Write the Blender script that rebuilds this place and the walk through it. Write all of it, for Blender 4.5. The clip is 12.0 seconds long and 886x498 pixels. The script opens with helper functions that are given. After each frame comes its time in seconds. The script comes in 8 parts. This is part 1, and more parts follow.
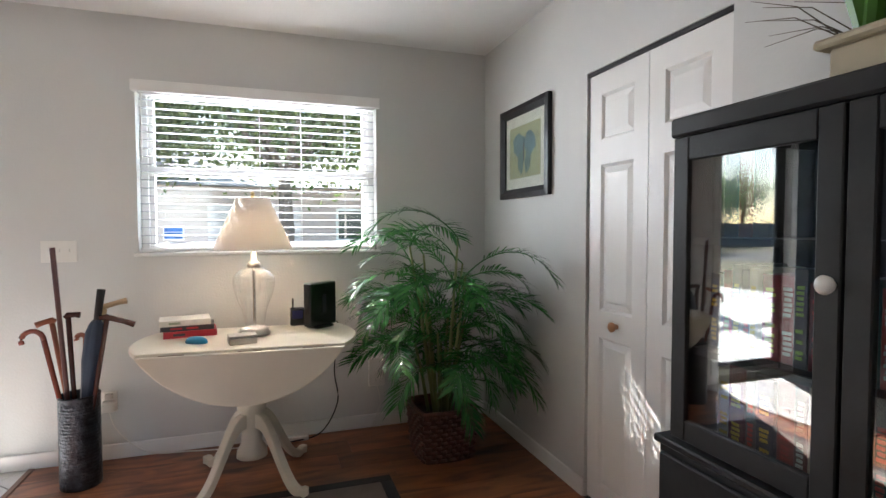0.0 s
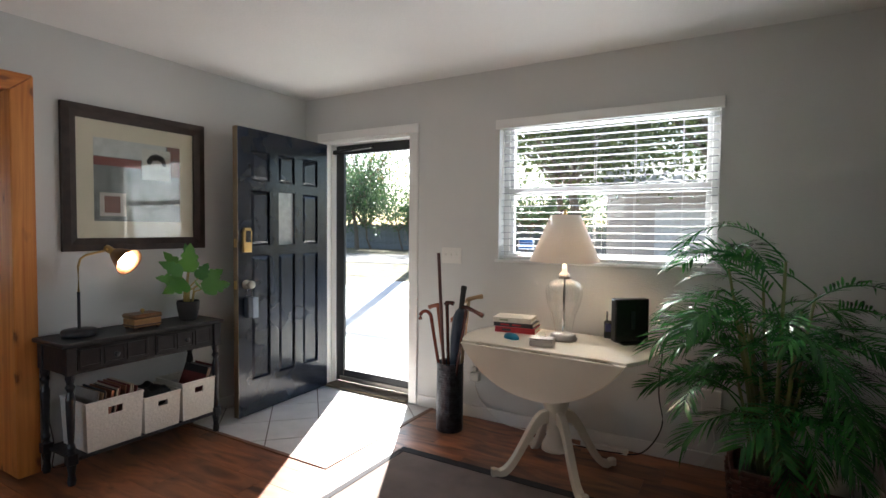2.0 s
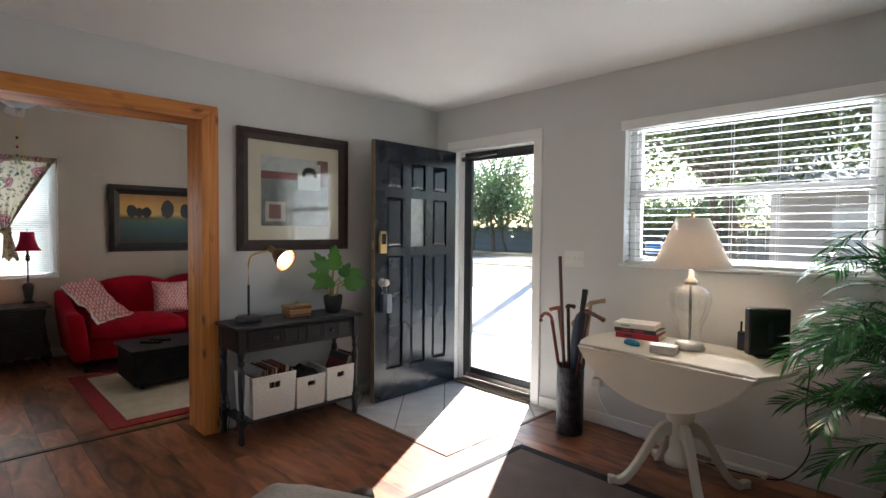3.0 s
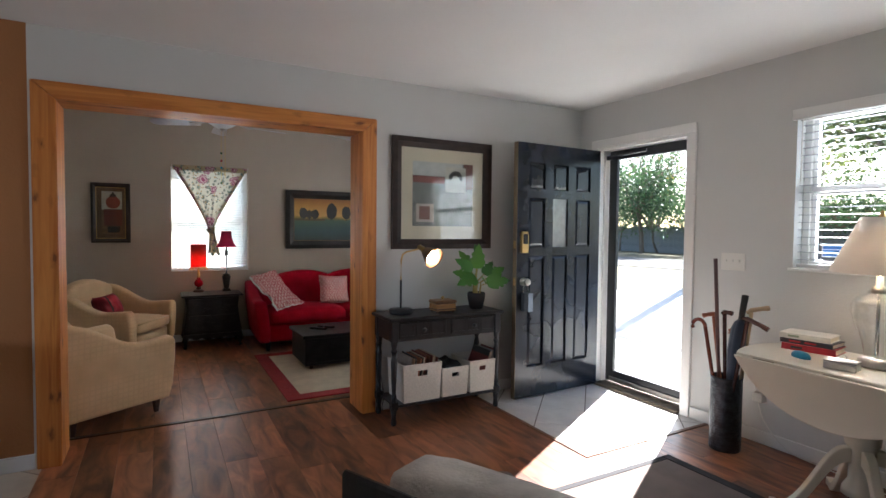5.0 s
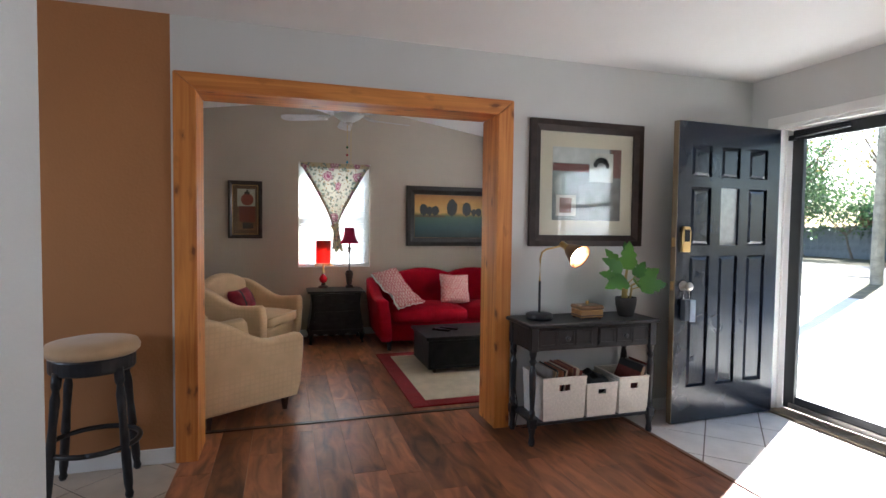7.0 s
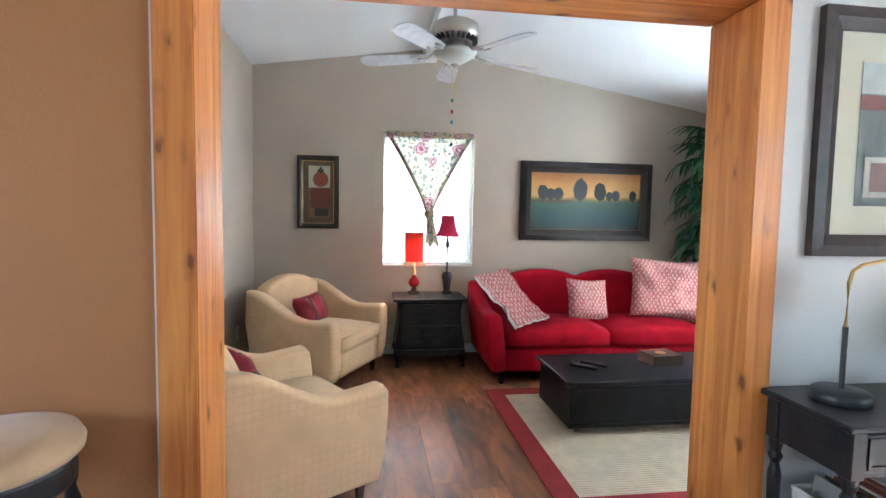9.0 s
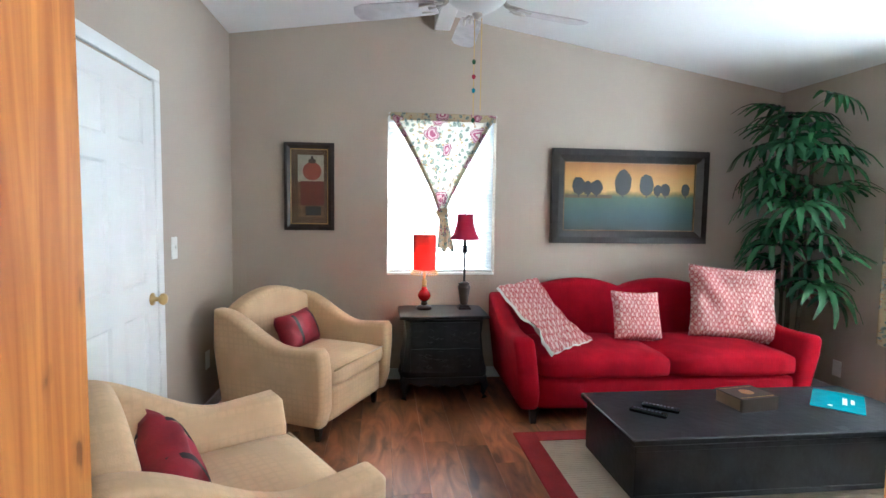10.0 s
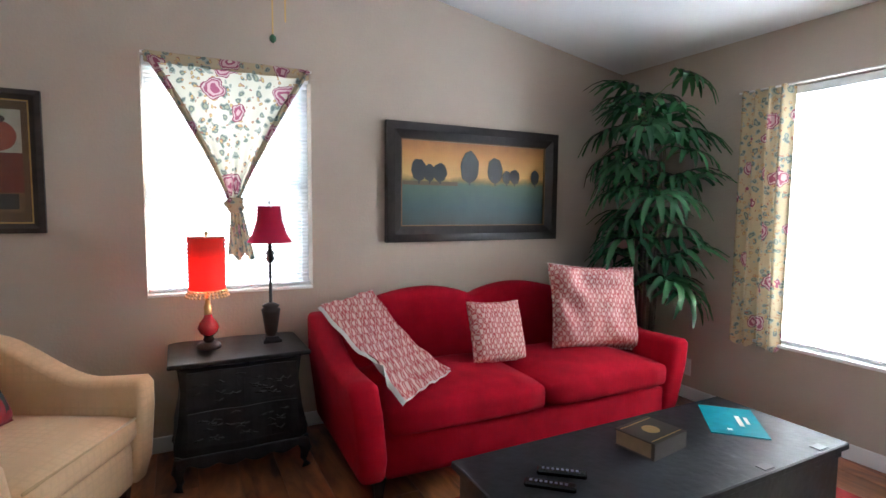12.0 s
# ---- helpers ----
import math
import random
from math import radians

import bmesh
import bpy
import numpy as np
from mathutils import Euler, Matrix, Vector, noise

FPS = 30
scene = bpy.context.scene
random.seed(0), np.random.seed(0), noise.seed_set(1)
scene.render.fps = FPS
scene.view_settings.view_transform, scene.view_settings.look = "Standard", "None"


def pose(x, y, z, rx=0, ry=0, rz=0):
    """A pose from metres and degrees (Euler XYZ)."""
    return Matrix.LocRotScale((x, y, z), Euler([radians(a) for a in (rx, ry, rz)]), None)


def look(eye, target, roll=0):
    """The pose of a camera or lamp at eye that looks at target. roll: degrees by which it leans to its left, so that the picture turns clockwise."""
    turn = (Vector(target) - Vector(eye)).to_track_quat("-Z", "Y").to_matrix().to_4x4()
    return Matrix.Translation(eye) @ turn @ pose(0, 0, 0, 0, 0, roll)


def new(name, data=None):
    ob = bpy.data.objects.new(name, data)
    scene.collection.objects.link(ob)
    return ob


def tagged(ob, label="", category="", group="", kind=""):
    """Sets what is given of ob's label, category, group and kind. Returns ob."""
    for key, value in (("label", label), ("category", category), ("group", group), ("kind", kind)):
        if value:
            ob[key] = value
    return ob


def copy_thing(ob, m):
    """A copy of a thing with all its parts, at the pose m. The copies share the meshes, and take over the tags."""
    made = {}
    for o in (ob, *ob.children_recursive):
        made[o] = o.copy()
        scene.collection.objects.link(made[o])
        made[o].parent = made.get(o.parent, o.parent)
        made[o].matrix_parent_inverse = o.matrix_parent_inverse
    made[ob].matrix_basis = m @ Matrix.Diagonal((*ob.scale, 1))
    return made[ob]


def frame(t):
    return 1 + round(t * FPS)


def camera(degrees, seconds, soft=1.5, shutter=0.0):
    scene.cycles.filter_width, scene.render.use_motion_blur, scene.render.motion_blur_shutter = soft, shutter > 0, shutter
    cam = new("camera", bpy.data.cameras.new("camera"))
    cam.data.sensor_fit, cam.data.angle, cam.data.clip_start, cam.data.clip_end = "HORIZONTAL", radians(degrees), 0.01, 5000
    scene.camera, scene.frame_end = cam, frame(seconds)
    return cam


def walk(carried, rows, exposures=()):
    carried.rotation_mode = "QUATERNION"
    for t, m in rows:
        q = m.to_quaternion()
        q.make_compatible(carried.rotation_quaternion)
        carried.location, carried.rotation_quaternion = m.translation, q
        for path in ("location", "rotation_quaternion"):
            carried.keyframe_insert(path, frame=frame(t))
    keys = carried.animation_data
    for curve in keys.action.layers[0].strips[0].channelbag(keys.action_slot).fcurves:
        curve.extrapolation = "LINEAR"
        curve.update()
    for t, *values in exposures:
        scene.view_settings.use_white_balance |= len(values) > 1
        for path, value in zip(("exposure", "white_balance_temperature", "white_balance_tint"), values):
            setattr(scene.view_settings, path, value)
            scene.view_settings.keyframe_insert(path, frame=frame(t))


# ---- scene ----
cam = camera(81.2, 12.0)
EXPOSURES = [(0.0, 3.4, 6150, 14), (0.5, 2.95, 6250, 13), (1.5, 2.75, 6250, 13), (3.5, 2.75, 6150, 13), (5.5, 3.05, 6000, 14), (6.5, 3.3, 5950, 14), (7.5, 3.55, 5900, 13), (9.3, 4.55, 5350, 6), (10.5, 4.4, 5350, 9), (12.0, 4.08, 5650, 14)]
PATH = [
    (0, (0.288, 0.242, 1.267), (0.927, 2.135, 1.189), -0.1),
    (0.5, (0.585, 0.247, 1.289), (0.728, 2.241, 1.223), 0.2),
    (1, (0.786, 0.282, 1.283), (0.45, 2.253, 1.222), 0.5),
    (1.5, (0.963, 0.267, 1.308), (0.25, 2.134, 1.245), 0.5),
    (2, (1.085, 0.233, 1.34), (0.069, 1.954, 1.263), 0.5),
    (2.5, (1.168, 0.232, 1.336), (-0.097, 1.78, 1.261), 0.5),
    (3, (1.247, 0.199, 1.347), (-0.185, 1.594, 1.275), 0.5),
    (3.5, (1.285, 0.17, 1.353), (-0.262, 1.435, 1.276), 0.5),
    (5.5, (1.328, 0.125, 1.345), (-0.467, 1.003, 1.268), 0.6),
    (6, (1.305, 0.132, 1.341), (-0.529, 0.927, 1.262), 0.6),
    (6.5, (1.165, 0.136, 1.33), (-0.707, 0.834, 1.251), 0.7),
    (7, (0.889, 0.1, 1.309), (-1.022, 0.683, 1.227), 0.7),
    (7.5, (0.622, 0.055, 1.292), (-1.321, 0.522, 1.208), 0.7),
    (7.7, (0.479, 0.068, 1.284), (-1.476, 0.482, 1.202), 0.7),
    (9.3, (-0.851, 0.194, 1.324), (-2.831, 0.441, 1.188), 0.9),
    (9.5, (-1.0, 0.228, 1.311), (-2.982, 0.457, 1.18), 0.8),
    (10, (-1.403, 0.205, 1.312), (-3.383, 0.44, 1.169), 0.8),
    (10.5, (-1.761, 0.228, 1.322), (-3.736, 0.498, 1.17), 0.6),
    (11, (-2.089, 0.315, 1.312), (-4.025, 0.791, 1.156), 0.6),
    (11.5, (-2.262, 0.369, 1.304), (-4.133, 1.058, 1.146), 0.6),
    (12, (-2.384, 0.39, 1.295), (-4.157, 1.302, 1.137), 0.5),
]
walk(cam, [(t, look(eye, target, roll)) for t, eye, target, roll in PATH], EXPOSURES)

# ---- light ----
SUN_AZ = math.atan2(0.88, -0.475)      # the sun stands out beyond the front door
SUN_EL = radians(36)
world = bpy.data.worlds.new("world")
scene.world = world
world.use_nodes = True
wn = world.node_tree.nodes
sky = wn.new("ShaderNodeTexSky")
sky.sky_type = "NISHITA"
sky.sun_disc = False
sky.sun_elevation = SUN_EL
sky.sun_rotation = math.pi / 2 - SUN_AZ
wn["Background"].inputs["Strength"].default_value = 0.065
world.node_tree.links.new(sky.outputs["Color"], wn["Background"].inputs["Color"])
sun_dir = Vector((math.cos(SUN_AZ) * math.cos(SUN_EL), math.sin(SUN_AZ) * math.cos(SUN_EL), math.sin(SUN_EL)))
sun = new("sun", bpy.data.lights.new("sun", "SUN"))
sun.data.energy, sun.data.angle, sun.data.color = 5.0, radians(0.5), (1.0, 0.95, 0.87)
sun.matrix_world = look(sun_dir * 20, (0, 0, 0))


def window_light(name, centre, towards, w, h, power, colour=(0.93, 0.97, 1.0)):
    lamp = new(name, bpy.data.lights.new(name, "AREA"))
    lamp.data.shape, lamp.data.size, lamp.data.size_y = "RECTANGLE", w, h
    lamp.data.energy, lamp.data.color = power, colour
    lamp.matrix_world = look(centre, towards)
    return lamp


window_light("daylight_front_window", (0.27, 3.70, 1.60), (0.27, 0, 1.4), 1.25, 0.88, 4)
# Added fill for the front room, from a kitchen opening that is never seen.
window_light("unseen_kitchen_fill", (-0.8, -4.3, 1.55), (-0.8, 0, 1.3), 2.2, 1.1, 3.4)
window_light("daylight_side_window", (-5.62, 0.66, 1.43), (0, 0.66, 1.2), 0.8, 1.15, 1.5, (0.82, 0.92, 1.0))
window_light("daylight_living_window", (-3.55, 3.72, 1.25), (-3.55, 0, 1.0), 1.6, 1.4, 8.0, (0.82, 0.92, 1.0))


# ---- materials ----
def material(name, colour, rough=0.6, metal=0.0, vary=0.12, scale=6.0, bump=0.05, bump_scale=120.0, coat=0.0, spread=None, sheen=0.0):
    """A surface with soft colour variation at one scale and fine relief at another."""
    m = bpy.data.materials.new(name)
    m.use_nodes = True
    n, l = m.node_tree.nodes, m.node_tree.links
    b = n["Principled BSDF"]
    b.inputs["Roughness"].default_value = rough
    b.inputs["Metallic"].default_value = metal
    b.inputs["Coat Weight"].default_value = coat
    b.inputs["Sheen Weight"].default_value = sheen
    tc = n.new("ShaderNodeTexCoord")
    no = n.new("ShaderNodeTexNoise")
    no.inputs["Scale"].default_value = scale
    no.inputs["Detail"].default_value = 6
    l.new(tc.outputs["Object"], no.inputs["Vector"])
    ramp = n.new("ShaderNodeValToRGB")
    lo = [c * (1 - vary) for c in colour]
    hi = [min(1, c * (1 + vary)) for c in colour] if spread is None else spread
    ramp.color_ramp.elements[0].position, ramp.color_ramp.elements[1].position = 0.3, 0.7
    ramp.color_ramp.elements[0].color, ramp.color_ramp.elements[1].color = (*lo, 1), (*hi, 1)
    l.new(no.outputs["Fac"], ramp.inputs["Fac"])
    l.new(ramp.outputs["Color"], b.inputs["Base Color"])
    if bump:
        fine = n.new("ShaderNodeTexNoise")
        fine.inputs["Scale"].default_value = bump_scale
        fine.inputs["Detail"].default_value = 4
        l.new(tc.outputs["Object"], fine.inputs["Vector"])
        bp = n.new("ShaderNodeBump")
        bp.inputs["Strength"].default_value = bump
        bp.inputs["Distance"].default_value = 0.01
        l.new(fine.outputs["Fac"], bp.inputs["Height"])
        l.new(bp.outputs["Normal"], b.inputs["Normal"])
    return m


def glowing(name, colour, strength):
    m = bpy.data.materials.new(name)
    m.use_nodes = True
    b = m.node_tree.nodes["Principled BSDF"]
    b.inputs["Base Color"].default_value = (*colour, 1)
    b.inputs["Emission Color"].default_value = (*colour, 1)
    b.inputs["Emission Strength"].default_value = strength
    return m


def glass(name, colour=(1, 1, 1), rough=0.0, thin=True, mirror=0.04):
    m = bpy.data.materials.new(name)
    m.use_nodes = True
    n, l = m.node_tree.nodes, m.node_tree.links
    if thin:
        out = n["Material Output"]
        t, g, mix, fr = n.new("ShaderNodeBsdfTransparent"), n.new("ShaderNodeBsdfGlossy"), n.new("ShaderNodeMixShader"), n.new("ShaderNodeLayerWeight")
        t.inputs["Color"].default_value = (*colour, 1)
        g.inputs["Roughness"].default_value = rough
        fr.inputs["Blend"].default_value = 0.5
        pw, ma = n.new("ShaderNodeMath"), n.new("ShaderNodeMath")
        pw.operation, ma.operation = "POWER", "MULTIPLY_ADD"
        pw.inputs[1].default_value = 4.0
        ma.inputs[1].default_value, ma.inputs[2].default_value = 0.85, mirror
        l.new(fr.outputs["Facing"], pw.inputs[0])
        l.new(pw.outputs["Value"], ma.inputs[0])
        l.new(ma.outputs["Value"], mix.inputs["Fac"])
        l.new(t.outputs["BSDF"], mix.inputs[1])
        l.new(g.outputs["BSDF"], mix.inputs[2])
        l.new(mix.outputs["Shader"], out.inputs["Surface"])
    else:
        b = n["Principled BSDF"]
        b.inputs["Base Color"].default_value = (*colour, 1)
        b.inputs["Transmission Weight"].default_value = 1
        b.inputs["Roughness"].default_value = rough
        b.inputs["IOR"].default_value = 1.45
    return m


WALL_GREY = material("wall_paint_grey", (0.62, 0.625, 0.61), 0.75, vary=0.03, scale=1.5, bump=0.12, bump_scale=90)
WALL_TAN = material("wall_paint_tan", (0.46, 0.385, 0.31), 0.75, vary=0.04, scale=1.5, bump=0.2, bump_scale=70)
WALL_BROWN = material("wall_paint_brown", (0.39, 0.17, 0.06), 0.75, vary=0.04, scale=1.5, bump=0.2, bump_scale=70)
CEILING = material("ceiling_paint", (0.78, 0.78, 0.77), 0.85, vary=0.02, scale=2, bump=0.15, bump_scale=60)
WHITE = material("white_paint", (0.8, 0.8, 0.78), 0.4, vary=0.03, scale=3, bump=0.03)
BLACK_FRAME = material("black_metal", (0.02, 0.022, 0.025), 0.35, vary=0.2, bump=0.02)
DOOR_BLACK = material("door_black_paint", (0.010, 0.015, 0.026), 0.2, vary=0.2, scale=4, bump=0.06, bump_scale=60)
FLOORBASE = material("floor_joint", (0.03, 0.017, 0.01), 0.6)
PANE = glass("window_pane", (0.97, 0.99, 0.98))


# ---- mesh helpers ----
def part(name, bm, mat, parent=None, label="", smooth=False):
    me = bpy.data.meshes.new(name)
    bm.to_mesh(me)
    bm.free()
    if mat:
        me.materials.append(mat)
    if smooth:
        for p in me.polygons:
            p.use_smooth = True
    ob = new(name, me)
    if parent is not None:
        ob.parent = parent
    if label:
        ob["label"] = label
    return ob


def thing(name, m, label, category, group="", kind=""):
    ob = new(name)
    ob.empty_display_size = 0.1
    ob.matrix_world = m
    return tagged(ob, label, category, group, kind)


def add_box(bm, x0, x1, y0, y1, z0, z1, bevel=0.0, m=None, seg=1):
    r = bmesh.ops.create_cube(bm, size=1.0)
    vs = r["verts"]
    for v in vs:
        v.co = Vector((x0 + (v.co.x + 0.5) * (x1 - x0), y0 + (v.co.y + 0.5) * (y1 - y0), z0 + (v.co.z + 0.5) * (z1 - z0)))
    if m is not None:
        for v in vs:
            v.co = m @ v.co
    if bevel:
        es = list({e for v in vs for e in v.link_edges})
        bmesh.ops.bevel(bm, geom=es, offset=bevel, segments=seg, affect="EDGES", profile=0.5)
    return bm


def boxes(*bs, bevel=0.0):
    bm = bmesh.new()
    for b in bs:
        add_box(bm, *b, bevel=bevel)
    return bm


def structure(name, bm, mat, label="", category=""):
    ob = part(name, bm, mat)
    return tagged(ob, label, category or name.split("_")[0], kind="structure")


def wall_with_holes(axis, a0, a1, t0, t1, z0, z1, holes):
    """Boxes for a wall that runs along an axis from a0 to a1, thick from t0 to t1, with holes (a, a, z, z)."""
    bm = bmesh.new()

    def put(p, q, lo, hi):
        if q - p > 1e-4 and hi - lo > 1e-4:
            add_box(bm, *((p, q, t0, t1) if axis == "x" else (t0, t1, p, q)), lo, hi)
    at = a0
    for h0, h1, b, t in sorted(holes):
        put(at, h0, z0, z1)
        put(h0, h1, z0, b)
        put(h0, h1, t, z1)
        at = h1
    put(at, a1, z0, z1)
    return bm


# ---- the rooms ----
XW, XE, YN, YS = -2.22, 1.685, 3.49, -0.39        # front room
LXW, LXE, LYS = -5.395, -2.48, -0.90              # living room
CEIL = 2.43
DOOR_X0, DOOR_X1, DOOR_Z = -2.0, -1.12, 2.06
WIN = (-0.395, 0.94, 1.135, 2.065)
SIDE = (0.245, 1.085, 0.825, 2.045)
LWIN = (-4.30, -2.85, 0.52, 2.0)
structure("wall_north", wall_with_holes("x", XW, XE + 0.12, YN, YN + 0.16, 0, CEIL, [(DOOR_X0, DOOR_X1, 0.0, DOOR_Z), WIN]), WALL_GREY, "light grey painted wall with front door and window")
structure("wall_north_living", wall_with_holes("x", LXW - 0.16, LXE, YN, YN + 0.16, 0, 2.45, [LWIN]), WALL_TAN, "tan painted living room wall with a wide window")
structure("wall_east", wall_with_holes("y", YS - 0.1, YN, XE, XE + 0.12, 0, CEIL, [(1.515, 2.305, 0.0, 1.975)]), WALL_GREY, "light grey painted wall with closet opening")
structure("wall_south", boxes((-0.394, XE, YS - 0.12, YS, 0, CEIL)), WALL_GREY, "light grey painted partition wall that ends free")
structure("wall_between", wall_with_holes("y", -0.49, YN + 0.16, XW - 0.12, XW, 0, CEIL, [(-0.46, 1.50, 0.0, 2.12)]), WALL_GREY, "light grey painted wall with a wide cased opening")
structure("wall_between_living", wall_with_holes("y", LYS - 0.1, YN, LXE, XW - 0.12, 0, 2.86, [(-0.46, 1.50, 0.0, 2.12)]), WALL_TAN, "tan painted back of the wall with the opening")
structure("wall_kitchen_west", boxes((XW - 0.12, XW, -4.0, -0.49, 0, CEIL)), WALL_BROWN, "warm brown painted kitchen wall")
# The opening in the south wall is added, unseen, to let the fill in.
structure("wall_kitchen_south", wall_with_holes("x", XW - 0.12, XE + 0.12, -4.12, -4.0, 0, CEIL, [(-1.9, 0.3, 1.0, 2.1)]), WALL_BROWN, "warm brown painted kitchen wall")
structure("wall_kitchen_east", boxes((XE, XE + 0.12, -4.0, YS - 0.12, 0, CEIL)), WALL_GREY, "light grey painted kitchen wall")
structure("wall_living_south", wall_with_holes("x", LXW, LXE, LYS - 0.1, LYS, 0, 2.62, []), WALL_TAN, "tan painted living room wall")
structure("ceiling", boxes((XW - 0.12, XE + 0.12, -4.12, YN + 0.16, CEIL, CEIL + 0.1)), CEILING, "flat white painted ceiling")


def gable_wall():
    bm = wall_with_holes("y", LYS - 0.1, YN, LXW - 0.16, LXW, 0, 2.3, [SIDE])
    pts = [(LYS - 0.1, 2.3), (YN, 2.3), (YN, 2.36), (0.65, 2.83), (LYS - 0.1, 2.58)]
    for f in range(2):
        vs = [bm.verts.new((LXW - 0.16 * f, y, z)) for y, z in pts]
        if f == 0:
            first = vs
            bm.faces.new(vs)
        else:
            bm.faces.new(vs[::-1])
            for i in range(len(pts)):
                k = (i + 1) % len(pts)
                bm.faces.new((first[k], first[i], vs[i], vs[k]))
    return bm


structure("wall_living_west", gable_wall(), WALL_TAN, "tan painted gable wall with a window")


def vault():
    bm = bmesh.new()
    pts = [(LYS - 0.12, 2.56), (0.65, 2.80), (YN + 0.16, 2.305)]
    up = 0.1
    for x in (LXW - 0.16, XW - 0.121):
        for dz in (0, up):
            for y, z in pts:
                bm.verts.new((x, y, z + dz))
    bm.verts.ensure_lookup_table()
    v = bm.verts
    for i in (0, 1):
        bm.faces.new((v[i], v[i + 1], v[i + 7], v[i + 6]))
        bm.faces.new((v[i + 3], v[i + 9], v[i + 10], v[i + 4]))
        bm.faces.new((v[i], v[i + 3], v[i + 4], v[i + 1]))
        bm.faces.new((v[i + 6], v[i + 7], v[i + 10], v[i + 9]))
    bm.faces.new((v[0], v[6], v[9], v[3]))
    bm.faces.new((v[2], v[5], v[11], v[8]))
    bmesh.ops.recalc_face_normals(bm, faces=bm.faces)
    return bm


structure("ceiling_living", vault(), CEILING, "white vaulted living room ceiling")
structure("ridge_beam", boxes((LXW, LXE, 0.59, 0.71, 2.68, 2.81), bevel=0.004), WHITE, "white painted ridge beam under the vault", "beam")
FLOOR = structure("floor", boxes((LXW - 0.16, XE + 0.12, -4.12, YN + 0.16, -0.15, -0.012)), FLOORBASE, "dark wood plank floor with red brown tones")


# ---- more helpers ----
def lathe(bm, profile, seg=24, m=None, cap=True):
    """Turns a profile of (radius, height) about z."""
    rings = []
    for r, z in profile:
        ring = []
        for i in range(seg):
            a = 2 * math.pi * i / seg
            p = Vector((r * math.cos(a), r * math.sin(a), z))
            ring.append(bm.verts.new(m @ p if m is not None else p))
        rings.append(ring)
    for a, b in zip(rings, rings[1:]):
        for i in range(seg):
            k = (i + 1) % seg
            bm.faces.new((a[i], a[k], b[k], b[i]))
    if cap:
        bm.faces.new(rings[0][::-1])
        bm.faces.new(rings[-1])
    return bm


def tube(bm, pts, radius, seg=8):
    """A round bar along points; radius: one number or one for each point."""
    pts = [Vector(p) for p in pts]
    rings = []
    for i, p in enumerate(pts):
        d = (pts[min(i + 1, len(pts) - 1)] - pts[max(i - 1, 0)]).normalized()
        side = d.cross(Vector((0, 0, 1)))
        if side.length < 0.01:
            side = d.cross(Vector((0, 1, 0)))
        side.normalize()
        up = side.cross(d)
        r = radius[i] if isinstance(radius, (list, tuple)) else radius
        rings.append([bm.verts.new(p + side * r * math.cos(2 * math.pi * k / seg) + up * r * math.sin(2 * math.pi * k / seg)) for k in range(seg)])
    for a, b in zip(rings, rings[1:]):
        for i in range(seg):
            k = (i + 1) % seg
            bm.faces.new((a[i], a[k], b[k], b[i]))
    bm.faces.new(rings[0][::-1])
    bm.faces.new(rings[-1])
    return bm


def prism(bm, outline, depth, m=None, bevel=0.0, seg=2):
    """A flat outline (u, v) in the plane y = 0, drawn out along +y by depth."""
    a = [bm.verts.new((u, 0, v)) for u, v in outline]
    b = [bm.verts.new((u, depth, v)) for u, v in outline]
    fa, fb = bm.faces.new(a), bm.faces.new(b[::-1])
    fs = [fa, fb]
    n = len(a)
    for i in range(n):
        k = (i + 1) % n
        fs.append(bm.faces.new((a[k], a[i], b[i], b[k])))
    bmesh.ops.recalc_face_normals(bm, faces=fs)
    vs = a + b
    if bevel:
        es = list(fa.edges) + list(fb.edges)
        made = bmesh.ops.bevel(bm, geom=es, offset=bevel, segments=seg, affect="EDGES", profile=0.5)
        vs = list({v for f in fs if f.is_valid for v in f.verts} | set(made["verts"]))
    if m is not None:
        for v in vs:
            v.co = m @ v.co
    return bm


def pillow(bm, w, h, d, m=None, n=14, square=0.5, crumple=0.0):
    """A stuffed cushion, w by h, thickest in the middle, with pinched edges."""
    for side in (1, -1):
        grid = []
        for i in range(n + 1):
            row = []
            for j in range(n + 1):
                u, v = 2 * i / n - 1, 2 * j / n - 1
                t = max(0, (1 - u ** 4) * (1 - v ** 4)) ** square
                pull = 1 - 0.07 * (1 - u * u) * v * v - 0.07 * (1 - v * v) * u * u
                wob = crumple * noise.noise(Vector((u * 2.2, v * 2.2, side * 3.0))) * t
                p = Vector((u * w / 2 * pull, side * (d / 2 * t + wob + 0.004), v * h / 2 * pull))
                row.append(bm.verts.new(m @ p if m is not None else p))
            grid.append(row)
        for i in range(n):
            for j in range(n):
                q = (grid[i][j], grid[i + 1][j], grid[i + 1][j + 1], grid[i][j + 1])
                bm.faces.new(q if side < 0 else q[::-1])
    bmesh.ops.remove_doubles(bm, verts=bm.verts, dist=0.0085 if d > 0.05 else 0.001)
    return bm


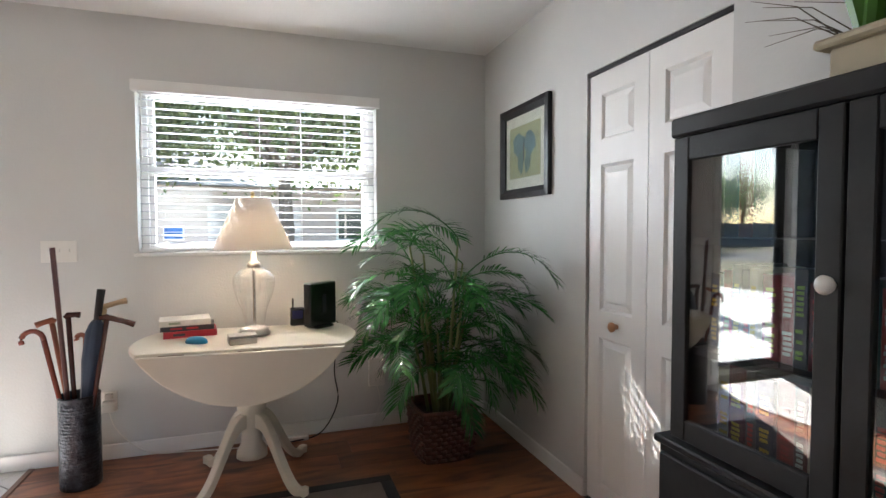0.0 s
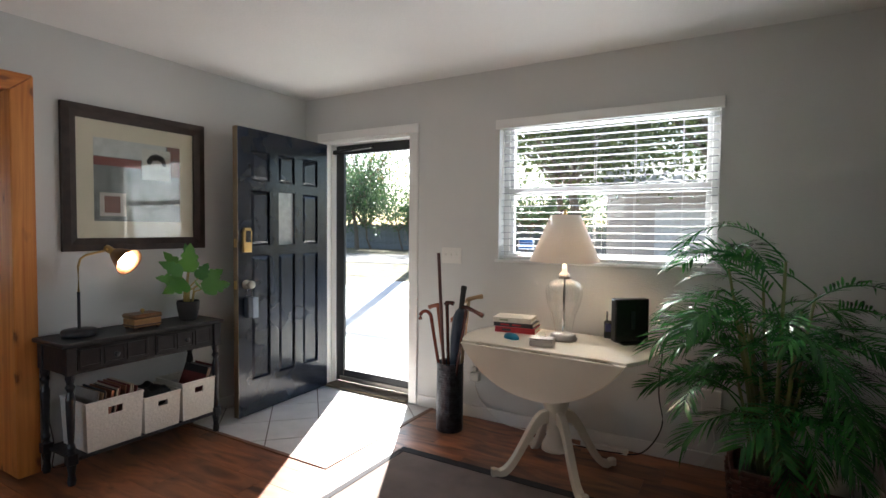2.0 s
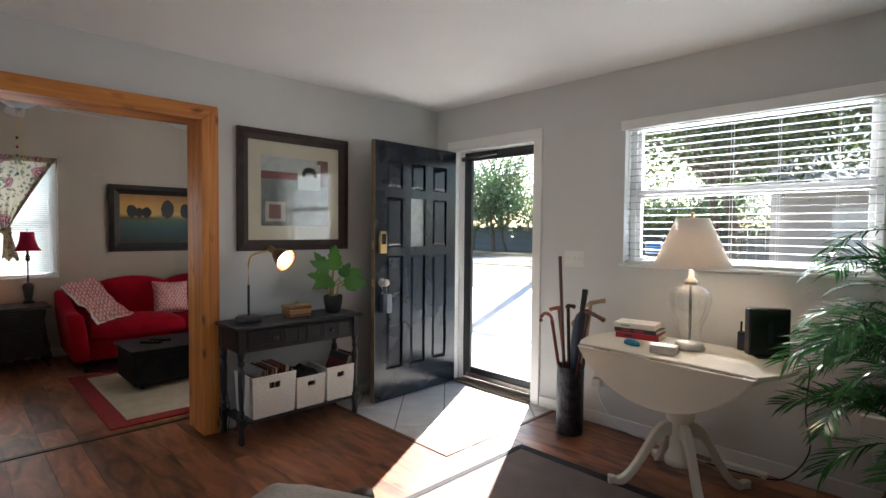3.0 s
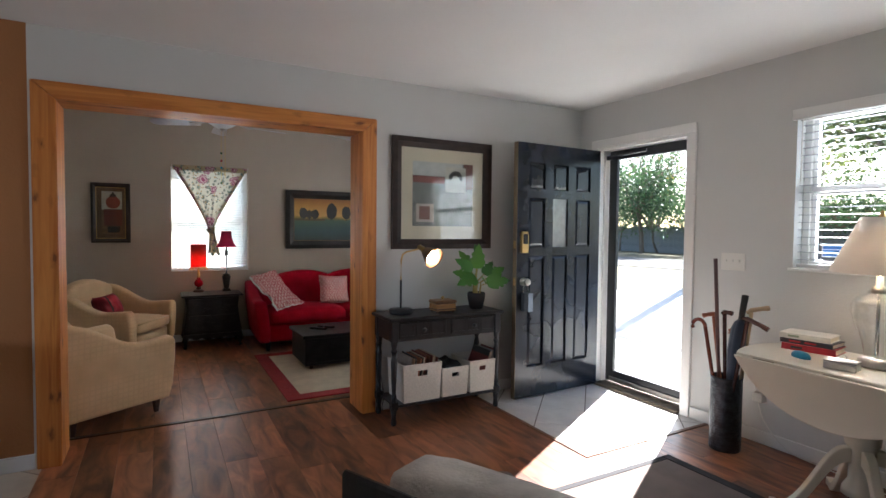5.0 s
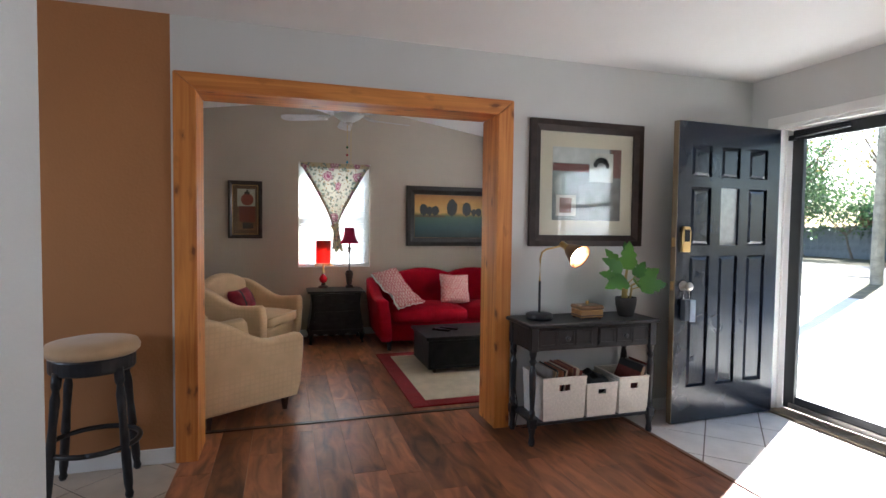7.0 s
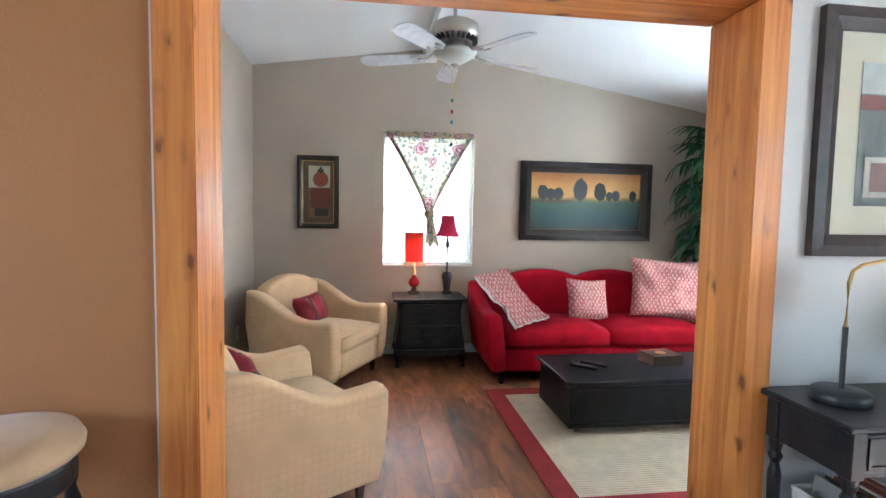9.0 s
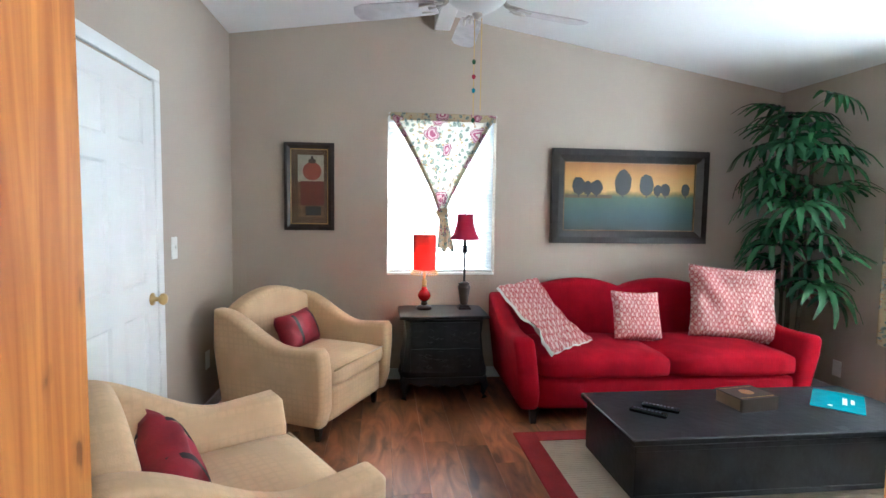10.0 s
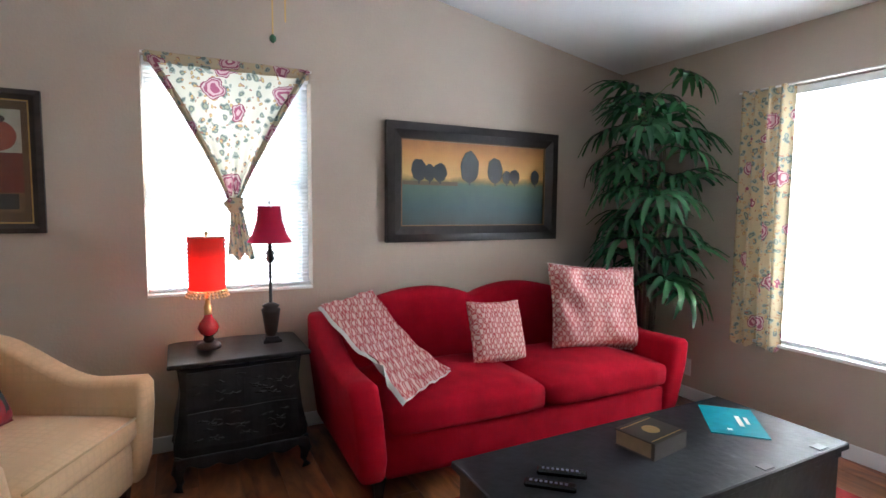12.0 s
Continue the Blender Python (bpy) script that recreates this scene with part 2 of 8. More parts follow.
def soft_box(bm, x0, x1, y0, y1, z0, z1, r=0.04, puff=0.0, m=None):
    """An upholstered block: rounded edges and a slightly crowned top."""
    t = bmesh.new()
    add_box(t, x0, x1, y0, y1, z0, z1)
    bmesh.ops.subdivide_edges(t, edges=t.edges, cuts=5, use_grid_fill=True)
    cx, cy, cz = (x0 + x1) / 2, (y0 + y1) / 2, (z0 + z1) / 2
    hx, hy, hz = (x1 - x0) / 2, (y1 - y0) / 2, (z1 - z0) / 2
    for v in t.verts:
        p = v.co - Vector((cx, cy, cz))
        inner = Vector((max(-hx + r, min(hx - r, p.x)), max(-hy + r, min(hy - r, p.y)), max(-hz + r, min(hz - r, p.z))))
        d = p - inner
        if d.length > r:
            p = inner + d.normalized() * r
        if p.z > 0:
            p.z += puff * (1 - (p.x / hx) ** 2) * (1 - (p.y / hy) ** 2)
        v.co = p + Vector((cx, cy, cz))
        if m is not None:
            v.co = m @ v.co
    me = bpy.data.meshes.new("soft")
    t.to_mesh(me)
    t.free()
    bm.from_mesh(me)
    bpy.data.meshes.remove(me)
    return bm


def smoothstep(a, b, t):
    t = max(0.0, min(1.0, (t - a) / (b - a)))
    return t * t * (3 - 2 * t)


def nodes_of(name, rough=0.5, metal=0.0, coat=0.0):
    m = bpy.data.materials.new(name)
    m.use_nodes = True
    b = m.node_tree.nodes["Principled BSDF"]
    b.inputs["Roughness"].default_value = rough
    b.inputs["Metallic"].default_value = metal
    b.inputs["Coat Weight"].default_value = coat
    return m, m.node_tree.nodes, m.node_tree.links, b


def ramp_node(n, stops, interp="LINEAR"):
    r = n.new("ShaderNodeValToRGB")
    r.color_ramp.interpolation = interp
    while len(r.color_ramp.elements) < len(stops):
        r.color_ramp.elements.new(0.5)
    for e, (p, c) in zip(r.color_ramp.elements, stops):
        e.position, e.color = p, (*c, 1)
    return r


def wood(name, dark, light, along="x", grain=9.0, rough=0.38, coat=0.15, by_object=True, knots=None, bump=0.06, run_scale=0.55, spread=(0.55, 1.4), knot_tone=(0.13, 0.035, 0.01)):
    """Boards with stretched grain; each board takes its own tone."""
    m, n, l, b = nodes_of(name, rough, 0, coat)
    tc, mp, info = n.new("ShaderNodeTexCoord"), n.new("ShaderNodeMapping"), n.new("ShaderNodeObjectInfo")
    k = {"x": (run_scale, grain, grain), "y": (grain, run_scale, grain), "z": (grain, grain, run_scale)}[along]
    mp.inputs["Scale"].default_value = k
    l.new(tc.outputs["Object"], mp.inputs["Vector"])
    off = n.new("ShaderNodeVectorMath")
    off.operation = "MULTIPLY_ADD"
    comb = n.new("ShaderNodeCombineXYZ")
    for i in range(3):
        l.new(info.outputs["Random"], comb.inputs[i])
    off.inputs[1].default_value = (37.0, 53.0, 71.0)
    l.new(comb.outputs["Vector"], off.inputs[0])
    l.new(mp.outputs["Vector"], off.inputs[2])
    g = n.new("ShaderNodeTexNoise")
    g.inputs["Scale"].default_value, g.inputs["Detail"].default_value, g.inputs["Distortion"].default_value = 1.6, 8, 1.2
    l.new(off.outputs["Vector"], g.inputs["Vector"])
    mid = [(a + c) / 2 for a, c in zip(dark, light)]
    r = ramp_node(n, [(0.28, dark), (0.5, mid), (0.72, light)])
    l.new(g.outputs["Fac"], r.inputs["Fac"])
    colour = r.outputs["Color"]
    if by_object:
        hsv = n.new("ShaderNodeHueSaturation")
        rng = n.new("ShaderNodeMapRange")
        rng.inputs["To Min"].default_value, rng.inputs["To Max"].default_value = spread
        l.new(info.outputs["Random"], rng.inputs["Value"])
        l.new(rng.outputs["Result"], hsv.inputs["Value"])
        l.new(colour, hsv.inputs["Color"])
        colour = hsv.outputs["Color"]
    if knots:
        vo, mp2 = n.new("ShaderNodeTexVoronoi"), n.new("ShaderNodeMapping")
        mp2.inputs["Scale"].default_value = knots
        shift = n.new("ShaderNodeVectorMath")
        shift.operation = "MULTIPLY_ADD"
        shift.inputs[1].default_value = (19.0, 31.0, 13.0) if by_object else (0, 0, 0)
        l.new(comb.outputs["Vector"], shift.inputs[0])
        l.new(tc.outputs["Object"], shift.inputs[2])
        l.new(shift.outputs["Vector"], mp2.inputs["Vector"])
        wob = n.new("ShaderNodeVectorMath")
        wob.operation = "MULTIPLY_ADD"
        wob.inputs[1].default_value = (0.35, 0.35, 0.35)
        wn2 = n.new("ShaderNodeTexNoise")
        wn2.inputs["Scale"].default_value = 3.0
        l.new(mp2.outputs["Vector"], wn2.inputs["Vector"])
        l.new(wn2.outputs["Color"], wob.inputs[0])
        l.new(mp2.outputs["Vector"], wob.inputs[2])
        l.new(wob.outputs["Vector"], vo.inputs["Vector"])
        vo.inputs["Scale"].default_value = 1.0
        kr = ramp_node(n, [(0.0, (0.1, 0.1, 0.1)), (0.1, (0.2, 0.2, 0.2)), (0.15, (0.7, 0.7, 0.7)), (0.25, (1, 1, 1))])
        l.new(vo.outputs["Distance"], kr.inputs["Fac"])
        mx = n.new("ShaderNodeMix")
        mx.data_type = "RGBA"
        mx.inputs[6].default_value = (*knot_tone, 1)
        l.new(kr.outputs["Color"], mx.inputs[0])
        l.new(colour, mx.inputs[7])
        colour = mx.outputs[2]
    l.new(colour, b.inputs["Base Color"])
    bp = n.new("ShaderNodeBump")
    bp.inputs["Strength"].default_value, bp.inputs["Distance"].default_value = bump, 0.004
    l.new(g.outputs["Fac"], bp.inputs["Height"])
    l.new(bp.outputs["Normal"], b.inputs["Normal"])
    return m


def fabric(name, colour, weave=260.0, vary=0.1, rough=0.9, sheen=0.3, bump=0.25, squares=0.0):
    """Cloth with a woven thread relief and a soft nap."""
    m, n, l, b = nodes_of(name, rough)
    b.inputs["Sheen Weight"].default_value = sheen
    tc = n.new("ShaderNodeTexCoord")
    no = n.new("ShaderNodeTexNoise")
    no.inputs["Scale"].default_value, no.inputs["Detail"].default_value = 9, 5
    l.new(tc.outputs["Object"], no.inputs["Vector"])
    r = ramp_node(n, [(0.3, [c * (1 - vary) for c in colour]), (0.7, [min(1, c * (1 + vary)) for c in colour])])
    l.new(no.outputs["Fac"], r.inputs["Fac"])
    col = r.outputs["Color"]
    height = None
    ch = n.new("ShaderNodeTexNoise")
    ch.inputs["Scale"].default_value = weave
    l.new(tc.outputs["Object"], ch.inputs["Vector"])
    height = ch.outputs["Fac"]
    if squares:
        acc = None
        for ax in ("X", "Y", "Z"):
            w = n.new("ShaderNodeTexWave")
            w.bands_direction, w.inputs["Scale"].default_value, w.inputs["Distortion"].default_value = ax, squares, 0.15
            l.new(tc.outputs["Object"], w.inputs["Vector"])
            if acc is None:
                acc = w.outputs["Fac"]
            else:
                mm = n.new("ShaderNodeMath")
                mm.operation = "MAXIMUM"
                l.new(acc, mm.inputs[0])
                l.new(w.outputs["Fac"], mm.inputs[1])
                acc = mm.outputs["Value"]
        hs = n.new("ShaderNodeMapRange")
        hs.inputs["From Min"].default_value, hs.inputs["To Min"].default_value, hs.inputs["To Max"].default_value = 0.6, 1.0, 0.94
        l.new(acc, hs.inputs["Value"])
        mu = n.new("ShaderNodeMix")
        mu.data_type, mu.blend_type = "RGBA", "MULTIPLY"
        mu.inputs[0].default_value = 1
        l.new(col, mu.inputs[6])
        l.new(hs.outputs["Result"], mu.inputs[7])
        col = mu.outputs[2]
    l.new(col, b.inputs["Base Color"])
    bp = n.new("ShaderNodeBump")
    bp.inputs["Strength"].default_value, bp.inputs["Distance"].default_value = bump, 0.003
    l.new(height, bp.inputs["Height"])
    l.new(bp.outputs["Normal"], b.inputs["Normal"])
    return m


def lattice_fabric(name, ground, figure, scale=26.0):
    """A printed ikat: rows of small lozenges with ragged edges."""
    m, n, l, b = nodes_of(name, 0.92)
    tc, mp = n.new("ShaderNodeTexCoord"), n.new("ShaderNodeMapping")
    mp.inputs["Scale"].default_value = (scale, scale * 0.3, scale * 0.6)
    l.new(tc.outputs["Object"], mp.inputs["Vector"])
    no = n.new("ShaderNodeTexNoise")
    no.inputs["Scale"].default_value = 30
    l.new(tc.outputs["Object"], no.inputs["Vector"])
    mix = n.new("ShaderNodeVectorMath")
    mix.operation = "MULTIPLY_ADD"
    mix.inputs[1].default_value = (0.5, 0.5, 0.5)
    l.new(no.outputs["Color"], mix.inputs[0])
    l.new(mp.outputs["Vector"], mix.inputs[2])
    sep = n.new("ShaderNodeSeparateXYZ")
    l.new(mix.outputs["Vector"], sep.inputs[0])

    def op(kind, a, c=None):
        q = n.new("ShaderNodeMath")
        q.operation = kind
        for i, s in enumerate((a, c)):
            if s is None:
                continue
            if isinstance(s, (int, float)):
                q.inputs[i].default_value = s
            else:
                l.new(s, q.inputs[i])
        return q.outputs["Value"]
    s1 = op("SINE", op("MULTIPLY", sep.outputs["X"], 6.283))
    s2 = op("SINE", op("MULTIPLY", sep.outputs["Z"], 6.283))
    lat = op("ABSOLUTE", op("MULTIPLY", s1, s2))
    ring = op("ABSOLUTE", op("ADD", s1, s2))
    f = op("MULTIPLY", lat, ring)
    r = ramp_node(n, [(0.06, ground), (0.16, figure), (0.5, figure), (0.62, ground)])
    l.new(op("ADD", f, op("MULTIPLY", ring, 0.3)), r.inputs["Fac"])
    l.new(r.outputs["Color"], b.inputs["Base Color"])
    bp = n.new("ShaderNodeBump")
    bp.inputs["Strength"].default_value, bp.inputs["Distance"].default_value = 0.3, 0.003
    l.new(no.outputs["Fac"], bp.inputs["Height"])
    l.new(bp.outputs["Normal"], b.inputs["Normal"])
    return m


def floral(name, thin, cream=(0.52, 0.47, 0.37), rose=9):
    """Cream curtain cloth printed with plum blossoms and grey green leaves; light passes through it."""
    m, n, l, b = nodes_of(name, 0.9)
    tc = n.new("ShaderNodeTexCoord")
    no = n.new("ShaderNodeTexNoise")
    no.inputs["Scale"].default_value = 14
    l.new(tc.outputs["Object"], no.inputs["Vector"])
    mix = n.new("ShaderNodeVectorMath")
    mix.operation = "MULTIPLY_ADD"
    mix.inputs[1].default_value = (0.07, 0.07, 0.07)
    l.new(no.outputs["Color"], mix.inputs[0])
    l.new(tc.outputs["Object"], mix.inputs[2])

    def blobs(scale, stops, seed, base):
        mp = n.new("ShaderNodeMapping")
        mp.inputs["Location"].default_value = (seed, seed * 1.7, seed * 0.6)
        l.new(mix.outputs["Vector"], mp.inputs["Vector"])
        vo = n.new("ShaderNodeTexVoronoi")
        vo.inputs["Scale"].default_value = scale
        l.new(mp.outputs["Vector"], vo.inputs["Vector"])
        r = ramp_node(n, stops, "CONSTANT")
        l.new(vo.outputs["Distance"], r.inputs["Fac"])
        mk = ramp_node(n, [(0.0, (1, 1, 1)), (stops[-1][0], (0, 0, 0))], "CONSTANT")
        l.new(vo.outputs["Distance"], mk.inputs["Fac"])
        mx = n.new("ShaderNodeMix")
        mx.data_type = "RGBA"
        l.new(mk.outputs["Color"], mx.inputs[0])
        if isinstance(base, tuple):
            mx.inputs[6].default_value = (*base, 1)
        else:
            l.new(base, mx.inputs[6])
        l.new(r.outputs["Color"], mx.inputs[7])
        return mx.outputs[2]
    c = blobs(23, [(0.0, (0.3, 0.31, 0.22)), (0.18, (0.13, 0.16, 0.14)), (0.3, (0.3, 0.32, 0.27)), (0.4, cream)], 3.1, cream)
    c = blobs(31, [(0.0, (0.5, 0.36, 0.16)), (0.2, (0.3, 0.14, 0.1)), (0.27, cream)], 7.7, c)
    c = blobs(rose, [(0.0, (0.6, 0.5, 0.42)), (0.08, (0.32, 0.08, 0.14)), (0.15, (0.55, 0.36, 0.36)), (0.22, (0.3, 0.08, 0.13)), (0.27, (0.55, 0.42, 0.4)), (0.3, (0.25, 0.07, 0.11)), (0.33, cream)], 1.3, c)
    out = n["Material Output"]
    tr, mxs = n.new("ShaderNodeBsdfTranslucent"), n.new("ShaderNodeMixShader")
    l.new(c, b.inputs["Base Color"])
    l.new(c, tr.inputs["Color"])
    mxs.inputs[0].default_value = thin
    l.new(b.outputs["BSDF"], mxs.inputs[1])
    l.new(tr.outputs["BSDF"], mxs.inputs[2])
    l.new(mxs.outputs["Shader"], out.inputs["Surface"])
    return m


def translucent(name, colour, thin=0.5, rough=0.6):
    m, n, l, b = nodes_of(name, rough)
    b.inputs["Base Color"].default_value = (*colour, 1)
    tr, mx = n.new("ShaderNodeBsdfTranslucent"), n.new("ShaderNodeMixShader")
    tr.inputs["Color"].default_value = (*colour, 1)
    mx.inputs[0].default_value = thin
    no, tc = n.new("ShaderNodeTexNoise"), n.new("ShaderNodeTexCoord")
    no.inputs["Scale"].default_value = 200
    l.new(tc.outputs["Object"], no.inputs["Vector"])
    bp = n.new("ShaderNodeBump")
    bp.inputs["Strength"].default_value, bp.inputs["Distance"].default_value = 0.15, 0.002
    l.new(no.outputs["Fac"], bp.inputs["Height"])
    l.new(bp.outputs["Normal"], b.inputs["Normal"])
    l.new(b.outputs["BSDF"], mx.inputs[1])
    l.new(tr.outputs["BSDF"], mx.inputs[2])
    l.new(mx.outputs["Shader"], n["Material Output"].inputs["Surface"])
    return m


def leaf_material(name, dark, light, rough=0.35, thin=0.25):
    m, n, l, b = nodes_of(name, rough)
    geo, info, add = n.new("ShaderNodeNewGeometry"), n.new("ShaderNodeObjectInfo"), n.new("ShaderNodeMath")
    add.operation = "FRACT"
    s = n.new("ShaderNodeMath")
    l.new(geo.outputs["Random Per Island"], s.inputs[0])
    l.new(info.outputs["Random"], s.inputs[1])
    l.new(s.outputs["Value"], add.inputs[0])
    r = ramp_node(n, [(0.0, dark), (1.0, light)])
    l.new(add.outputs["Value"], r.inputs["Fac"])
    l.new(r.outputs["Color"], b.inputs["Base Color"])
    tr, mx = n.new("ShaderNodeBsdfTranslucent"), n.new("ShaderNodeMixShader")
    l.new(r.outputs["Color"], tr.inputs["Color"])
    mx.inputs[0].default_value = thin
    l.new(b.outputs["BSDF"], mx.inputs[1])
    l.new(tr.outputs["BSDF"], mx.inputs[2])
    l.new(mx.outputs["Shader"], n["Material Output"].inputs["Surface"])
    return m


def picture_sky(name, stops, low, high):
    """Paint that blends from one tone to the next up the height of a picture."""
    m, n, l, b = nodes_of(name, 0.5)
    tc, sep, rng, no = n.new("ShaderNodeTexCoord"), n.new("ShaderNodeSeparateXYZ"), n.new("ShaderNodeMapRange"), n.new("ShaderNodeTexNoise")
    no.inputs["Scale"].default_value = 12
    l.new(tc.outputs["Object"], no.inputs["Vector"])
    l.new(tc.outputs["Object"], sep.inputs[0])
    ad = n.new("ShaderNodeMath")
    ad.operation = "MULTIPLY_ADD"
    ad.inputs[1].default_value = 0.06
    l.new(no.outputs["Fac"], ad.inputs[0])
    l.new(sep.outputs["Z"], ad.inputs[2])
    rng.inputs["From Min"].default_value, rng.inputs["From Max"].default_value = low, high
    l.new(ad.outputs["Value"], rng.inputs["Value"])
    r = ramp_node(n, stops)
    l.new(rng.outputs["Result"], r.inputs["Fac"])
    l.new(r.outputs["Color"], b.inputs["Base Color"])
    return m


PLANK = wood("floor_plank", (0.095, 0.034, 0.018), (0.46, 0.175, 0.075), "x", 6.5, 0.36, 0.08, True, (1.3, 5.5, 5.5), 0.1, 1.7, (0.68, 1.3), (0.04, 0.014, 0.009))
PINE = wood("pine_upright", (0.4, 0.105, 0.016), (0.74, 0.31, 0.068), "z", 11, 0.5, 0.05, False, (11.0, 11.0, 4.6))
PINE_BEAM = wood("pine_beam", (0.4, 0.105, 0.016), (0.74, 0.31, 0.068), "y", 11, 0.5, 0.05, False, (11.0, 4.6, 11.0))
BLACK_WOOD = material("black_stained_wood", (0.018, 0.018, 0.02), 0.38, vary=0.4, scale=14, bump=0.12, bump_scale=45, coat=0.1)
TRUNK_WOOD = material("worn_black_paint", (0.012, 0.013, 0.016), 0.45, vary=0.5, scale=10, bump=0.2, bump_scale=30)
DARK_WOOD = material("dark_brown_wood", (0.05, 0.02, 0.012), 0.4, vary=0.3, scale=12, bump=0.1)
CASE_WOOD = material("charcoal_cabinet_paint", (0.018, 0.019, 0.021), 0.4, vary=0.25, scale=9, bump=0.08, bump_scale=60)
CREAM = material("cream_paint", (0.72, 0.67, 0.56), 0.28, vary=0.04, scale=5, bump=0.04, coat=0.3)
BRASS = material("aged_brass", (0.62, 0.43, 0.18), 0.28, 1.0, vary=0.15, bump=0.02)
COPPER = material("brown_bronze", (0.3, 0.16, 0.08), 0.35, 0.9, vary=0.2, bump=0.02)
NICKEL = material("brushed_nickel", (0.5, 0.47, 0.43), 0.32, 1.0, vary=0.1, bump=0.03)
STEEL = material("chrome", (0.75, 0.75, 0.75), 0.15, 1.0, vary=0.05, bump=0.0)
PLASTIC_WHITE = material("white_plastic", (0.75, 0.74, 0.7), 0.35, vary=0.02, bump=0.0)
PLASTIC_BLACK = material("black_plastic", (0.01, 0.011, 0.013), 0.25, vary=0.1, bump=0.03, bump_scale=300)
RUBBER = material("black_rubber", (0.015, 0.015, 0.016), 0.7)
SHADE_WHITE = translucent("white_lamp_shade", (0.82, 0.77, 0.71), 0.2, 0.8)
SHADE_RED = translucent("red_lamp_shade", (0.7, 0.06, 0.035), 0.5, 0.7)
SHADE_CRIMSON = translucent("crimson_lamp_shade", (0.6, 0.015, 0.09), 0.45, 0.7)
BULB = glowing("warm_bulb", (1.0, 0.76, 0.5), 9.0)
BULB_RED = glowing("amber_bulb", (1.0, 0.66, 0.3), 3.6)
BULB_DESK = glowing("white_bulb", (1.0, 0.86, 0.66), 18.0)
CLEAR_GLASS = glass("clear_glass", (0.97, 0.99, 0.98), 0.0, thin=True, mirror=0.03)
URN_GLASS = glass("urn_glass", (0.975, 0.985, 0.985), 0.0, thin=True, mirror=0.14)
RED_GLASS = material("red_glass", (0.42, 0.005, 0.01), 0.08, vary=0.2, bump=0, coat=1.0)
CHAIR_CLOTH = fabric("buff_chair_cloth", (0.67, 0.455, 0.26), 240, 0.06, sheen=0.08, squares=9.0)
PIPING = fabric("buff_piping", (0.54, 0.38, 0.2), 240, 0.06)
SOFA_CLOTH = fabric("crimson_velvet", (0.320, 0.002, 0.014), 200, 0.14, 0.95, 0.0, 0.15)
SOFA_CLOTH.node_tree.nodes["Principled BSDF"].inputs["Specular IOR Level"].default_value = 0.15
SATIN_RED = fabric("crimson_satin", (0.26, 0.003, 0.018), 60, 0.35, 0.62, 0.0, 0.3)
SATIN_BLACK = fabric("black_satin", (0.012, 0.01, 0.012), 60, 0.3, 0.62, 0.0, 0.3)
IKAT = lattice_fabric("rose_ikat", (0.66, 0.46, 0.42), (0.42, 0.07, 0.08), 29)
LINING = fabric("white_lining", (0.6, 0.6, 0.58), 200)
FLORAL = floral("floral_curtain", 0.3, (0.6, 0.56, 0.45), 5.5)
# Deeper tan copy: the panel's own tone; on the tied curtain, painted fold shade.
FLORAL_TAN_SHADED = floral("floral_curtain_tan_shaded", 0.1, (0.46, 0.37, 0.23), 6.5)
WEAVE_WHITE = material("white_woven_bin", (0.72, 0.69, 0.62), 0.7, vary=0.08, scale=60, bump=0.35, bump_scale=90)
GREY_CLOTH = fabric("grey_boucle", (0.5, 0.45, 0.4), 90, 0.25, 0.95, 0.2, 0.9)
RUG_GREY = fabric("taupe_rug", (0.16, 0.12, 0.1), 180, 0.15, 0.95, 0.2, 0.6)
RUG_RED = fabric("red_rug_border", (0.25, 0.01, 0.015), 180, 0.15, 0.95, 0.02, 0.6)
RUG_DARK = fabric("black_rug_band", (0.018, 0.017, 0.02), 180, 0.15, 0.95, 0.1, 0.5)
SISAL = fabric("sisal_rug", (0.58, 0.5, 0.38), 120, 0.1, 0.95, 0.1, 0.8)
TAN_SEAT = fabric("tan_stool_seat", (0.5, 0.33, 0.18), 260, 0.08)
WICKER = material("brown_wicker", (0.1, 0.035, 0.022), 0.5, vary=0.5, scale=40, bump=0.3, bump_scale=90)
FROND = leaf_material("palm_frond", (0.014, 0.1, 0.028), (0.065, 0.26, 0.052), 0.24)
RHAPIS = leaf_material("fan_palm_leaf", (0.014, 0.062, 0.026), (0.07, 0.2, 0.08), 0.24)
MONSTERA = leaf_material("monstera_leaf", (0.03, 0.14, 0.02), (0.13, 0.33, 0.05), 0.3)
STEM = material("green_stem", (0.16, 0.2, 0.06), 0.5)
STEM_TAN = material("tan_stem", (0.4, 0.3, 0.1), 0.5)
CANE = material("palm_cane", (0.09, 0.07, 0.045), 0.7, vary=0.4, scale=20, bump=0.4, bump_scale=40)
SOIL = material("dark_soil", (0.03, 0.02, 0.014), 0.95, vary=0.4, scale=60, bump=0.8, bump_scale=80)
PAPER = material("book_paper", (0.7, 0.64, 0.5), 0.9, vary=0.06, scale=80)
MAT_BOARD = material("cream_mat_board", (0.66, 0.58, 0.47), 0.85, vary=0.03)
BEDDING = material("putty_planter", (0.45, 0.4, 0.28), 0.5, vary=0.08, bump=0.05)


def plain(name, colour, rough=0.5, metal=0.0):
    return material(name, colour, rough, metal, vary=0.12, scale=18, bump=0.03)


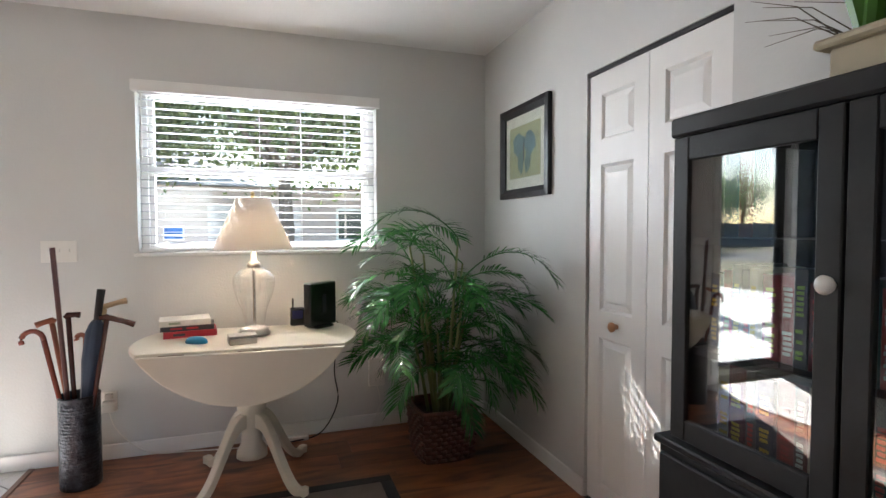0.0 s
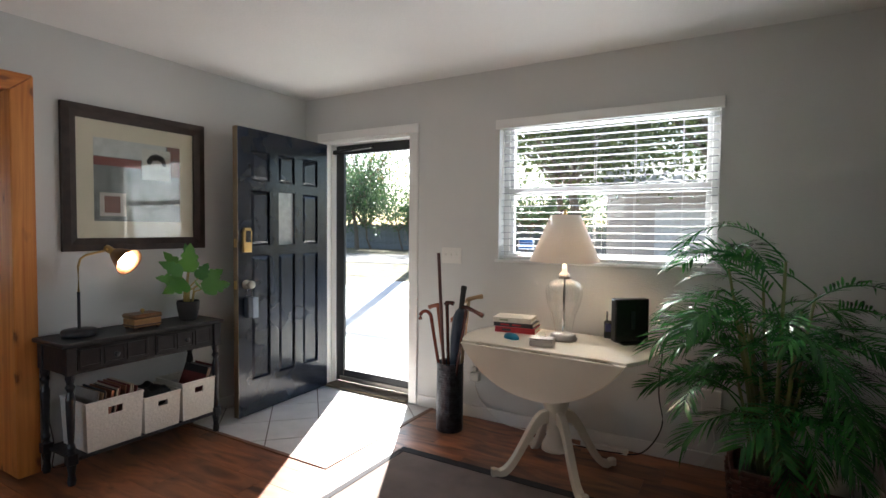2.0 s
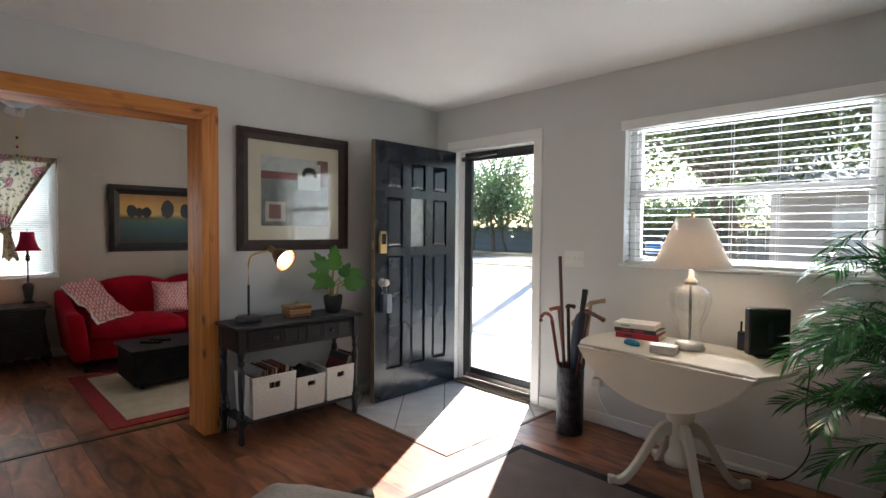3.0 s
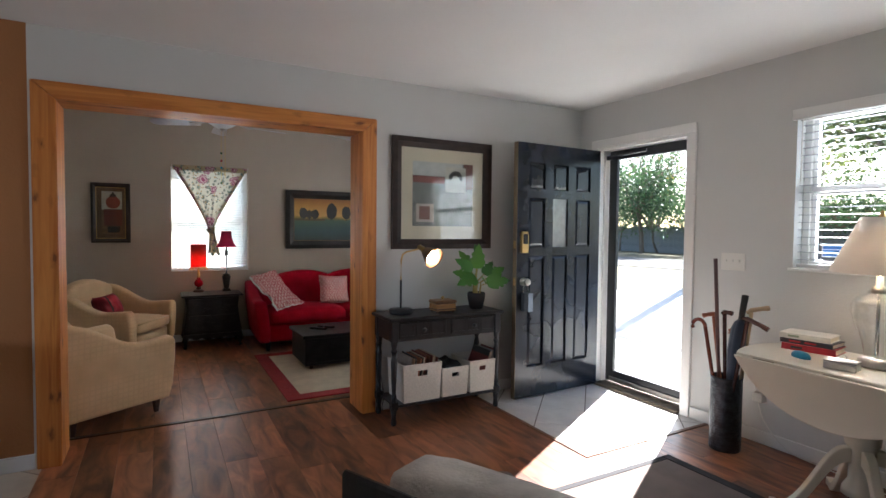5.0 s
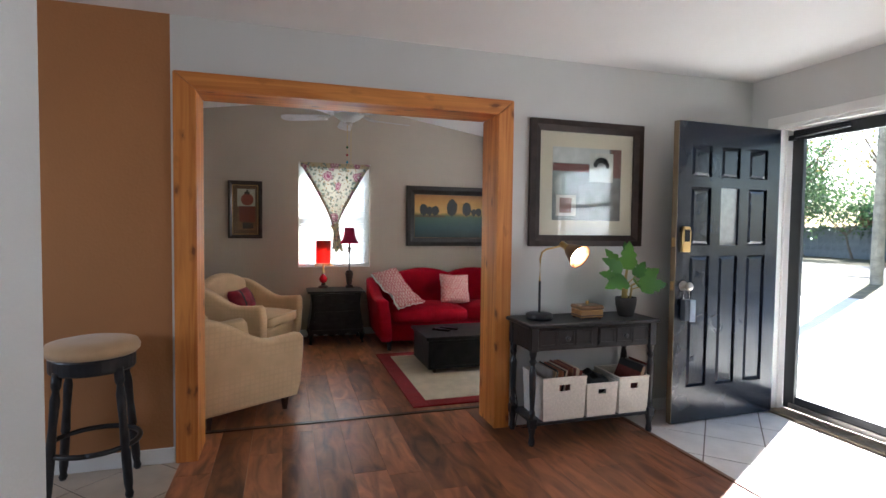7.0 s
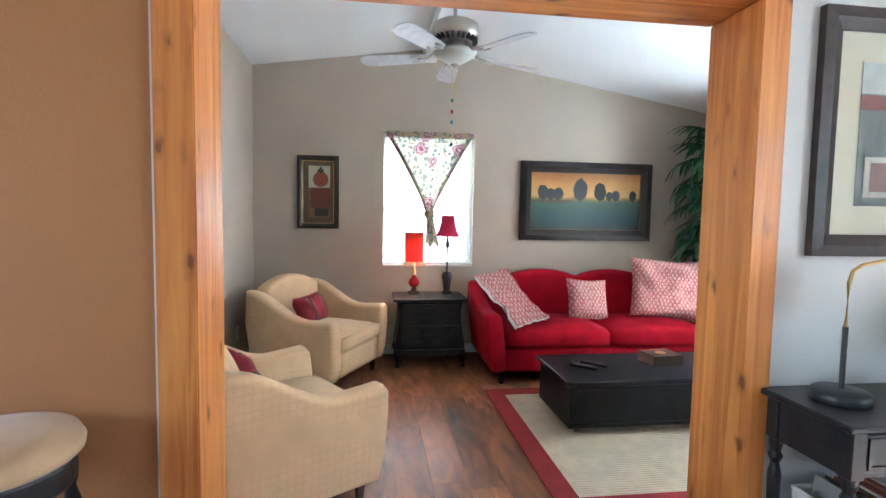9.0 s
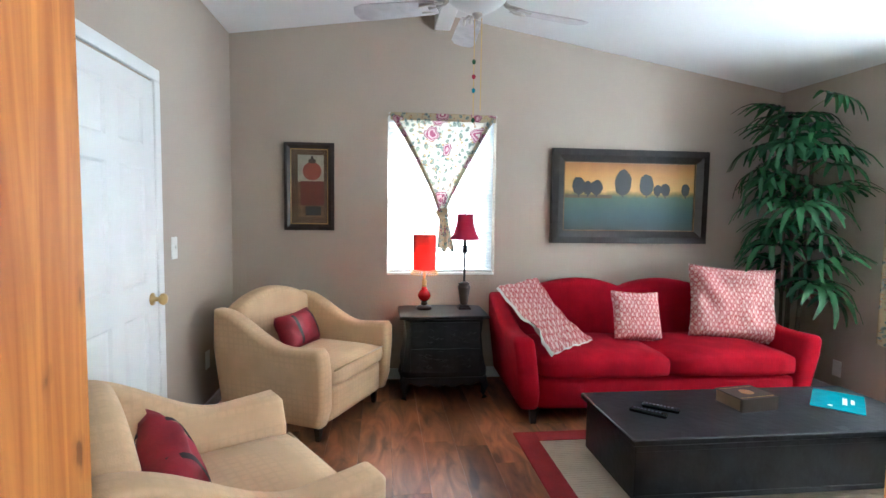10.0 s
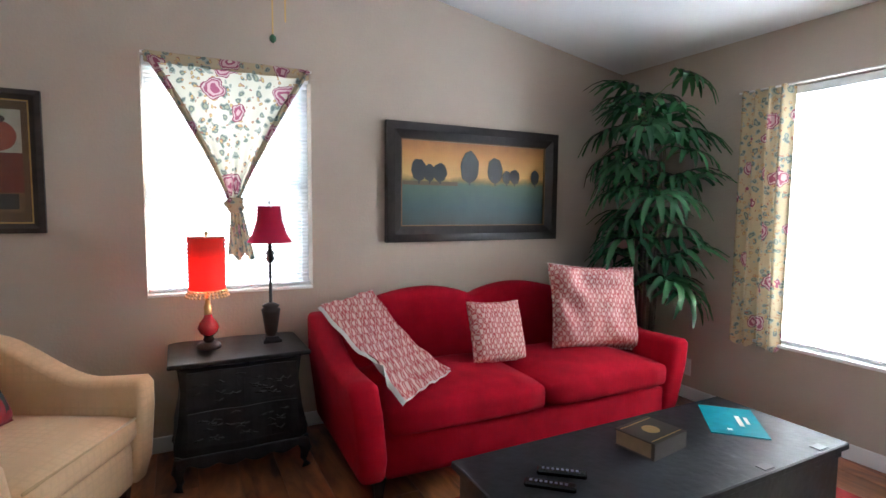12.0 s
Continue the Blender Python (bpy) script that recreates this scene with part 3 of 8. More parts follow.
# ---- fixed trim of the front room ----
def casing():
    top = thing("opening_trim", Matrix(), "knotty honey pine beams framing the wide opening", "door frame", kind="structure")
    # front boards and reveals, mitred at the corners
    def board(name, quad, x0, x1, mat):
        bm = bmesh.new()
        a = [bm.verts.new((x0, y, z)) for y, z in quad]
        b = [bm.verts.new((x1, y, z)) for y, z in quad]
        bm.faces.new(a)
        bm.faces.new(b[::-1])
        for i in range(4):
            k = (i + 1) % 4
            bm.faces.new((a[k], a[i], b[i], b[k]))
        bmesh.ops.recalc_face_normals(bm, faces=bm.faces)
        bmesh.ops.bevel(bm, geom=bm.edges[:], offset=0.004, segments=2, affect="EDGES")
        part(name, bm, mat, top)
    x0, x1 = -2.466, -2.192
    board("left_post", [(-0.475, 0), (-0.362, 0), (-0.362, 2.035), (-0.475, 2.13)], x0, x1, PINE)
    board("right_post", [(1.402, 0), (1.508, 0), (1.508, 2.13), (1.402, 2.035)], x0, x1, PINE)
    board("header", [(-0.474, 2.131), (-0.361, 2.037), (1.401, 2.037), (1.507, 2.131)], x0, x1, PINE_BEAM)
    return top


casing()


def baseboard(name, segs):
    bm = bmesh.new()
    for x0, x1, y0, y1 in segs:
        add_box(bm, x0, x1, y0, y1, 0, 0.085, 0.004)
    return structure(name, bm, WHITE, "white painted baseboard along the wall", "baseboard")


baseboard("baseboard_north", [(-1.05, XE - 0.013, YN - 0.013, YN)])
baseboard("baseboard_east", [(XE - 0.013, XE, 2.31, YN - 0.014), (XE - 0.013, XE, YS, 1.51)])
baseboard("baseboard_west", [(XW, XW + 0.013, 1.51, YN - 0.014)])
baseboard("baseboard_kitchen", [(XW, XW + 0.013, -4.0, -0.48)])
baseboard("baseboard_living", [(LXW, LXW + 0.013, LYS, YN), (LXW + 0.014, LXE, YN - 0.013, YN), (LXW + 0.014, -4.22, LYS, LYS + 0.013)])


def front_doorway():
    fr = thing("door_frame", Matrix(), "white painted casing and jamb of the front door", "door frame", kind="structure")
    c = 0.068
    part("casing_right", boxes((DOOR_X1 - 0.005, DOOR_X1 + c, YN - 0.018, YN, 0, DOOR_Z), bevel=0.004), WHITE, fr)
    part("casing_left", boxes((DOOR_X0 - c, DOOR_X0 + 0.005, YN - 0.018, YN, 0, DOOR_Z), bevel=0.004), WHITE, fr)
    part("casing_head", boxes((DOOR_X0 - c, DOOR_X1 + c, YN - 0.018, YN, DOOR_Z + 0.001, DOOR_Z + c), bevel=0.004), WHITE, fr)
    part("jamb_left", boxes((DOOR_X0, DOOR_X0 + 0.02, YN + 0.001, YN + 0.16, 0, DOOR_Z)), WHITE, fr)
    part("jamb_right", boxes((DOOR_X1 - 0.02, DOOR_X1, YN + 0.001, YN + 0.16, 0, DOOR_Z)), WHITE, fr)
    part("jamb_head", boxes((DOOR_X0 + 0.021, DOOR_X1 - 0.021, YN + 0.001, YN + 0.16, DOOR_Z - 0.02, DOOR_Z)), WHITE, fr)
    part("stop_left", boxes((DOOR_X0 + 0.02, DOOR_X0 + 0.034, YN + 0.05, YN + 0.09, 0.02, DOOR_Z - 0.02)), WHITE, fr)
    part("threshold", boxes((DOOR_X0 + 0.02, DOOR_X1 - 0.02, YN - 0.03, YN + 0.17, 0.0, 0.022), bevel=0.006), plain("bronze_threshold", (0.16, 0.13, 0.09), 0.4, 0.6), fr, "worn bronze threshold")
    st = thing("storm_door", pose(0, 0, 0), "closed black storm door with one full glass pane", "door", kind="structure")
    x0, x1, y0, y1, z1 = DOOR_X0 + 0.036, DOOR_X1 - 0.022, YN + 0.10, YN + 0.135, DOOR_Z - 0.024
    part("left_stile", boxes((x0, x0 + 0.085, y0, y1, 0.03, z1), bevel=0.004), BLACK_FRAME, st)
    part("right_stile", boxes((x1 - 0.04, x1, y0, y1, 0.03, z1), bevel=0.004), BLACK_FRAME, st)
    part("top_rail", boxes((x0 + 0.086, x1 - 0.041, y0, y1, z1 - 0.075, z1), bevel=0.004), BLACK_FRAME, st)
    part("bottom_rail", boxes((x0 + 0.086, x1 - 0.041, y0, y1, 0.03, 0.13), bevel=0.004), BLACK_FRAME, st)
    part("sweep", boxes((x0 + 0.05, x1 - 0.05, y0 - 0.012, y0 - 0.001, 0.035, 0.075), bevel=0.003), NICKEL, st, "metal door sweep")
    pane = part("pane", boxes((x0 + 0.08, x1 - 0.036, y0 + 0.012, y0 + 0.017, 0.125, z1 - 0.07)), PANE, st, "clear glass pane")
    pane.visible_shadow = False
    bm = tube(bmesh.new(), [(x0 + 0.03, y0 - 0.03, z1 - 0.055), (x0 + 0.42, y0 - 0.03, z1 - 0.035)], 0.012)
    part("closer", bm, BLACK_FRAME, st, "black door closer tube")
    part("closer_bracket", boxes((x0 + 0.0, x0 + 0.05, y0 - 0.045, y0 - 0.001, z1 - 0.075, z1 - 0.04), bevel=0.004), BLACK_FRAME, st)


front_doorway()


def front_door():
    hinge, free = Vector((-1.978, 3.47)), Vector((-1.945, 2.565))
    ang = math.degrees(math.atan2(free.y - hinge.y, free.x - hinge.x))
    d = thing("front_door", pose(hinge.x, hinge.y, 0.012, 0, 0, ang), "glossy black nine-panel front door standing open", "door")
    W, Hh, T = 0.905, 2.02, 0.044
    cols = [(0.115, 0.285), (0.37, 0.535), (0.62, 0.79)]     # from the hinge
    rows = [(0.24, 1.13), (1.20, 1.59), (1.66, 1.87)]
    bm = bmesh.new()
    xs = [0] + [v for c in cols for v in c] + [W]
    for i in range(0, len(xs), 2):
        add_box(bm, xs[i], xs[i + 1], -T / 2, T / 2, 0, Hh)
    zs = [0] + [v for r in rows for v in r] + [Hh]
    for c0, c1 in cols:
        for i in range(0, len(zs), 2):
            add_box(bm, c0, c1, -T / 2, T / 2, zs[i], zs[i + 1])
    part("slab", bm, DOOR_BLACK, d)
    part("edge_strip", boxes((W, W + 0.004, -T / 2, T / 2, 0, Hh)), plain("raw_door_edge", (0.2, 0.15, 0.09), 0.6), d, "pale unpainted door edge")
    for ci, (c0, c1) in enumerate(cols):
        for ri, (r0, r1) in enumerate(rows):
            if ci == 1 and ri == 1:
                g = part("glass_lite", boxes((c0, c1, -0.004, 0.004, r0, r1)), plain("dark_lite", (0.3, 0.33, 0.34), 0.05), d, "small clear glass lite")
                continue
            bm = bmesh.new()
            for s in (-1, 1):
                y_out, y_in = s * (T / 2 - 0.004), s * (T / 2 - 0.016)
                mid = [(c0 + 0.028, r0 + 0.028), (c1 - 0.028, r0 + 0.028), (c1 - 0.028, r1 - 0.028), (c0 + 0.028, r1 - 0.028)]
                rim = [(c0, r0), (c1, r0), (c1, r1), (c0, r1)]
                if ri == 2:
                    tilt = (0.0, 0.03)[ci != 1]
                    mid[2] = (mid[2][0], mid[2][1] - (tilt if ci == 0 else 0))
                    mid[3] = (mid[3][0], mid[3][1] - (tilt if ci == 2 else 0))
                a = [bm.verts.new((u, y_in, v)) for u, v in rim]
                b = [bm.verts.new((u, y_out, v)) for u, v in mid]
                bm.faces.new(b if s < 0 else b[::-1])
                for i in range(4):
                    k = (i + 1) % 4
                    bm.faces.new((a[i], a[k], b[k], b[i]) if s < 0 else (a[k], a[i], b[i], b[k]))
            bmesh.ops.recalc_face_normals(bm, faces=bm.faces)
            part("panel", bm, DOOR_BLACK, d)
    side = 1 if (Matrix.Rotation(radians(ang), 3, "Z") @ Vector((0, 1, 0))).x > 0 else -1
    o = side * T / 2
    # keypad deadbolt
    kx = W - 0.065
    bm = bmesh.new()
    prism(bm, [(kx - 0.033, 1.155), (kx + 0.033, 1.155), (kx + 0.036, 1.29), (kx + 0.025, 1.325), (kx - 0.025, 1.325), (kx - 0.036, 1.29)], side * 0.026, Matrix.Translation((0, o, 0)), 0.006)
    kp = part("keypad_lock", bm, BRASS, d, "polished brass keypad deadbolt")
    part("keypad", boxes((kx - 0.022, kx + 0.022, *sorted((o + side * 0.0262, o + side * 0.03)), 1.225, 1.305), bevel=0.001), PLASTIC_BLACK, kp, "black keypad face")
    rot = Matrix.Translation((kx, o, 0.93)) @ Matrix.Rotation(-side * math.pi / 2, 4, "X")
    part("knob", lathe(bmesh.new(), [(0.033, 0), (0.033, 0.008), (0.013, 0.012), (0.012, 0.03), (0.026, 0.04), (0.03, 0.055), (0.024, 0.068), (0.005, 0.072)], 20, rot), NICKEL, d, "satin nickel door knob", True)
    bm = bmesh.new()
    add_box(bm, kx - 0.045, kx + 0.03, *sorted((o + side * 0.012, o + side * 0.052)), 0.70, 0.845, 0.006)
    lb = part("lockbox", bm, plain("lockbox_grey", (0.03, 0.04, 0.055), 0.4), d, "dark key lockbox hanging on the knob")
    part("lockbox_face", boxes((kx - 0.06, kx - 0.012, *sorted((o + side * 0.0525, o + side * 0.056)), 0.695, 0.84), bevel=0.001), plain("lockbox_blue", (0.2, 0.25, 0.32), 0.4), lb, "grey blue face plate")
    part("shackle", tube(bmesh.new(), [(kx - 0.03, o + side * 0.03, 0.84), (kx - 0.025, o + side * 0.03, 0.9), (kx, o + side * 0.03, 0.925), (kx + 0.02, o + side * 0.03, 0.9), (kx + 0.018, o + side * 0.03, 0.84)], 0.004), STEEL, lb)
    for z in (0.93, 1.22):
        part("latch_plate", boxes((W + 0.0042, W + 0.006, -0.013, 0.013, z - 0.03, z + 0.03)), BRASS, d, "brass latch plate")
    for z in (0.25, 1.0, 1.78):
        part("hinge", lathe(bmesh.new(), [(0.007, z - 0.045), (0.007, z + 0.045)], 10, Matrix.Translation((-0.004, 0.0, 0))), BRASS, d)


front_door()


def blind(top, x0, x1, z0, z1, y, pitch_deg, step, width, slat_mat, axis="x", cords=(0.06, 0.35, 0.65, 0.94)):
    """Slats across an opening; axis: the direction in which they run."""
    def box(u0, u1, v0, v1, a, b, bevel=0.0):
        return boxes((u0, u1, v0, v1, a, b) if axis == "x" else (v0, v1, u0, u1, a, b), bevel=bevel)
    part("headrail", box(x0, x1, y - 0.025, y + 0.025, z1 - 0.045, z1, 0.003), WHITE, top)
    part("bottom_rail", box(x0, x1, y - 0.02, y + 0.02, z0, z0 + 0.02, 0.003), WHITE, top)
    bm = bmesh.new()
    a = radians(pitch_deg)
    n = 4
    L = x1 - x0 - 0.01
    lower, upper = [], []
    for k in range(n + 1):
        u = (k / n - 0.5) * width
        crown = 0.0025 * (1 - (2 * k / n - 1) ** 2)
        v, w = u * math.cos(a) - crown * math.sin(a), u * math.sin(a) + crown * math.cos(a)
        for e, lst in ((-L / 2, lower), (L / 2, upper)):
            lst.append([bm.verts.new((e, v, w + t) if axis == "x" else (v, e, w + t)) for t in (0, 0.0022)])
    for k in range(n):
        for t in (0, 1):
            q = (lower[k][t], lower[k + 1][t], upper[k + 1][t], upper[k][t])
            bm.faces.new(q if t else q[::-1])
    for k in (0, n):
        bm.faces.new((lower[k][0], lower[k][1], upper[k][1], upper[k][0]))
    bmesh.ops.recalc_face_normals(bm, faces=bm.faces)
    first = None
    z = z0 + 0.045
    while z < z1 - 0.055:
        place = ((x0 + x1) / 2, y, z) if axis == "x" else (y, (x0 + x1) / 2, z)
        if first is None:
            first = part("slat", bm, slat_mat, top)
            first.location = place
        else:
            o = new("slat", first.data)
            o.parent, o.location = top, place
        z += step
    for f in cords:
        u = x0 + (x1 - x0) * f
        for s in (-0.45, 0.45):
            v = y + s * width * abs(math.cos(a)) + (0.003 if s > 0 else -0.003)
            p = [(u, v, z0 + 0.02), (u, v, z1 - 0.045)] if axis == "x" else [(v, u, z0 + 0.02), (v, u, z1 - 0.045)]
            part("cord", tube(bmesh.new(), p, 0.0011, 4), PLASTIC_WHITE, top)


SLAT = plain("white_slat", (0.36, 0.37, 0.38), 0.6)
SLAT_THIN = translucent("thin_white_slat", (0.9, 0.9, 0.88), 0.6, 0.5)


def sash_window(name, a0, a1, z0, z1, y0, y1, axis, label, mid):
    """A white single-hung window in an opening: outer frame, two sashes and their panes."""
    w = thing(name, Matrix(), label, "window", kind="structure")

    def bar(nm, p, q, lo, hi, f0=y0, f1=y1, mat=WHITE):
        return part(nm, boxes((p, q, f0, f1, lo, hi) if axis == "x" else (f0, f1, p, q, lo, hi), bevel=0.003 if mat is WHITE else 0), mat, w)
    t = 0.04
    bar("frame_left", a0, a0 + t, z0, z1)
    bar("frame_right", a1 - t, a1, z0, z1)
    bar("frame_head", a0 + t + 0.001, a1 - t - 0.001, z1 - t, z1)
    bar("frame_sill", a0 + t + 0.001, a1 - t - 0.001, z0, z0 + t)
    h = (y1 - y0) * 0.5
    bar("meeting_rail", a0 + t + 0.001, a1 - t - 0.001, mid - 0.025, mid + 0.025)
    for lo, hi in ((z0 + t + 0.001, mid - 0.026), (mid + 0.026, z1 - t - 0.001)):
        bar("sash_stile", a0 + t + 0.002, a0 + t + 0.03, lo, hi, y0 + h * 0.4, y1 - h * 0.4)
        bar("sash_stile", a1 - t - 0.03, a1 - t - 0.002, lo, hi, y0 + h * 0.4, y1 - h * 0.4)
        c = (y0 + y1) / 2
        p = bar("pane", a0 + t + 0.03, a1 - t - 0.03, lo, hi, c - 0.002, c + 0.002, PANE)
        p.visible_shadow = False
    return w


sash_window("window_1", WIN[0] + 0.002, WIN[1] - 0.002, WIN[2] + 0.002, WIN[3] - 0.002, YN + 0.085, YN + 0.145, "x", "white single-hung window beside the front door", 1.6)
part("sill_board", boxes((WIN[0] - 0.02, WIN[1] + 0.02, YN - 0.022, YN + 0.084, WIN[2] - 0.018, WIN[2] + 0.001), bevel=0.004), WHITE, bpy.data.objects["window_1"], "narrow white sill")
front_blind = thing("window_blind", Matrix(), "white horizontal blind with open slats at the front window", "blind")
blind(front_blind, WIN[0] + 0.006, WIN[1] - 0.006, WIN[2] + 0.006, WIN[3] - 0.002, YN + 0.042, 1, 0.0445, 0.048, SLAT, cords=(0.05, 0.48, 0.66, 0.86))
part("valance", boxes((WIN[0] - 0.018, WIN[1] + 0.018, YN - 0.03, YN - 0.002, WIN[3] - 0.045, WIN[3] + 0.018), bevel=0.004), WHITE, front_blind, "white blind valance")
part("wand", tube(bmesh.new(), [(WIN[0] + 0.03, YN - 0.004, WIN[3] - 0.05), (WIN[0] + 0.028, YN - 0.002, 1.65)], 0.004, 6), PLASTIC_WHITE, front_blind)
sticker = thing("security_sign", pose(-0.235, YN + 0.105, 1.245), "small blue and white sign behind the window pane", "sign")
part("card", boxes((-0.055, 0.055, -0.001, 0.001, -0.04, 0.04)), plain("sign_white", (0.75, 0.8, 0.85)), sticker)
for zz, hh in ((0.022, 0.014), (-0.006, 0.009), (-0.027, 0.006)):
    part("printed_bar", boxes((-0.048, 0.048, -0.003, -0.0015, zz - hh, zz + hh)), plain("sign_blue", (0.06, 0.2, 0.55)), sticker, "blue printed band")


def wall_plate(name, m, w, h, gangs, label, toggles=True):
    p = thing(name, m, label, name.replace("_", " "))
    part("plate", boxes((-w / 2, w / 2, -0.006, 0, -h / 2, h / 2), bevel=0.002), PLASTIC_WHITE, p)
    for i in range(gangs):
        x = (i - (gangs - 1) / 2) * 0.046
        if toggles:
            part("toggle", boxes((x - 0.005, x + 0.005, -0.016, -0.0062, -0.004, 0.014), bevel=0.001), PLASTIC_WHITE, p)
        else:
            for z in (-0.02, 0.02):
                part("socket", boxes((x - 0.016, x + 0.016, -0.008, -0.0062, z - 0.014, z + 0.014), bevel=0.001), PLASTIC_WHITE, p)
    return p


wall_plate("light_switch", pose(-0.765, YN - 0.0, 1.15), 0.163, 0.115, 3, "white triple light switch plate by the front door")
wall_plate("light_switch", pose(-4.31, LYS, 1.10, 0, 0, 180), 0.072, 0.118, 1, "white single light switch beside the white door")
wall_plate("wall_outlet", pose(-0.55, YN, 0.32), 0.072, 0.115, 1, "white wall outlet with plugs in it below the switch", False)
wall_plate("wall_outlet", pose(-4.72, YN, 0.22), 0.072, 0.115, 1, "white wall outlet in the living room corner", False)
wall_plate("wall_outlet", pose(-4.80, LYS, 0.35, 0, 0, 180), 0.072, 0.115, 1, "white wall outlet behind the corner armchair", False)
plug = thing("power_adapter", pose(-0.55, YN - 0.008, 0.32), "white plugs and adapter in the wall outlet", "plug")
part("adapter", boxes((-0.03, 0.035, -0.05, 0, -0.045, 0.012), bevel=0.005), PLASTIC_WHITE, plug)
part("plug", boxes((-0.018, 0.018, -0.035, 0, 0.02, 0.05), bevel=0.004), PLASTIC_WHITE, plug)


def cable(name, pts, r, mat, label):
    bm = bmesh.new()
    fine = []
    P = [Vector(p) for p in pts]
    for i in range(len(P) - 1):
        p0, p1, p2, p3 = P[max(i - 1, 0)], P[i], P[i + 1], P[min(i + 2, len(P) - 1)]
        for s in range(6):
            t = s / 6
            fine.append(0.5 * ((2 * p1) + (p2 - p0) * t + (2 * p0 - 5 * p1 + 4 * p2 - p3) * t * t + (3 * p1 - p0 - 3 * p2 + p3) * t ** 3))
    fine.append(P[-1])
    return tagged(part(name, tube(bm, fine, r, 6), mat, None, "", True), label, "cable")


cable("power_cable", [(-0.545, YN - 0.055, 0.29), (-0.5, YN - 0.05, 0.16), (-0.36, YN - 0.045, 0.03), (-0.15, YN - 0.05, 0.008), (0.1, YN - 0.09, 0.006), (0.3, YN - 0.12, 0.006)], 0.0035, PLASTIC_WHITE, "white lamp cord running down to the floor")
cable("power_cable", [(0.66, YN - 0.2, 0.73), (0.68, YN - 0.1, 0.66), (0.66, YN - 0.05, 0.4), (0.68, YN - 0.04, 0.2), (0.58, YN - 0.06, 0.03), (0.42, YN - 0.1, 0.008), (0.2, YN - 0.12, 0.008)], 0.004, RUBBER, "black router cord hanging to the floor")
strip = thing("power_strip", pose(0.36, YN - 0.07, 0.0), "white power strip on the floor under the table", "power strip")
part("body", boxes((-0.14, 0.14, -0.022, 0.022, 0, 0.03), bevel=0.004), PLASTIC_WHITE, strip)
wall_box = thing("wall_jack", pose(0.93, YN, 0.36), "white cover box on the wall behind the palm", "wall box")
part("box", boxes((-0.05, 0.05, -0.035, 0, -0.09, 0.09), bevel=0.004), PLASTIC_WHITE, wall_box)
cable("power_cable", [(0.93, YN - 0.02, 0.275), (0.95, YN - 0.02, 0.15), (0.9, YN - 0.02, 0.008)], 0.003, PLASTIC_WHITE, "thin pale cord below the wall box")


def closet_door():
    c = thing("closet_door", Matrix(), "white bifold closet door with raised panels", "door")
    x0, x1 = XE + 0.012, XE + 0.046
    for y0, y1 in ((1.522, 1.906), (1.910, 2.296)):
        px = (y0 + 0.085, y1 - 0.085)
        rows = [(0.10, 0.78), (0.90, 1.55), (1.66, 1.86)]
        bm = bmesh.new()
        add_box(bm, x0, x1, y0, px[0], 0.012, 1.955)
        add_box(bm, x0, x1, px[1], y1, 0.012, 1.955)
        zs = [0.012] + [v for r in rows for v in r] + [1.955]
        for i in range(0, len(zs), 2):
            add_box(bm, x0, x1, px[0], px[1], zs[i], zs[i + 1])
        part("frame", bm, WHITE, c)
        for r0, r1 in rows:
            bm = bmesh.new()
            rim = [(px[0], r0), (px[1], r0), (px[1], r1), (px[0], r1)]
            step = [(px[0] + 0.012, r0 + 0.012), (px[1] - 0.012, r0 + 0.012), (px[1] - 0.012, r1 - 0.012), (px[0] + 0.012, r1 - 0.012)]
            mid = [(px[0] + 0.04, r0 + 0.04), (px[1] - 0.04, r0 + 0.04), (px[1] - 0.04, r1 - 0.04), (px[0] + 0.04, r1 - 0.04)]
            rings = [[bm.verts.new((xx, y, z)) for y, z in q] for xx, q in ((x0 + 0.001, rim), (x0 + 0.011, step), (x0 + 0.003, mid))]
            for p, q in zip(rings, rings[1:]):
                for i in range(4):
                    k = (i + 1) % 4
                    bm.faces.new((p[i], p[k], q[k], q[i]))
            bm.faces.new(rings[-1])
            bmesh.ops.recalc_face_normals(bm, faces=bm.faces)
            part("panel", bm, WHITE, c)
    rot = Matrix.Translation((x0, 2.09, 0.845)) @ Matrix.Rotation(-math.pi / 2, 4, "Y")
    part("knob", lathe(bmesh.new(), [(0.012, 0), (0.01, 0.012), (0.02, 0.02), (0.022, 0.03), (0.012, 0.038)], 18, rot), plain("wood_knob", (0.42, 0.2, 0.09), 0.35), c, "small brown wooden knob", True)
    part("track", boxes((XE + 0.006, XE + 0.05, 1.517, 2.303, 1.958, 1.974)), BLACK_FRAME, c, "dark metal door track")


closet_door()
structure("closet_back", boxes((XE + 0.6, XE + 0.65, 1.3, 2.5, 0, CEIL), (XE + 0.12, XE + 0.6, 1.25, 1.3, 0, CEIL), (XE + 0.12, XE + 0.6, 2.5, 2.55, 0, CEIL)), WALL_GREY, "plain closet interior walls", "wall")


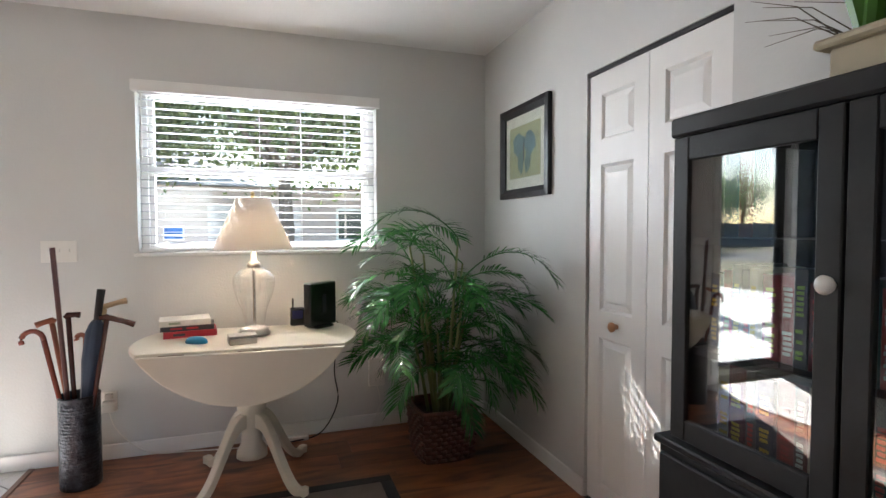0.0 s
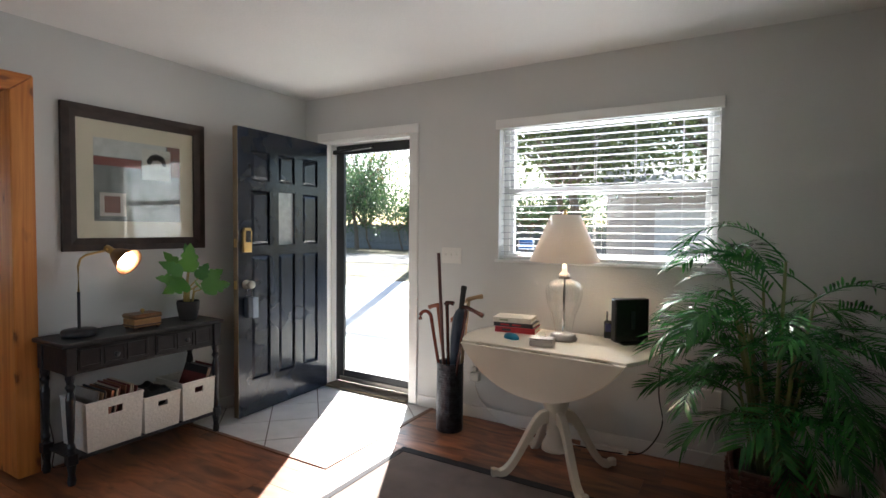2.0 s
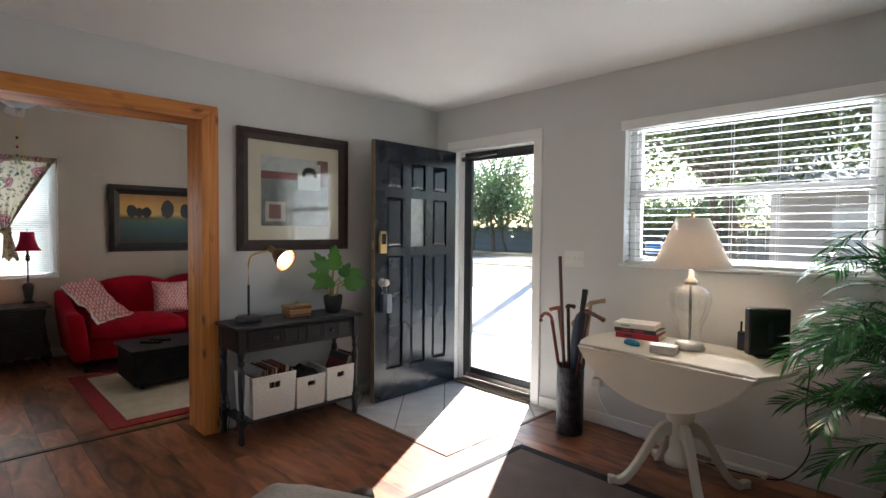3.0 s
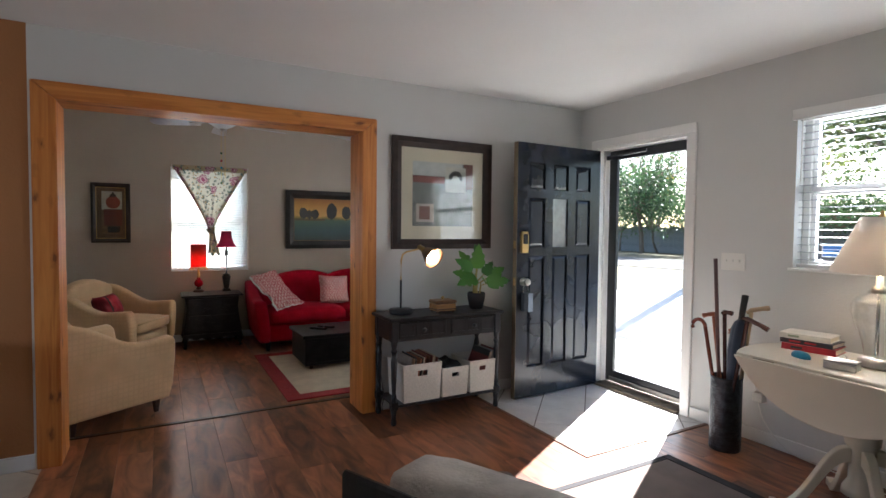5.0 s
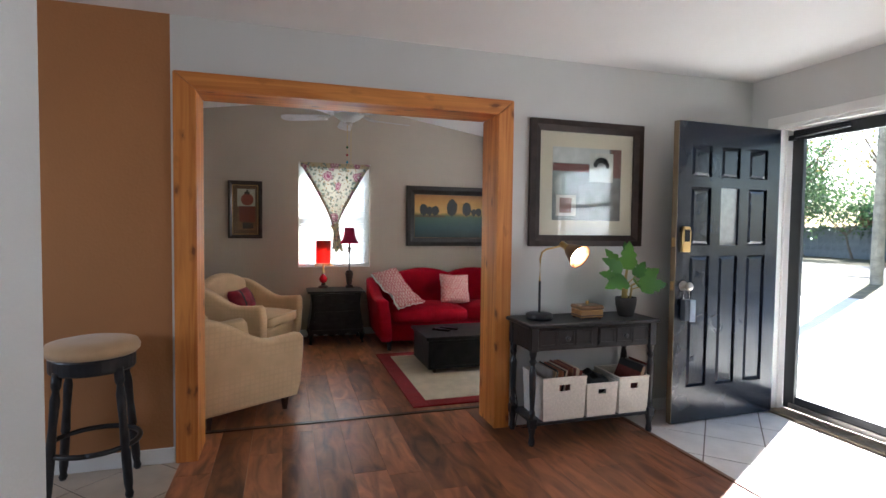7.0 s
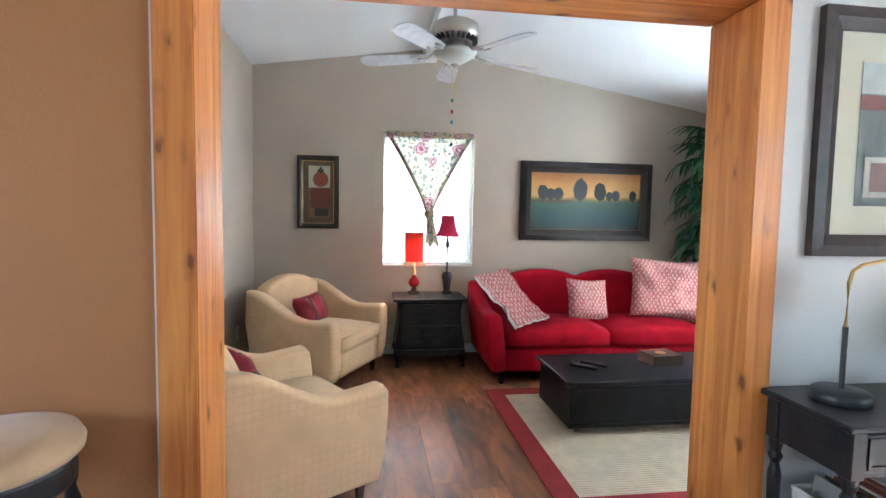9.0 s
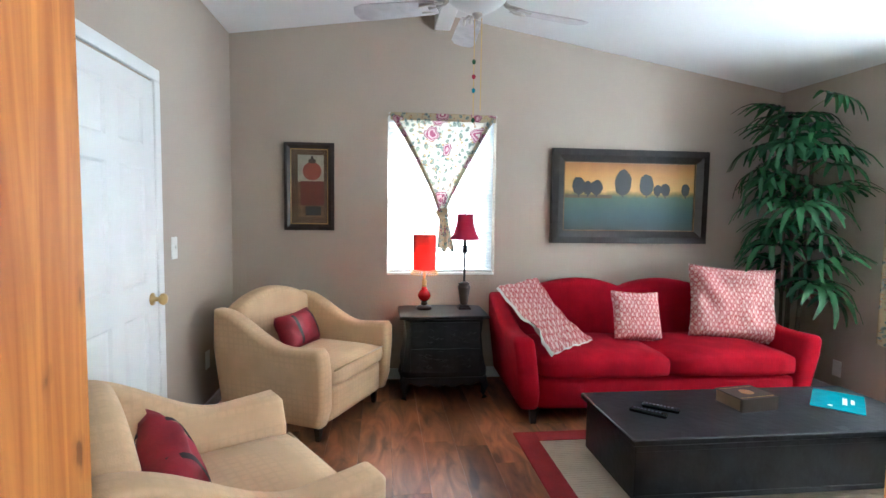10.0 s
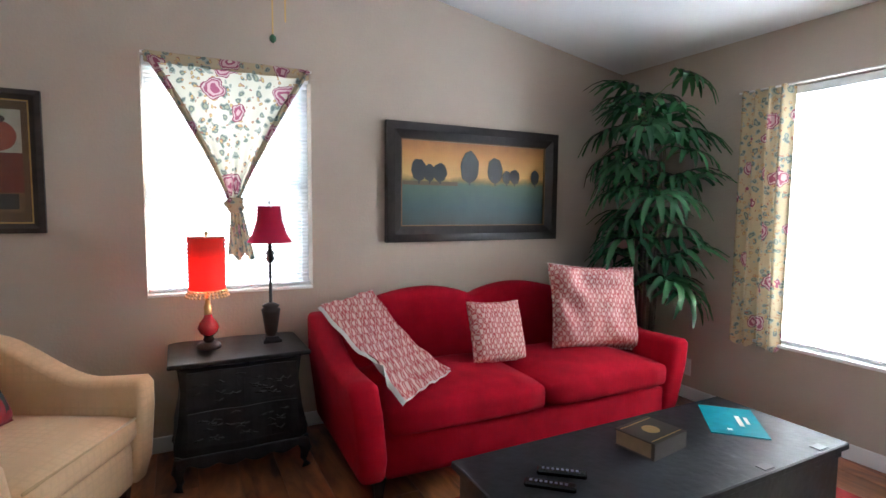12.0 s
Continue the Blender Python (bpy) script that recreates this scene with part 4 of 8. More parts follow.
# ---- furniture of the front room ----
def framed(name, m, w, h, border, depth, frame_mat, label, inner_mat, glass_front=True, lip=None):
    """A hanging picture: mitred moulding, backing board and glass. Local x to the right, z up, front towards -y."""
    p = thing(name, m, label, "picture")
    o = [(-w / 2, -h / 2), (w / 2, -h / 2), (w / 2, h / 2), (-w / 2, h / 2)]
    i_ = [(-w / 2 + border, -h / 2 + border), (w / 2 - border, -h / 2 + border), (w / 2 - border, h / 2 - border), (-w / 2 + border, h / 2 - border)]
    mid = [((a[0] + b[0]) / 2, (a[1] + b[1]) / 2) for a, b in zip(o, i_)]
    for k in range(4):
        j = (k + 1) % 4
        bm = bmesh.new()
        loops = []
        for q in (k, j):
            loops.append([bm.verts.new(c) for c in ((o[q][0], 0, o[q][1]), (o[q][0], -depth * 0.85, o[q][1]), (mid[q][0], -depth, mid[q][1]), (i_[q][0], -depth * 0.5, i_[q][1]), (i_[q][0], 0, i_[q][1]))])
        a, b = loops
        for t in range(5):
            s = (t + 1) % 5
            bm.faces.new((a[t], b[t], b[s], a[s]))
        bm.faces.new(a[::-1])
        bm.faces.new(b)
        bmesh.ops.recalc_face_normals(bm, faces=bm.faces)
        part("frame_side", bm, frame_mat, p)
        if lip:
            bm = bmesh.new()
            u0, u1 = i_[k], i_[j]
            e = 0.006
            c = (0, 0)
            q0 = (u0[0] - e * (1 if u0[0] > 0 else -1), u0[1] - e * (1 if u0[1] > 0 else -1))
            q1 = (u1[0] - e * (1 if u1[0] > 0 else -1), u1[1] - e * (1 if u1[1] > 0 else -1))
            vs = [bm.verts.new((x, -depth * 0.5 - 0.001, z)) for x, z in (u0, u1, q1, q0)]
            ws = [bm.verts.new((x, -depth * 0.2, z)) for x, z in (u0, u1, q1, q0)]
            bm.faces.new(vs)
            bm.faces.new((vs[2], vs[3], ws[3], ws[2]))
            part("inner_lip", bm, lip, p)
    part("picture_board", boxes((-w / 2 + border * 0.9, w / 2 - border * 0.9, -depth * 0.22, -depth * 0.1, -h / 2 + border * 0.9, h / 2 - border * 0.9)), inner_mat, p)
    if glass_front:
        part("glass", boxes((-w / 2 + border, w / 2 - border, -depth * 0.42, -depth * 0.38, -h / 2 + border, h / 2 - border)), CLEAR_GLASS, p)
    p["front"] = depth * 0.22
    return p


def sheet(name, parent, x0, x1, z0, z1, mat, lift, label=""):
    """A thin sheet of paper or paint on a picture's board."""
    y = -parent["front"] - lift
    return part(name, boxes((x0, x1, y - 0.0008, y, z0, z1)), mat, parent, label)


def disc_art(name, parent, cx, cz, rx, rz, mat, lift, n=20, label="", rough_edge=0.0):
    bm = bmesh.new()
    y = -parent["front"] - lift
    vs = []
    for i in range(n):
        a = 2 * math.pi * i / n
        k = 1 + rough_edge * noise.noise(Vector((cx * 50 + math.cos(a) * 2, cz * 50 + math.sin(a) * 2, 0)))
        vs.append(bm.verts.new((cx + rx * k * math.cos(a), y, cz + rz * k * math.sin(a))))
    bm.faces.new(vs)
    f = bmesh.ops.extrude_face_region(bm, geom=bm.faces[:])
    for v in f["geom"]:
        if isinstance(v, bmesh.types.BMVert):
            v.co.y -= 0.0006
    bmesh.ops.recalc_face_normals(bm, faces=bm.faces)
    return part(name, bm, mat, parent, label)


ESPRESSO = material("espresso_moulding", (0.03, 0.017, 0.013), 0.4, vary=0.4, scale=20, bump=0.1)
big = framed("framed_print", pose(XW + 0.002, 2.066, 1.615, 0, 0, 90), 0.87, 0.84, 0.075, 0.035, ESPRESSO, "large framed collage print with cream mat, hanging over the console", MAT_BOARD)
sheet("art_sheet", big, -0.265, 0.265, -0.245, 0.245, material("grey_collage", (0.2, 0.2, 0.2), 0.8, vary=0.35, scale=9), 0.001, "grey weathered collage paper")
sheet("art_band", big, -0.265, 0.17, 0.14, 0.245, plain("pale_paper", (0.5, 0.5, 0.5)), 0.0022, "pale paper strip")
sheet("art_band", big, -0.265, 0.01, 0.085, 0.135, plain("dull_red_paper", (0.2, 0.045, 0.035)), 0.0022, "dull red paper strip")
sheet("art_band", big, 0.18, 0.265, 0.05, 0.245, plain("rust_paper", (0.16, 0.06, 0.045)), 0.0022)
sheet("art_card", big, 0.015, 0.2, 0.02, 0.215, plain("engraving_paper", (0.55, 0.53, 0.49)), 0.0035, "engraved leaf card")
for k in range(9):
    a = radians(20 + k * 17.5)
    disc_art("engraved_leaf", big, 0.108 + 0.05 * math.cos(a), 0.115 + 0.055 * math.sin(a), 0.016, 0.02, plain("engraving_ink", (0.08, 0.08, 0.075)), 0.005, 9, rough_edge=0.5)
sheet("art_card", big, -0.235, -0.085, -0.215, -0.075, plain("torn_paper", (0.5, 0.42, 0.38)), 0.0035, "torn cream note card")
sheet("art_stamp", big, -0.21, -0.12, -0.195, -0.095, plain("sepia_stamp", (0.2, 0.09, 0.07)), 0.005)
fly = framed("butterfly_print", pose(XE - 0.002, 2.90, 1.71, 0, 0, -90), 0.58, 0.53, 0.055, 0.03, BLACK_WOOD, "black framed butterfly print hanging beside the closet", plain("white_mat_board", (0.72, 0.7, 0.65), 0.85))
sheet("art_sheet", fly, -0.185, 0.185, -0.15, 0.15, plain("olive_paper", (0.36, 0.35, 0.19)), 0.001, "olive paper ground")
for s in (-1, 1):
    disc_art("wing", fly, s * 0.07, 0.04, 0.075, 0.065, plain("wing_blue", (0.1, 0.19, 0.23)), 0.0025, 12, rough_edge=0.5)
    disc_art("lower_wing", fly, s * 0.042, -0.06, 0.036, 0.065, plain("wing_green", (0.09, 0.16, 0.15)), 0.0035, 12, rough_edge=0.5)
disc_art("insect_body", fly, 0, 0.0, 0.008, 0.06, plain("wing_dark", (0.05, 0.05, 0.05)), 0.005, 10)


def turned_leg(z1, r=0.022):
    return [(r * 0.72, 0), (r * 0.95, 0.02), (r * 0.7, 0.06), (r, 0.1), (r, 0.16), (r * 0.65, 0.175), (r * 0.9, 0.2), (r * 0.62, 0.22), (r * 0.85, z1 * 0.55), (r * 1.0, z1 * 0.78), (r * 0.6, z1 * 0.85), (r * 1.05, z1 * 0.89), (r * 0.7, z1 * 0.92), (r, z1 * 0.97), (r, z1)]


def console_table():
    c = thing("console_table", pose(-2.03, 1.94, 0, 0, 0, 90), "black painted console table with two drawers and lower shelf", "table")
    # local x along the wall, -y towards the room
    L, D = 0.93, 0.355
    part("tabletop", boxes((-L / 2, L / 2, -D / 2, D / 2 - 0.002, 0.717, 0.74), bevel=0.006), BLACK_WOOD, c)
    part("apron_back", boxes((-L / 2 + 0.03, L / 2 - 0.03, D / 2 - 0.03, D / 2 - 0.012, 0.575, 0.716)), BLACK_WOOD, c)
    for s in (-1, 1):
        part("apron_side", boxes((*sorted((s * (L / 2 - 0.03), s * (L / 2 - 0.045))), -D / 2 + 0.045, D / 2 - 0.045, 0.575, 0.716)), BLACK_WOOD, c)
    part("apron_front", boxes((-L / 2 + 0.06, L / 2 - 0.06, -D / 2 + 0.03, -D / 2 + 0.045, 0.575, 0.716)), BLACK_WOOD, c)
    for s in (-1, 1):
        cx = s * 0.205
        bm = bmesh.new()
        y = -D / 2 + 0.022
        add_box(bm, cx - 0.185, cx + 0.185, y, y + 0.0075, 0.592, 0.705, 0.002)
        dr = part("drawer", bm, BLACK_WOOD, c)
        for u0, u1 in ((cx - 0.175, cx - 0.065), (cx - 0.055, cx + 0.055), (cx + 0.065, cx + 0.175)):
            for q in ((u0, u0 + 0.01, 0.602, 0.695), (u1 - 0.01, u1, 0.602, 0.695), (u0 + 0.01, u1 - 0.01, 0.602, 0.612), (u0 + 0.01, u1 - 0.01, 0.685, 0.695)):
                part("moulding", boxes((q[0], q[1], y - 0.005, y, q[2], q[3])), BLACK_WOOD, dr)
        rot = Matrix.Translation((cx, y, 0.648)) @ Matrix.Rotation(math.pi / 2, 4, "X")
        part("knob", lathe(bmesh.new(), [(0.006, 0), (0.006, 0.012), (0.014, 0.018), (0.015, 0.026), (0.008, 0.031)], 14, rot), BLACK_FRAME, dr, "", True)
    for sx in (-1, 1):
        for sy in (-1, 1):
            px, py = sx * (L / 2 - 0.045), sy * (D / 2 - 0.04) - 0.005
            bm = bmesh.new()
            lathe(bm, turned_leg(0.575), 14, Matrix.Translation((px, py, 0)))
            add_box(bm, px - 0.024, px + 0.024, py - 0.024, py + 0.024, 0.575, 0.717, 0.003)
            add_box(bm, px - 0.024, px + 0.024, py - 0.024, py + 0.024, 0.11, 0.165, 0.003)
            part("leg", bm, BLACK_WOOD, c)
    part("shelf", boxes((-L / 2 + 0.05, L / 2 - 0.05, -D / 2 + 0.02, D / 2 - 0.03, 0.122, 0.14), bevel=0.003), BLACK_WOOD, c)


console_table()


def storage_bin(m, w, d, h, label, fill):
    b = thing("storage_bin", m, label, "basket", "bins under the console")
    bm = bmesh.new()
    t = 0.008
    taper = 0.93
    out0 = [(-w / 2 * taper, -d / 2 * taper), (w / 2 * taper, -d / 2 * taper), (w / 2 * taper, d / 2 * taper), (-w / 2 * taper, d / 2 * taper)]
    out1 = [(-w / 2, -d / 2), (w / 2, -d / 2), (w / 2, d / 2), (-w / 2, d / 2)]
    hole = (-w * 0.13, w * 0.13, h * 0.70, h * 0.86)
    # two plain sides, two ends with a hand hole, and the floor
    def panel(nm, *bx):
        pm = boxes(*bx)
        for v in pm.verts:
            k = taper + (1 - taper) * max(0, min(1, v.co.z / h))
            v.co.x *= k
            v.co.y *= k
        part(nm, pm, WEAVE_WHITE, b)
    panel("bottom", (-w / 2 + t, w / 2 - t, -d / 2 + t, d / 2 - t, 0, 0.01))
    panel("side", (-w / 2, -w / 2 + t, -d / 2, d / 2, 0.0, h))
    panel("side", (w / 2 - t, w / 2, -d / 2, d / 2, 0.0, h))
    for s in (-1, 1):
        y0, y1 = sorted((s * d / 2, s * (d / 2 - t)))
        frame_bm = bmesh.new()
        xs, zs = (-w / 2 + t, hole[0], hole[1], w / 2 - t), (0, hole[2], hole[3], h)
        grid = [[[frame_bm.verts.new((x, y, z)) for z in zs] for x in xs] for y in (y0, y1)]
        for i in range(3):
            for j in range(3):
                if i == 1 and j == 1:
                    continue
                for gi in (0, 1):
                    g = grid[gi]
                    frame_bm.faces.new((g[i][j], g[i + 1][j], g[i + 1][j + 1], g[i][j + 1]))
        f, g = grid
        ring_o = [(i, 0) for i in range(3)] + [(3, j) for j in range(3)] + [(i, 3) for i in range(3, 0, -1)] + [(0, j) for j in range(3, 0, -1)]
        for ring in (ring_o, [(1, 1), (2, 1), (2, 2), (1, 2)]):
            for (i, j), (k2, l2) in zip(ring, ring[1:] + ring[:1]):
                frame_bm.faces.new((f[i][j], f[k2][l2], g[k2][l2], g[i][j]))
        bmesh.ops.recalc_face_normals(frame_bm, faces=frame_bm.faces)
        for v in frame_bm.verts:
            k = taper + (1 - taper) * max(0, min(1, v.co.z / h))
            v.co.x *= k
            v.co.y *= k
        part("end_panel", frame_bm, WEAVE_WHITE, b)
    for q in ((-w / 2 - 0.003, w / 2 + 0.003, -d / 2 - 0.003, -d / 2 + 0.006), (-w / 2 - 0.003, w / 2 + 0.003, d / 2 - 0.006, d / 2 + 0.003), (-w / 2 - 0.003, -w / 2 + 0.006, -d / 2 + 0.006, d / 2 - 0.006), (w / 2 - 0.006, w / 2 + 0.003, -d / 2 + 0.006, d / 2 - 0.006)):
        part("rim", boxes((*q, h, h + 0.012), bevel=0.002), WEAVE_WHITE, b)
    return b


SLEEVES = [plain("sleeve_" + n, c, 0.5) for n, c in (("brown", (0.16, 0.07, 0.04)), ("cream", (0.55, 0.45, 0.33)), ("maroon", (0.17, 0.03, 0.025)), ("grey", (0.3, 0.27, 0.24)), ("dark", (0.03, 0.025, 0.025)), ("rust", (0.33, 0.12, 0.06)), ("buff", (0.45, 0.3, 0.17)))]
for i, (cy, w, h) in enumerate(((1.735, 0.30, 0.255), (2.0, 0.22, 0.2), (2.235, 0.225, 0.225))):
    storage_bin(pose(-2.015, cy, 0.1405, 0, 0, 90), w, 0.28, h, ("white woven bin full of records on the shelf", "white woven bin holding dark cloth on the shelf", "white woven bin with leaning records on the shelf")[i], None)
    if i == 1:
        bm = bmesh.new()
        pillow(bm, 0.19, 0.24, 0.09, Matrix.Translation((-2.015, cy, 0.1405 + 0.185)) @ Matrix.Rotation(math.pi / 2, 4, "Z") @ Matrix.Rotation(math.pi / 2, 4, "X"), 10, crumple=0.03)
        tagged(part("cloth_bundle", bm, RUBBER, None, "", True), "black cloth stuffed in the middle bin", "cloth")
        continue
    n_rec = 15 if i == 0 else 10
    for k in range(n_rec):
        y = cy - (w / 2 - 0.03) + 0.5 * (w - 0.06) * (0 if i == 0 else 0.6) + (w - 0.075) * (k / n_rec) * (1 if i == 0 else 0.75)
        lean = (8 if i == 0 else 20) + random.uniform(-3, 3)
        hh = random.uniform(0.28, 0.3)
        bm = boxes((-0.13, 0.11, -0.003, 0.003, 0, hh))
        ob = part("record_sleeve", bm, random.choice(SLEEVES))
        ob.matrix_world = pose(-2.01 + random.uniform(-0.006, 0.006), y, 0.1525, lean * -1, 0, 0)
        tagged(ob, "record sleeve standing in a white bin", "record", "records in the bins")


def desk_lamp():
    d = thing("desk_lamp", pose(-2.05, 1.64, 0.7405), "lit desk lamp with bronze shade and round black base", "lamp")
    part("base", lathe(bmesh.new(), [(0.082, 0), (0.085, 0.01), (0.085, 0.03), (0.078, 0.036), (0.012, 0.04)], 28), BLACK_FRAME, d, "", True)
    part("pole", tube(bmesh.new(), [(0, 0, 0.035), (0, 0, 0.24)], 0.008), BLACK_FRAME, d)
    pts = [(0, 0, 0.24), (0, 0, 0.38), (0.003, 0.01, 0.42), (0.01, 0.035, 0.44), (0.04, 0.13, 0.465)]
    part("arm", tube(bmesh.new(), pts, 0.006), BRASS, d, "thin brass gooseneck arm", True)
    head = Matrix.Translation((0.045, 0.135, 0.47)) @ (Vector((0.85, 0.28, -0.46)).to_track_quat("-Z", "Y").to_matrix().to_4x4())
    part("socket", lathe(bmesh.new(), [(0.014, 0.02), (0.02, 0.015), (0.02, -0.035), (0.026, -0.04), (0.026, -0.052)], 16, head), BRASS, d, "brass socket with switch key", True)
    part("switch_key", tube(bmesh.new(), [head @ Vector((0, 0, -0.01)), head @ Vector((0.035, 0.01, -0.01))], 0.004, 6), BRASS, d)
    part("shade", lathe(bmesh.new(), [(0.026, -0.05), (0.036, -0.055), (0.074, -0.145), (0.078, -0.155), (0.073, -0.145), (0.033, -0.058)], 28, head, cap=False), COPPER, d, "flared bronze shade", True)
    part("bulb", lathe(bmesh.new(), [(0.01, -0.055), (0.026, -0.08), (0.036, -0.11), (0.028, -0.135), (0.006, -0.145)], 14, head), BULB_DESK, d, "glowing bulb", True)


desk_lamp()


def trinket_box():
    b = thing("trinket_box", pose(-2.0, 1.955, 0.7405, 0, 0, 90), "small wooden trinket box with brass knob on the console", "box")
    w, d = 0.16, 0.12
    mw = wood("box_wood", (0.12, 0.055, 0.02), (0.38, 0.2, 0.07), "x", 16)
    part("body", boxes((-w / 2, w / 2, -d / 2, d / 2, 0.012, 0.06), bevel=0.003), mw, b)
    part("lid", boxes((-w / 2 - 0.006, w / 2 + 0.006, -d / 2 - 0.006, d / 2 + 0.006, 0.062, 0.088), bevel=0.008), mw, b)
    part("dark_band", boxes((-w / 2 - 0.002, w / 2 + 0.002, -d / 2 - 0.002, d / 2 + 0.002, 0.02, 0.028)), DARK_WOOD, b)
    part("knob", lathe(bmesh.new(), [(0.006, 0.088), (0.006, 0.092), (0.013, 0.1), (0.01, 0.11), (0.002, 0.114)], 14), BRASS, b, "brass ball knob", True)
    for sx in (-1, 1):
        for sy in (-1, 1):
            part("foot", lathe(bmesh.new(), [(0.009, 0), (0.012, 0.006), (0.009, 0.012)], 10, Matrix.Translation((sx * 0.065, sy * 0.045, 0))), DARK_WOOD, b)


trinket_box()


def monstera():
    p = thing("potted_plant", pose(-2.02, 2.26, 0.7405), "small monstera plant in a black pot on the console", "plant")
    part("pot", lathe(bmesh.new(), [(0.045, 0), (0.05, 0.005), (0.066, 0.075), (0.069, 0.115), (0.066, 0.125), (0.06, 0.122), (0.058, 0.1)], 26), RUBBER, p, "round black pot", True)
    part("soil", lathe(bmesh.new(), [(0.002, 0.098), (0.059, 0.098), (0.059, 0.103), (0.002, 0.107)], 20), SOIL, p)
    rnd = random.Random(4)
    # where each stem ends, the way its leaf runs, and the leaf's length
    for tip, run_, size in (((0.02, -0.07, 0.30), (0.15, -0.7, 0.55), 0.135), ((0.06, -0.06, 0.24), (0.35, -0.9, -0.1), 0.15), ((0.0, 0.0, 0.33), (0.1, 0.12, 1.0), 0.15), ((0.05, 0.09, 0.20), (0.3, 0.95, 0.2), 0.16), ((0.0, 0.08, 0.27), (0.0, 0.6, 0.8), 0.11), ((-0.04, -0.04, 0.32), (-0.1, -0.45, 0.85), 0.13), ((0.07, 0.02, 0.22), (0.6, -0.3, 0.3), 0.10), ((0.03, -0.1, 0.25), (0.2, -0.8, 0.35), 0.12), ((0.02, 0.12, 0.25), (0.1, 0.8, 0.5), 0.13), ((-0.02, 0.03, 0.36), (0.0, -0.15, 1.0), 0.12)):
        base = Vector((rnd.uniform(-0.025, 0.025), rnd.uniform(-0.025, 0.025), 0.1))
        tipv = Vector(tip)
        midp = (base + tipv) / 2 + Vector((-tip[0] * 0.2, -tip[1] * 0.3, 0.03))
        part("stem", tube(bmesh.new(), [base, midp, tipv], [0.006, 0.005, 0.0035], 7), STEM_TAN, p, "", True)
        bm = bmesh.new()
        n = 13
        left, right, spine = [], [], []
        for i in range(n):
            t = i / (n - 1)
            wdt = size * 0.4 * math.sin(math.pi * min(1, 0.08 + 0.92 * t) ** 0.68) + 0.002
            if i % 3 == 2 and 2 < i < n - 2:
                wdt *= 0.68
            y = size * 1.25 * t - size * 0.15
            sag = -0.3 * size * t * t
            spine.append(bm.verts.new((0, y, sag + 0.006)))
            left.append(bm.verts.new((-wdt, y + wdt * 0.1, sag + wdt * 0.15)))
            right.append(bm.verts.new((wdt, y + wdt * 0.1, sag + wdt * 0.15)))
        for i in range(n - 1):
            bm.faces.new((left[i], spine[i], spine[i + 1], left[i + 1]))
            bm.faces.new((spine[i], right[i], right[i + 1], spine[i + 1]))
        ob = part("leaf", bm, MONSTERA, p, "", True)
        ly = Vector(run_).normalized()
        lz = Vector((0.85, -0.25, 0.5))
        lz = (lz - ly * lz.dot(ly)).normalized()
        lx = ly.cross(lz)
        ob.matrix_basis = Matrix.Translation(tipv) @ Matrix((lx, ly, lz)).transposed().to_4x4()


monstera()


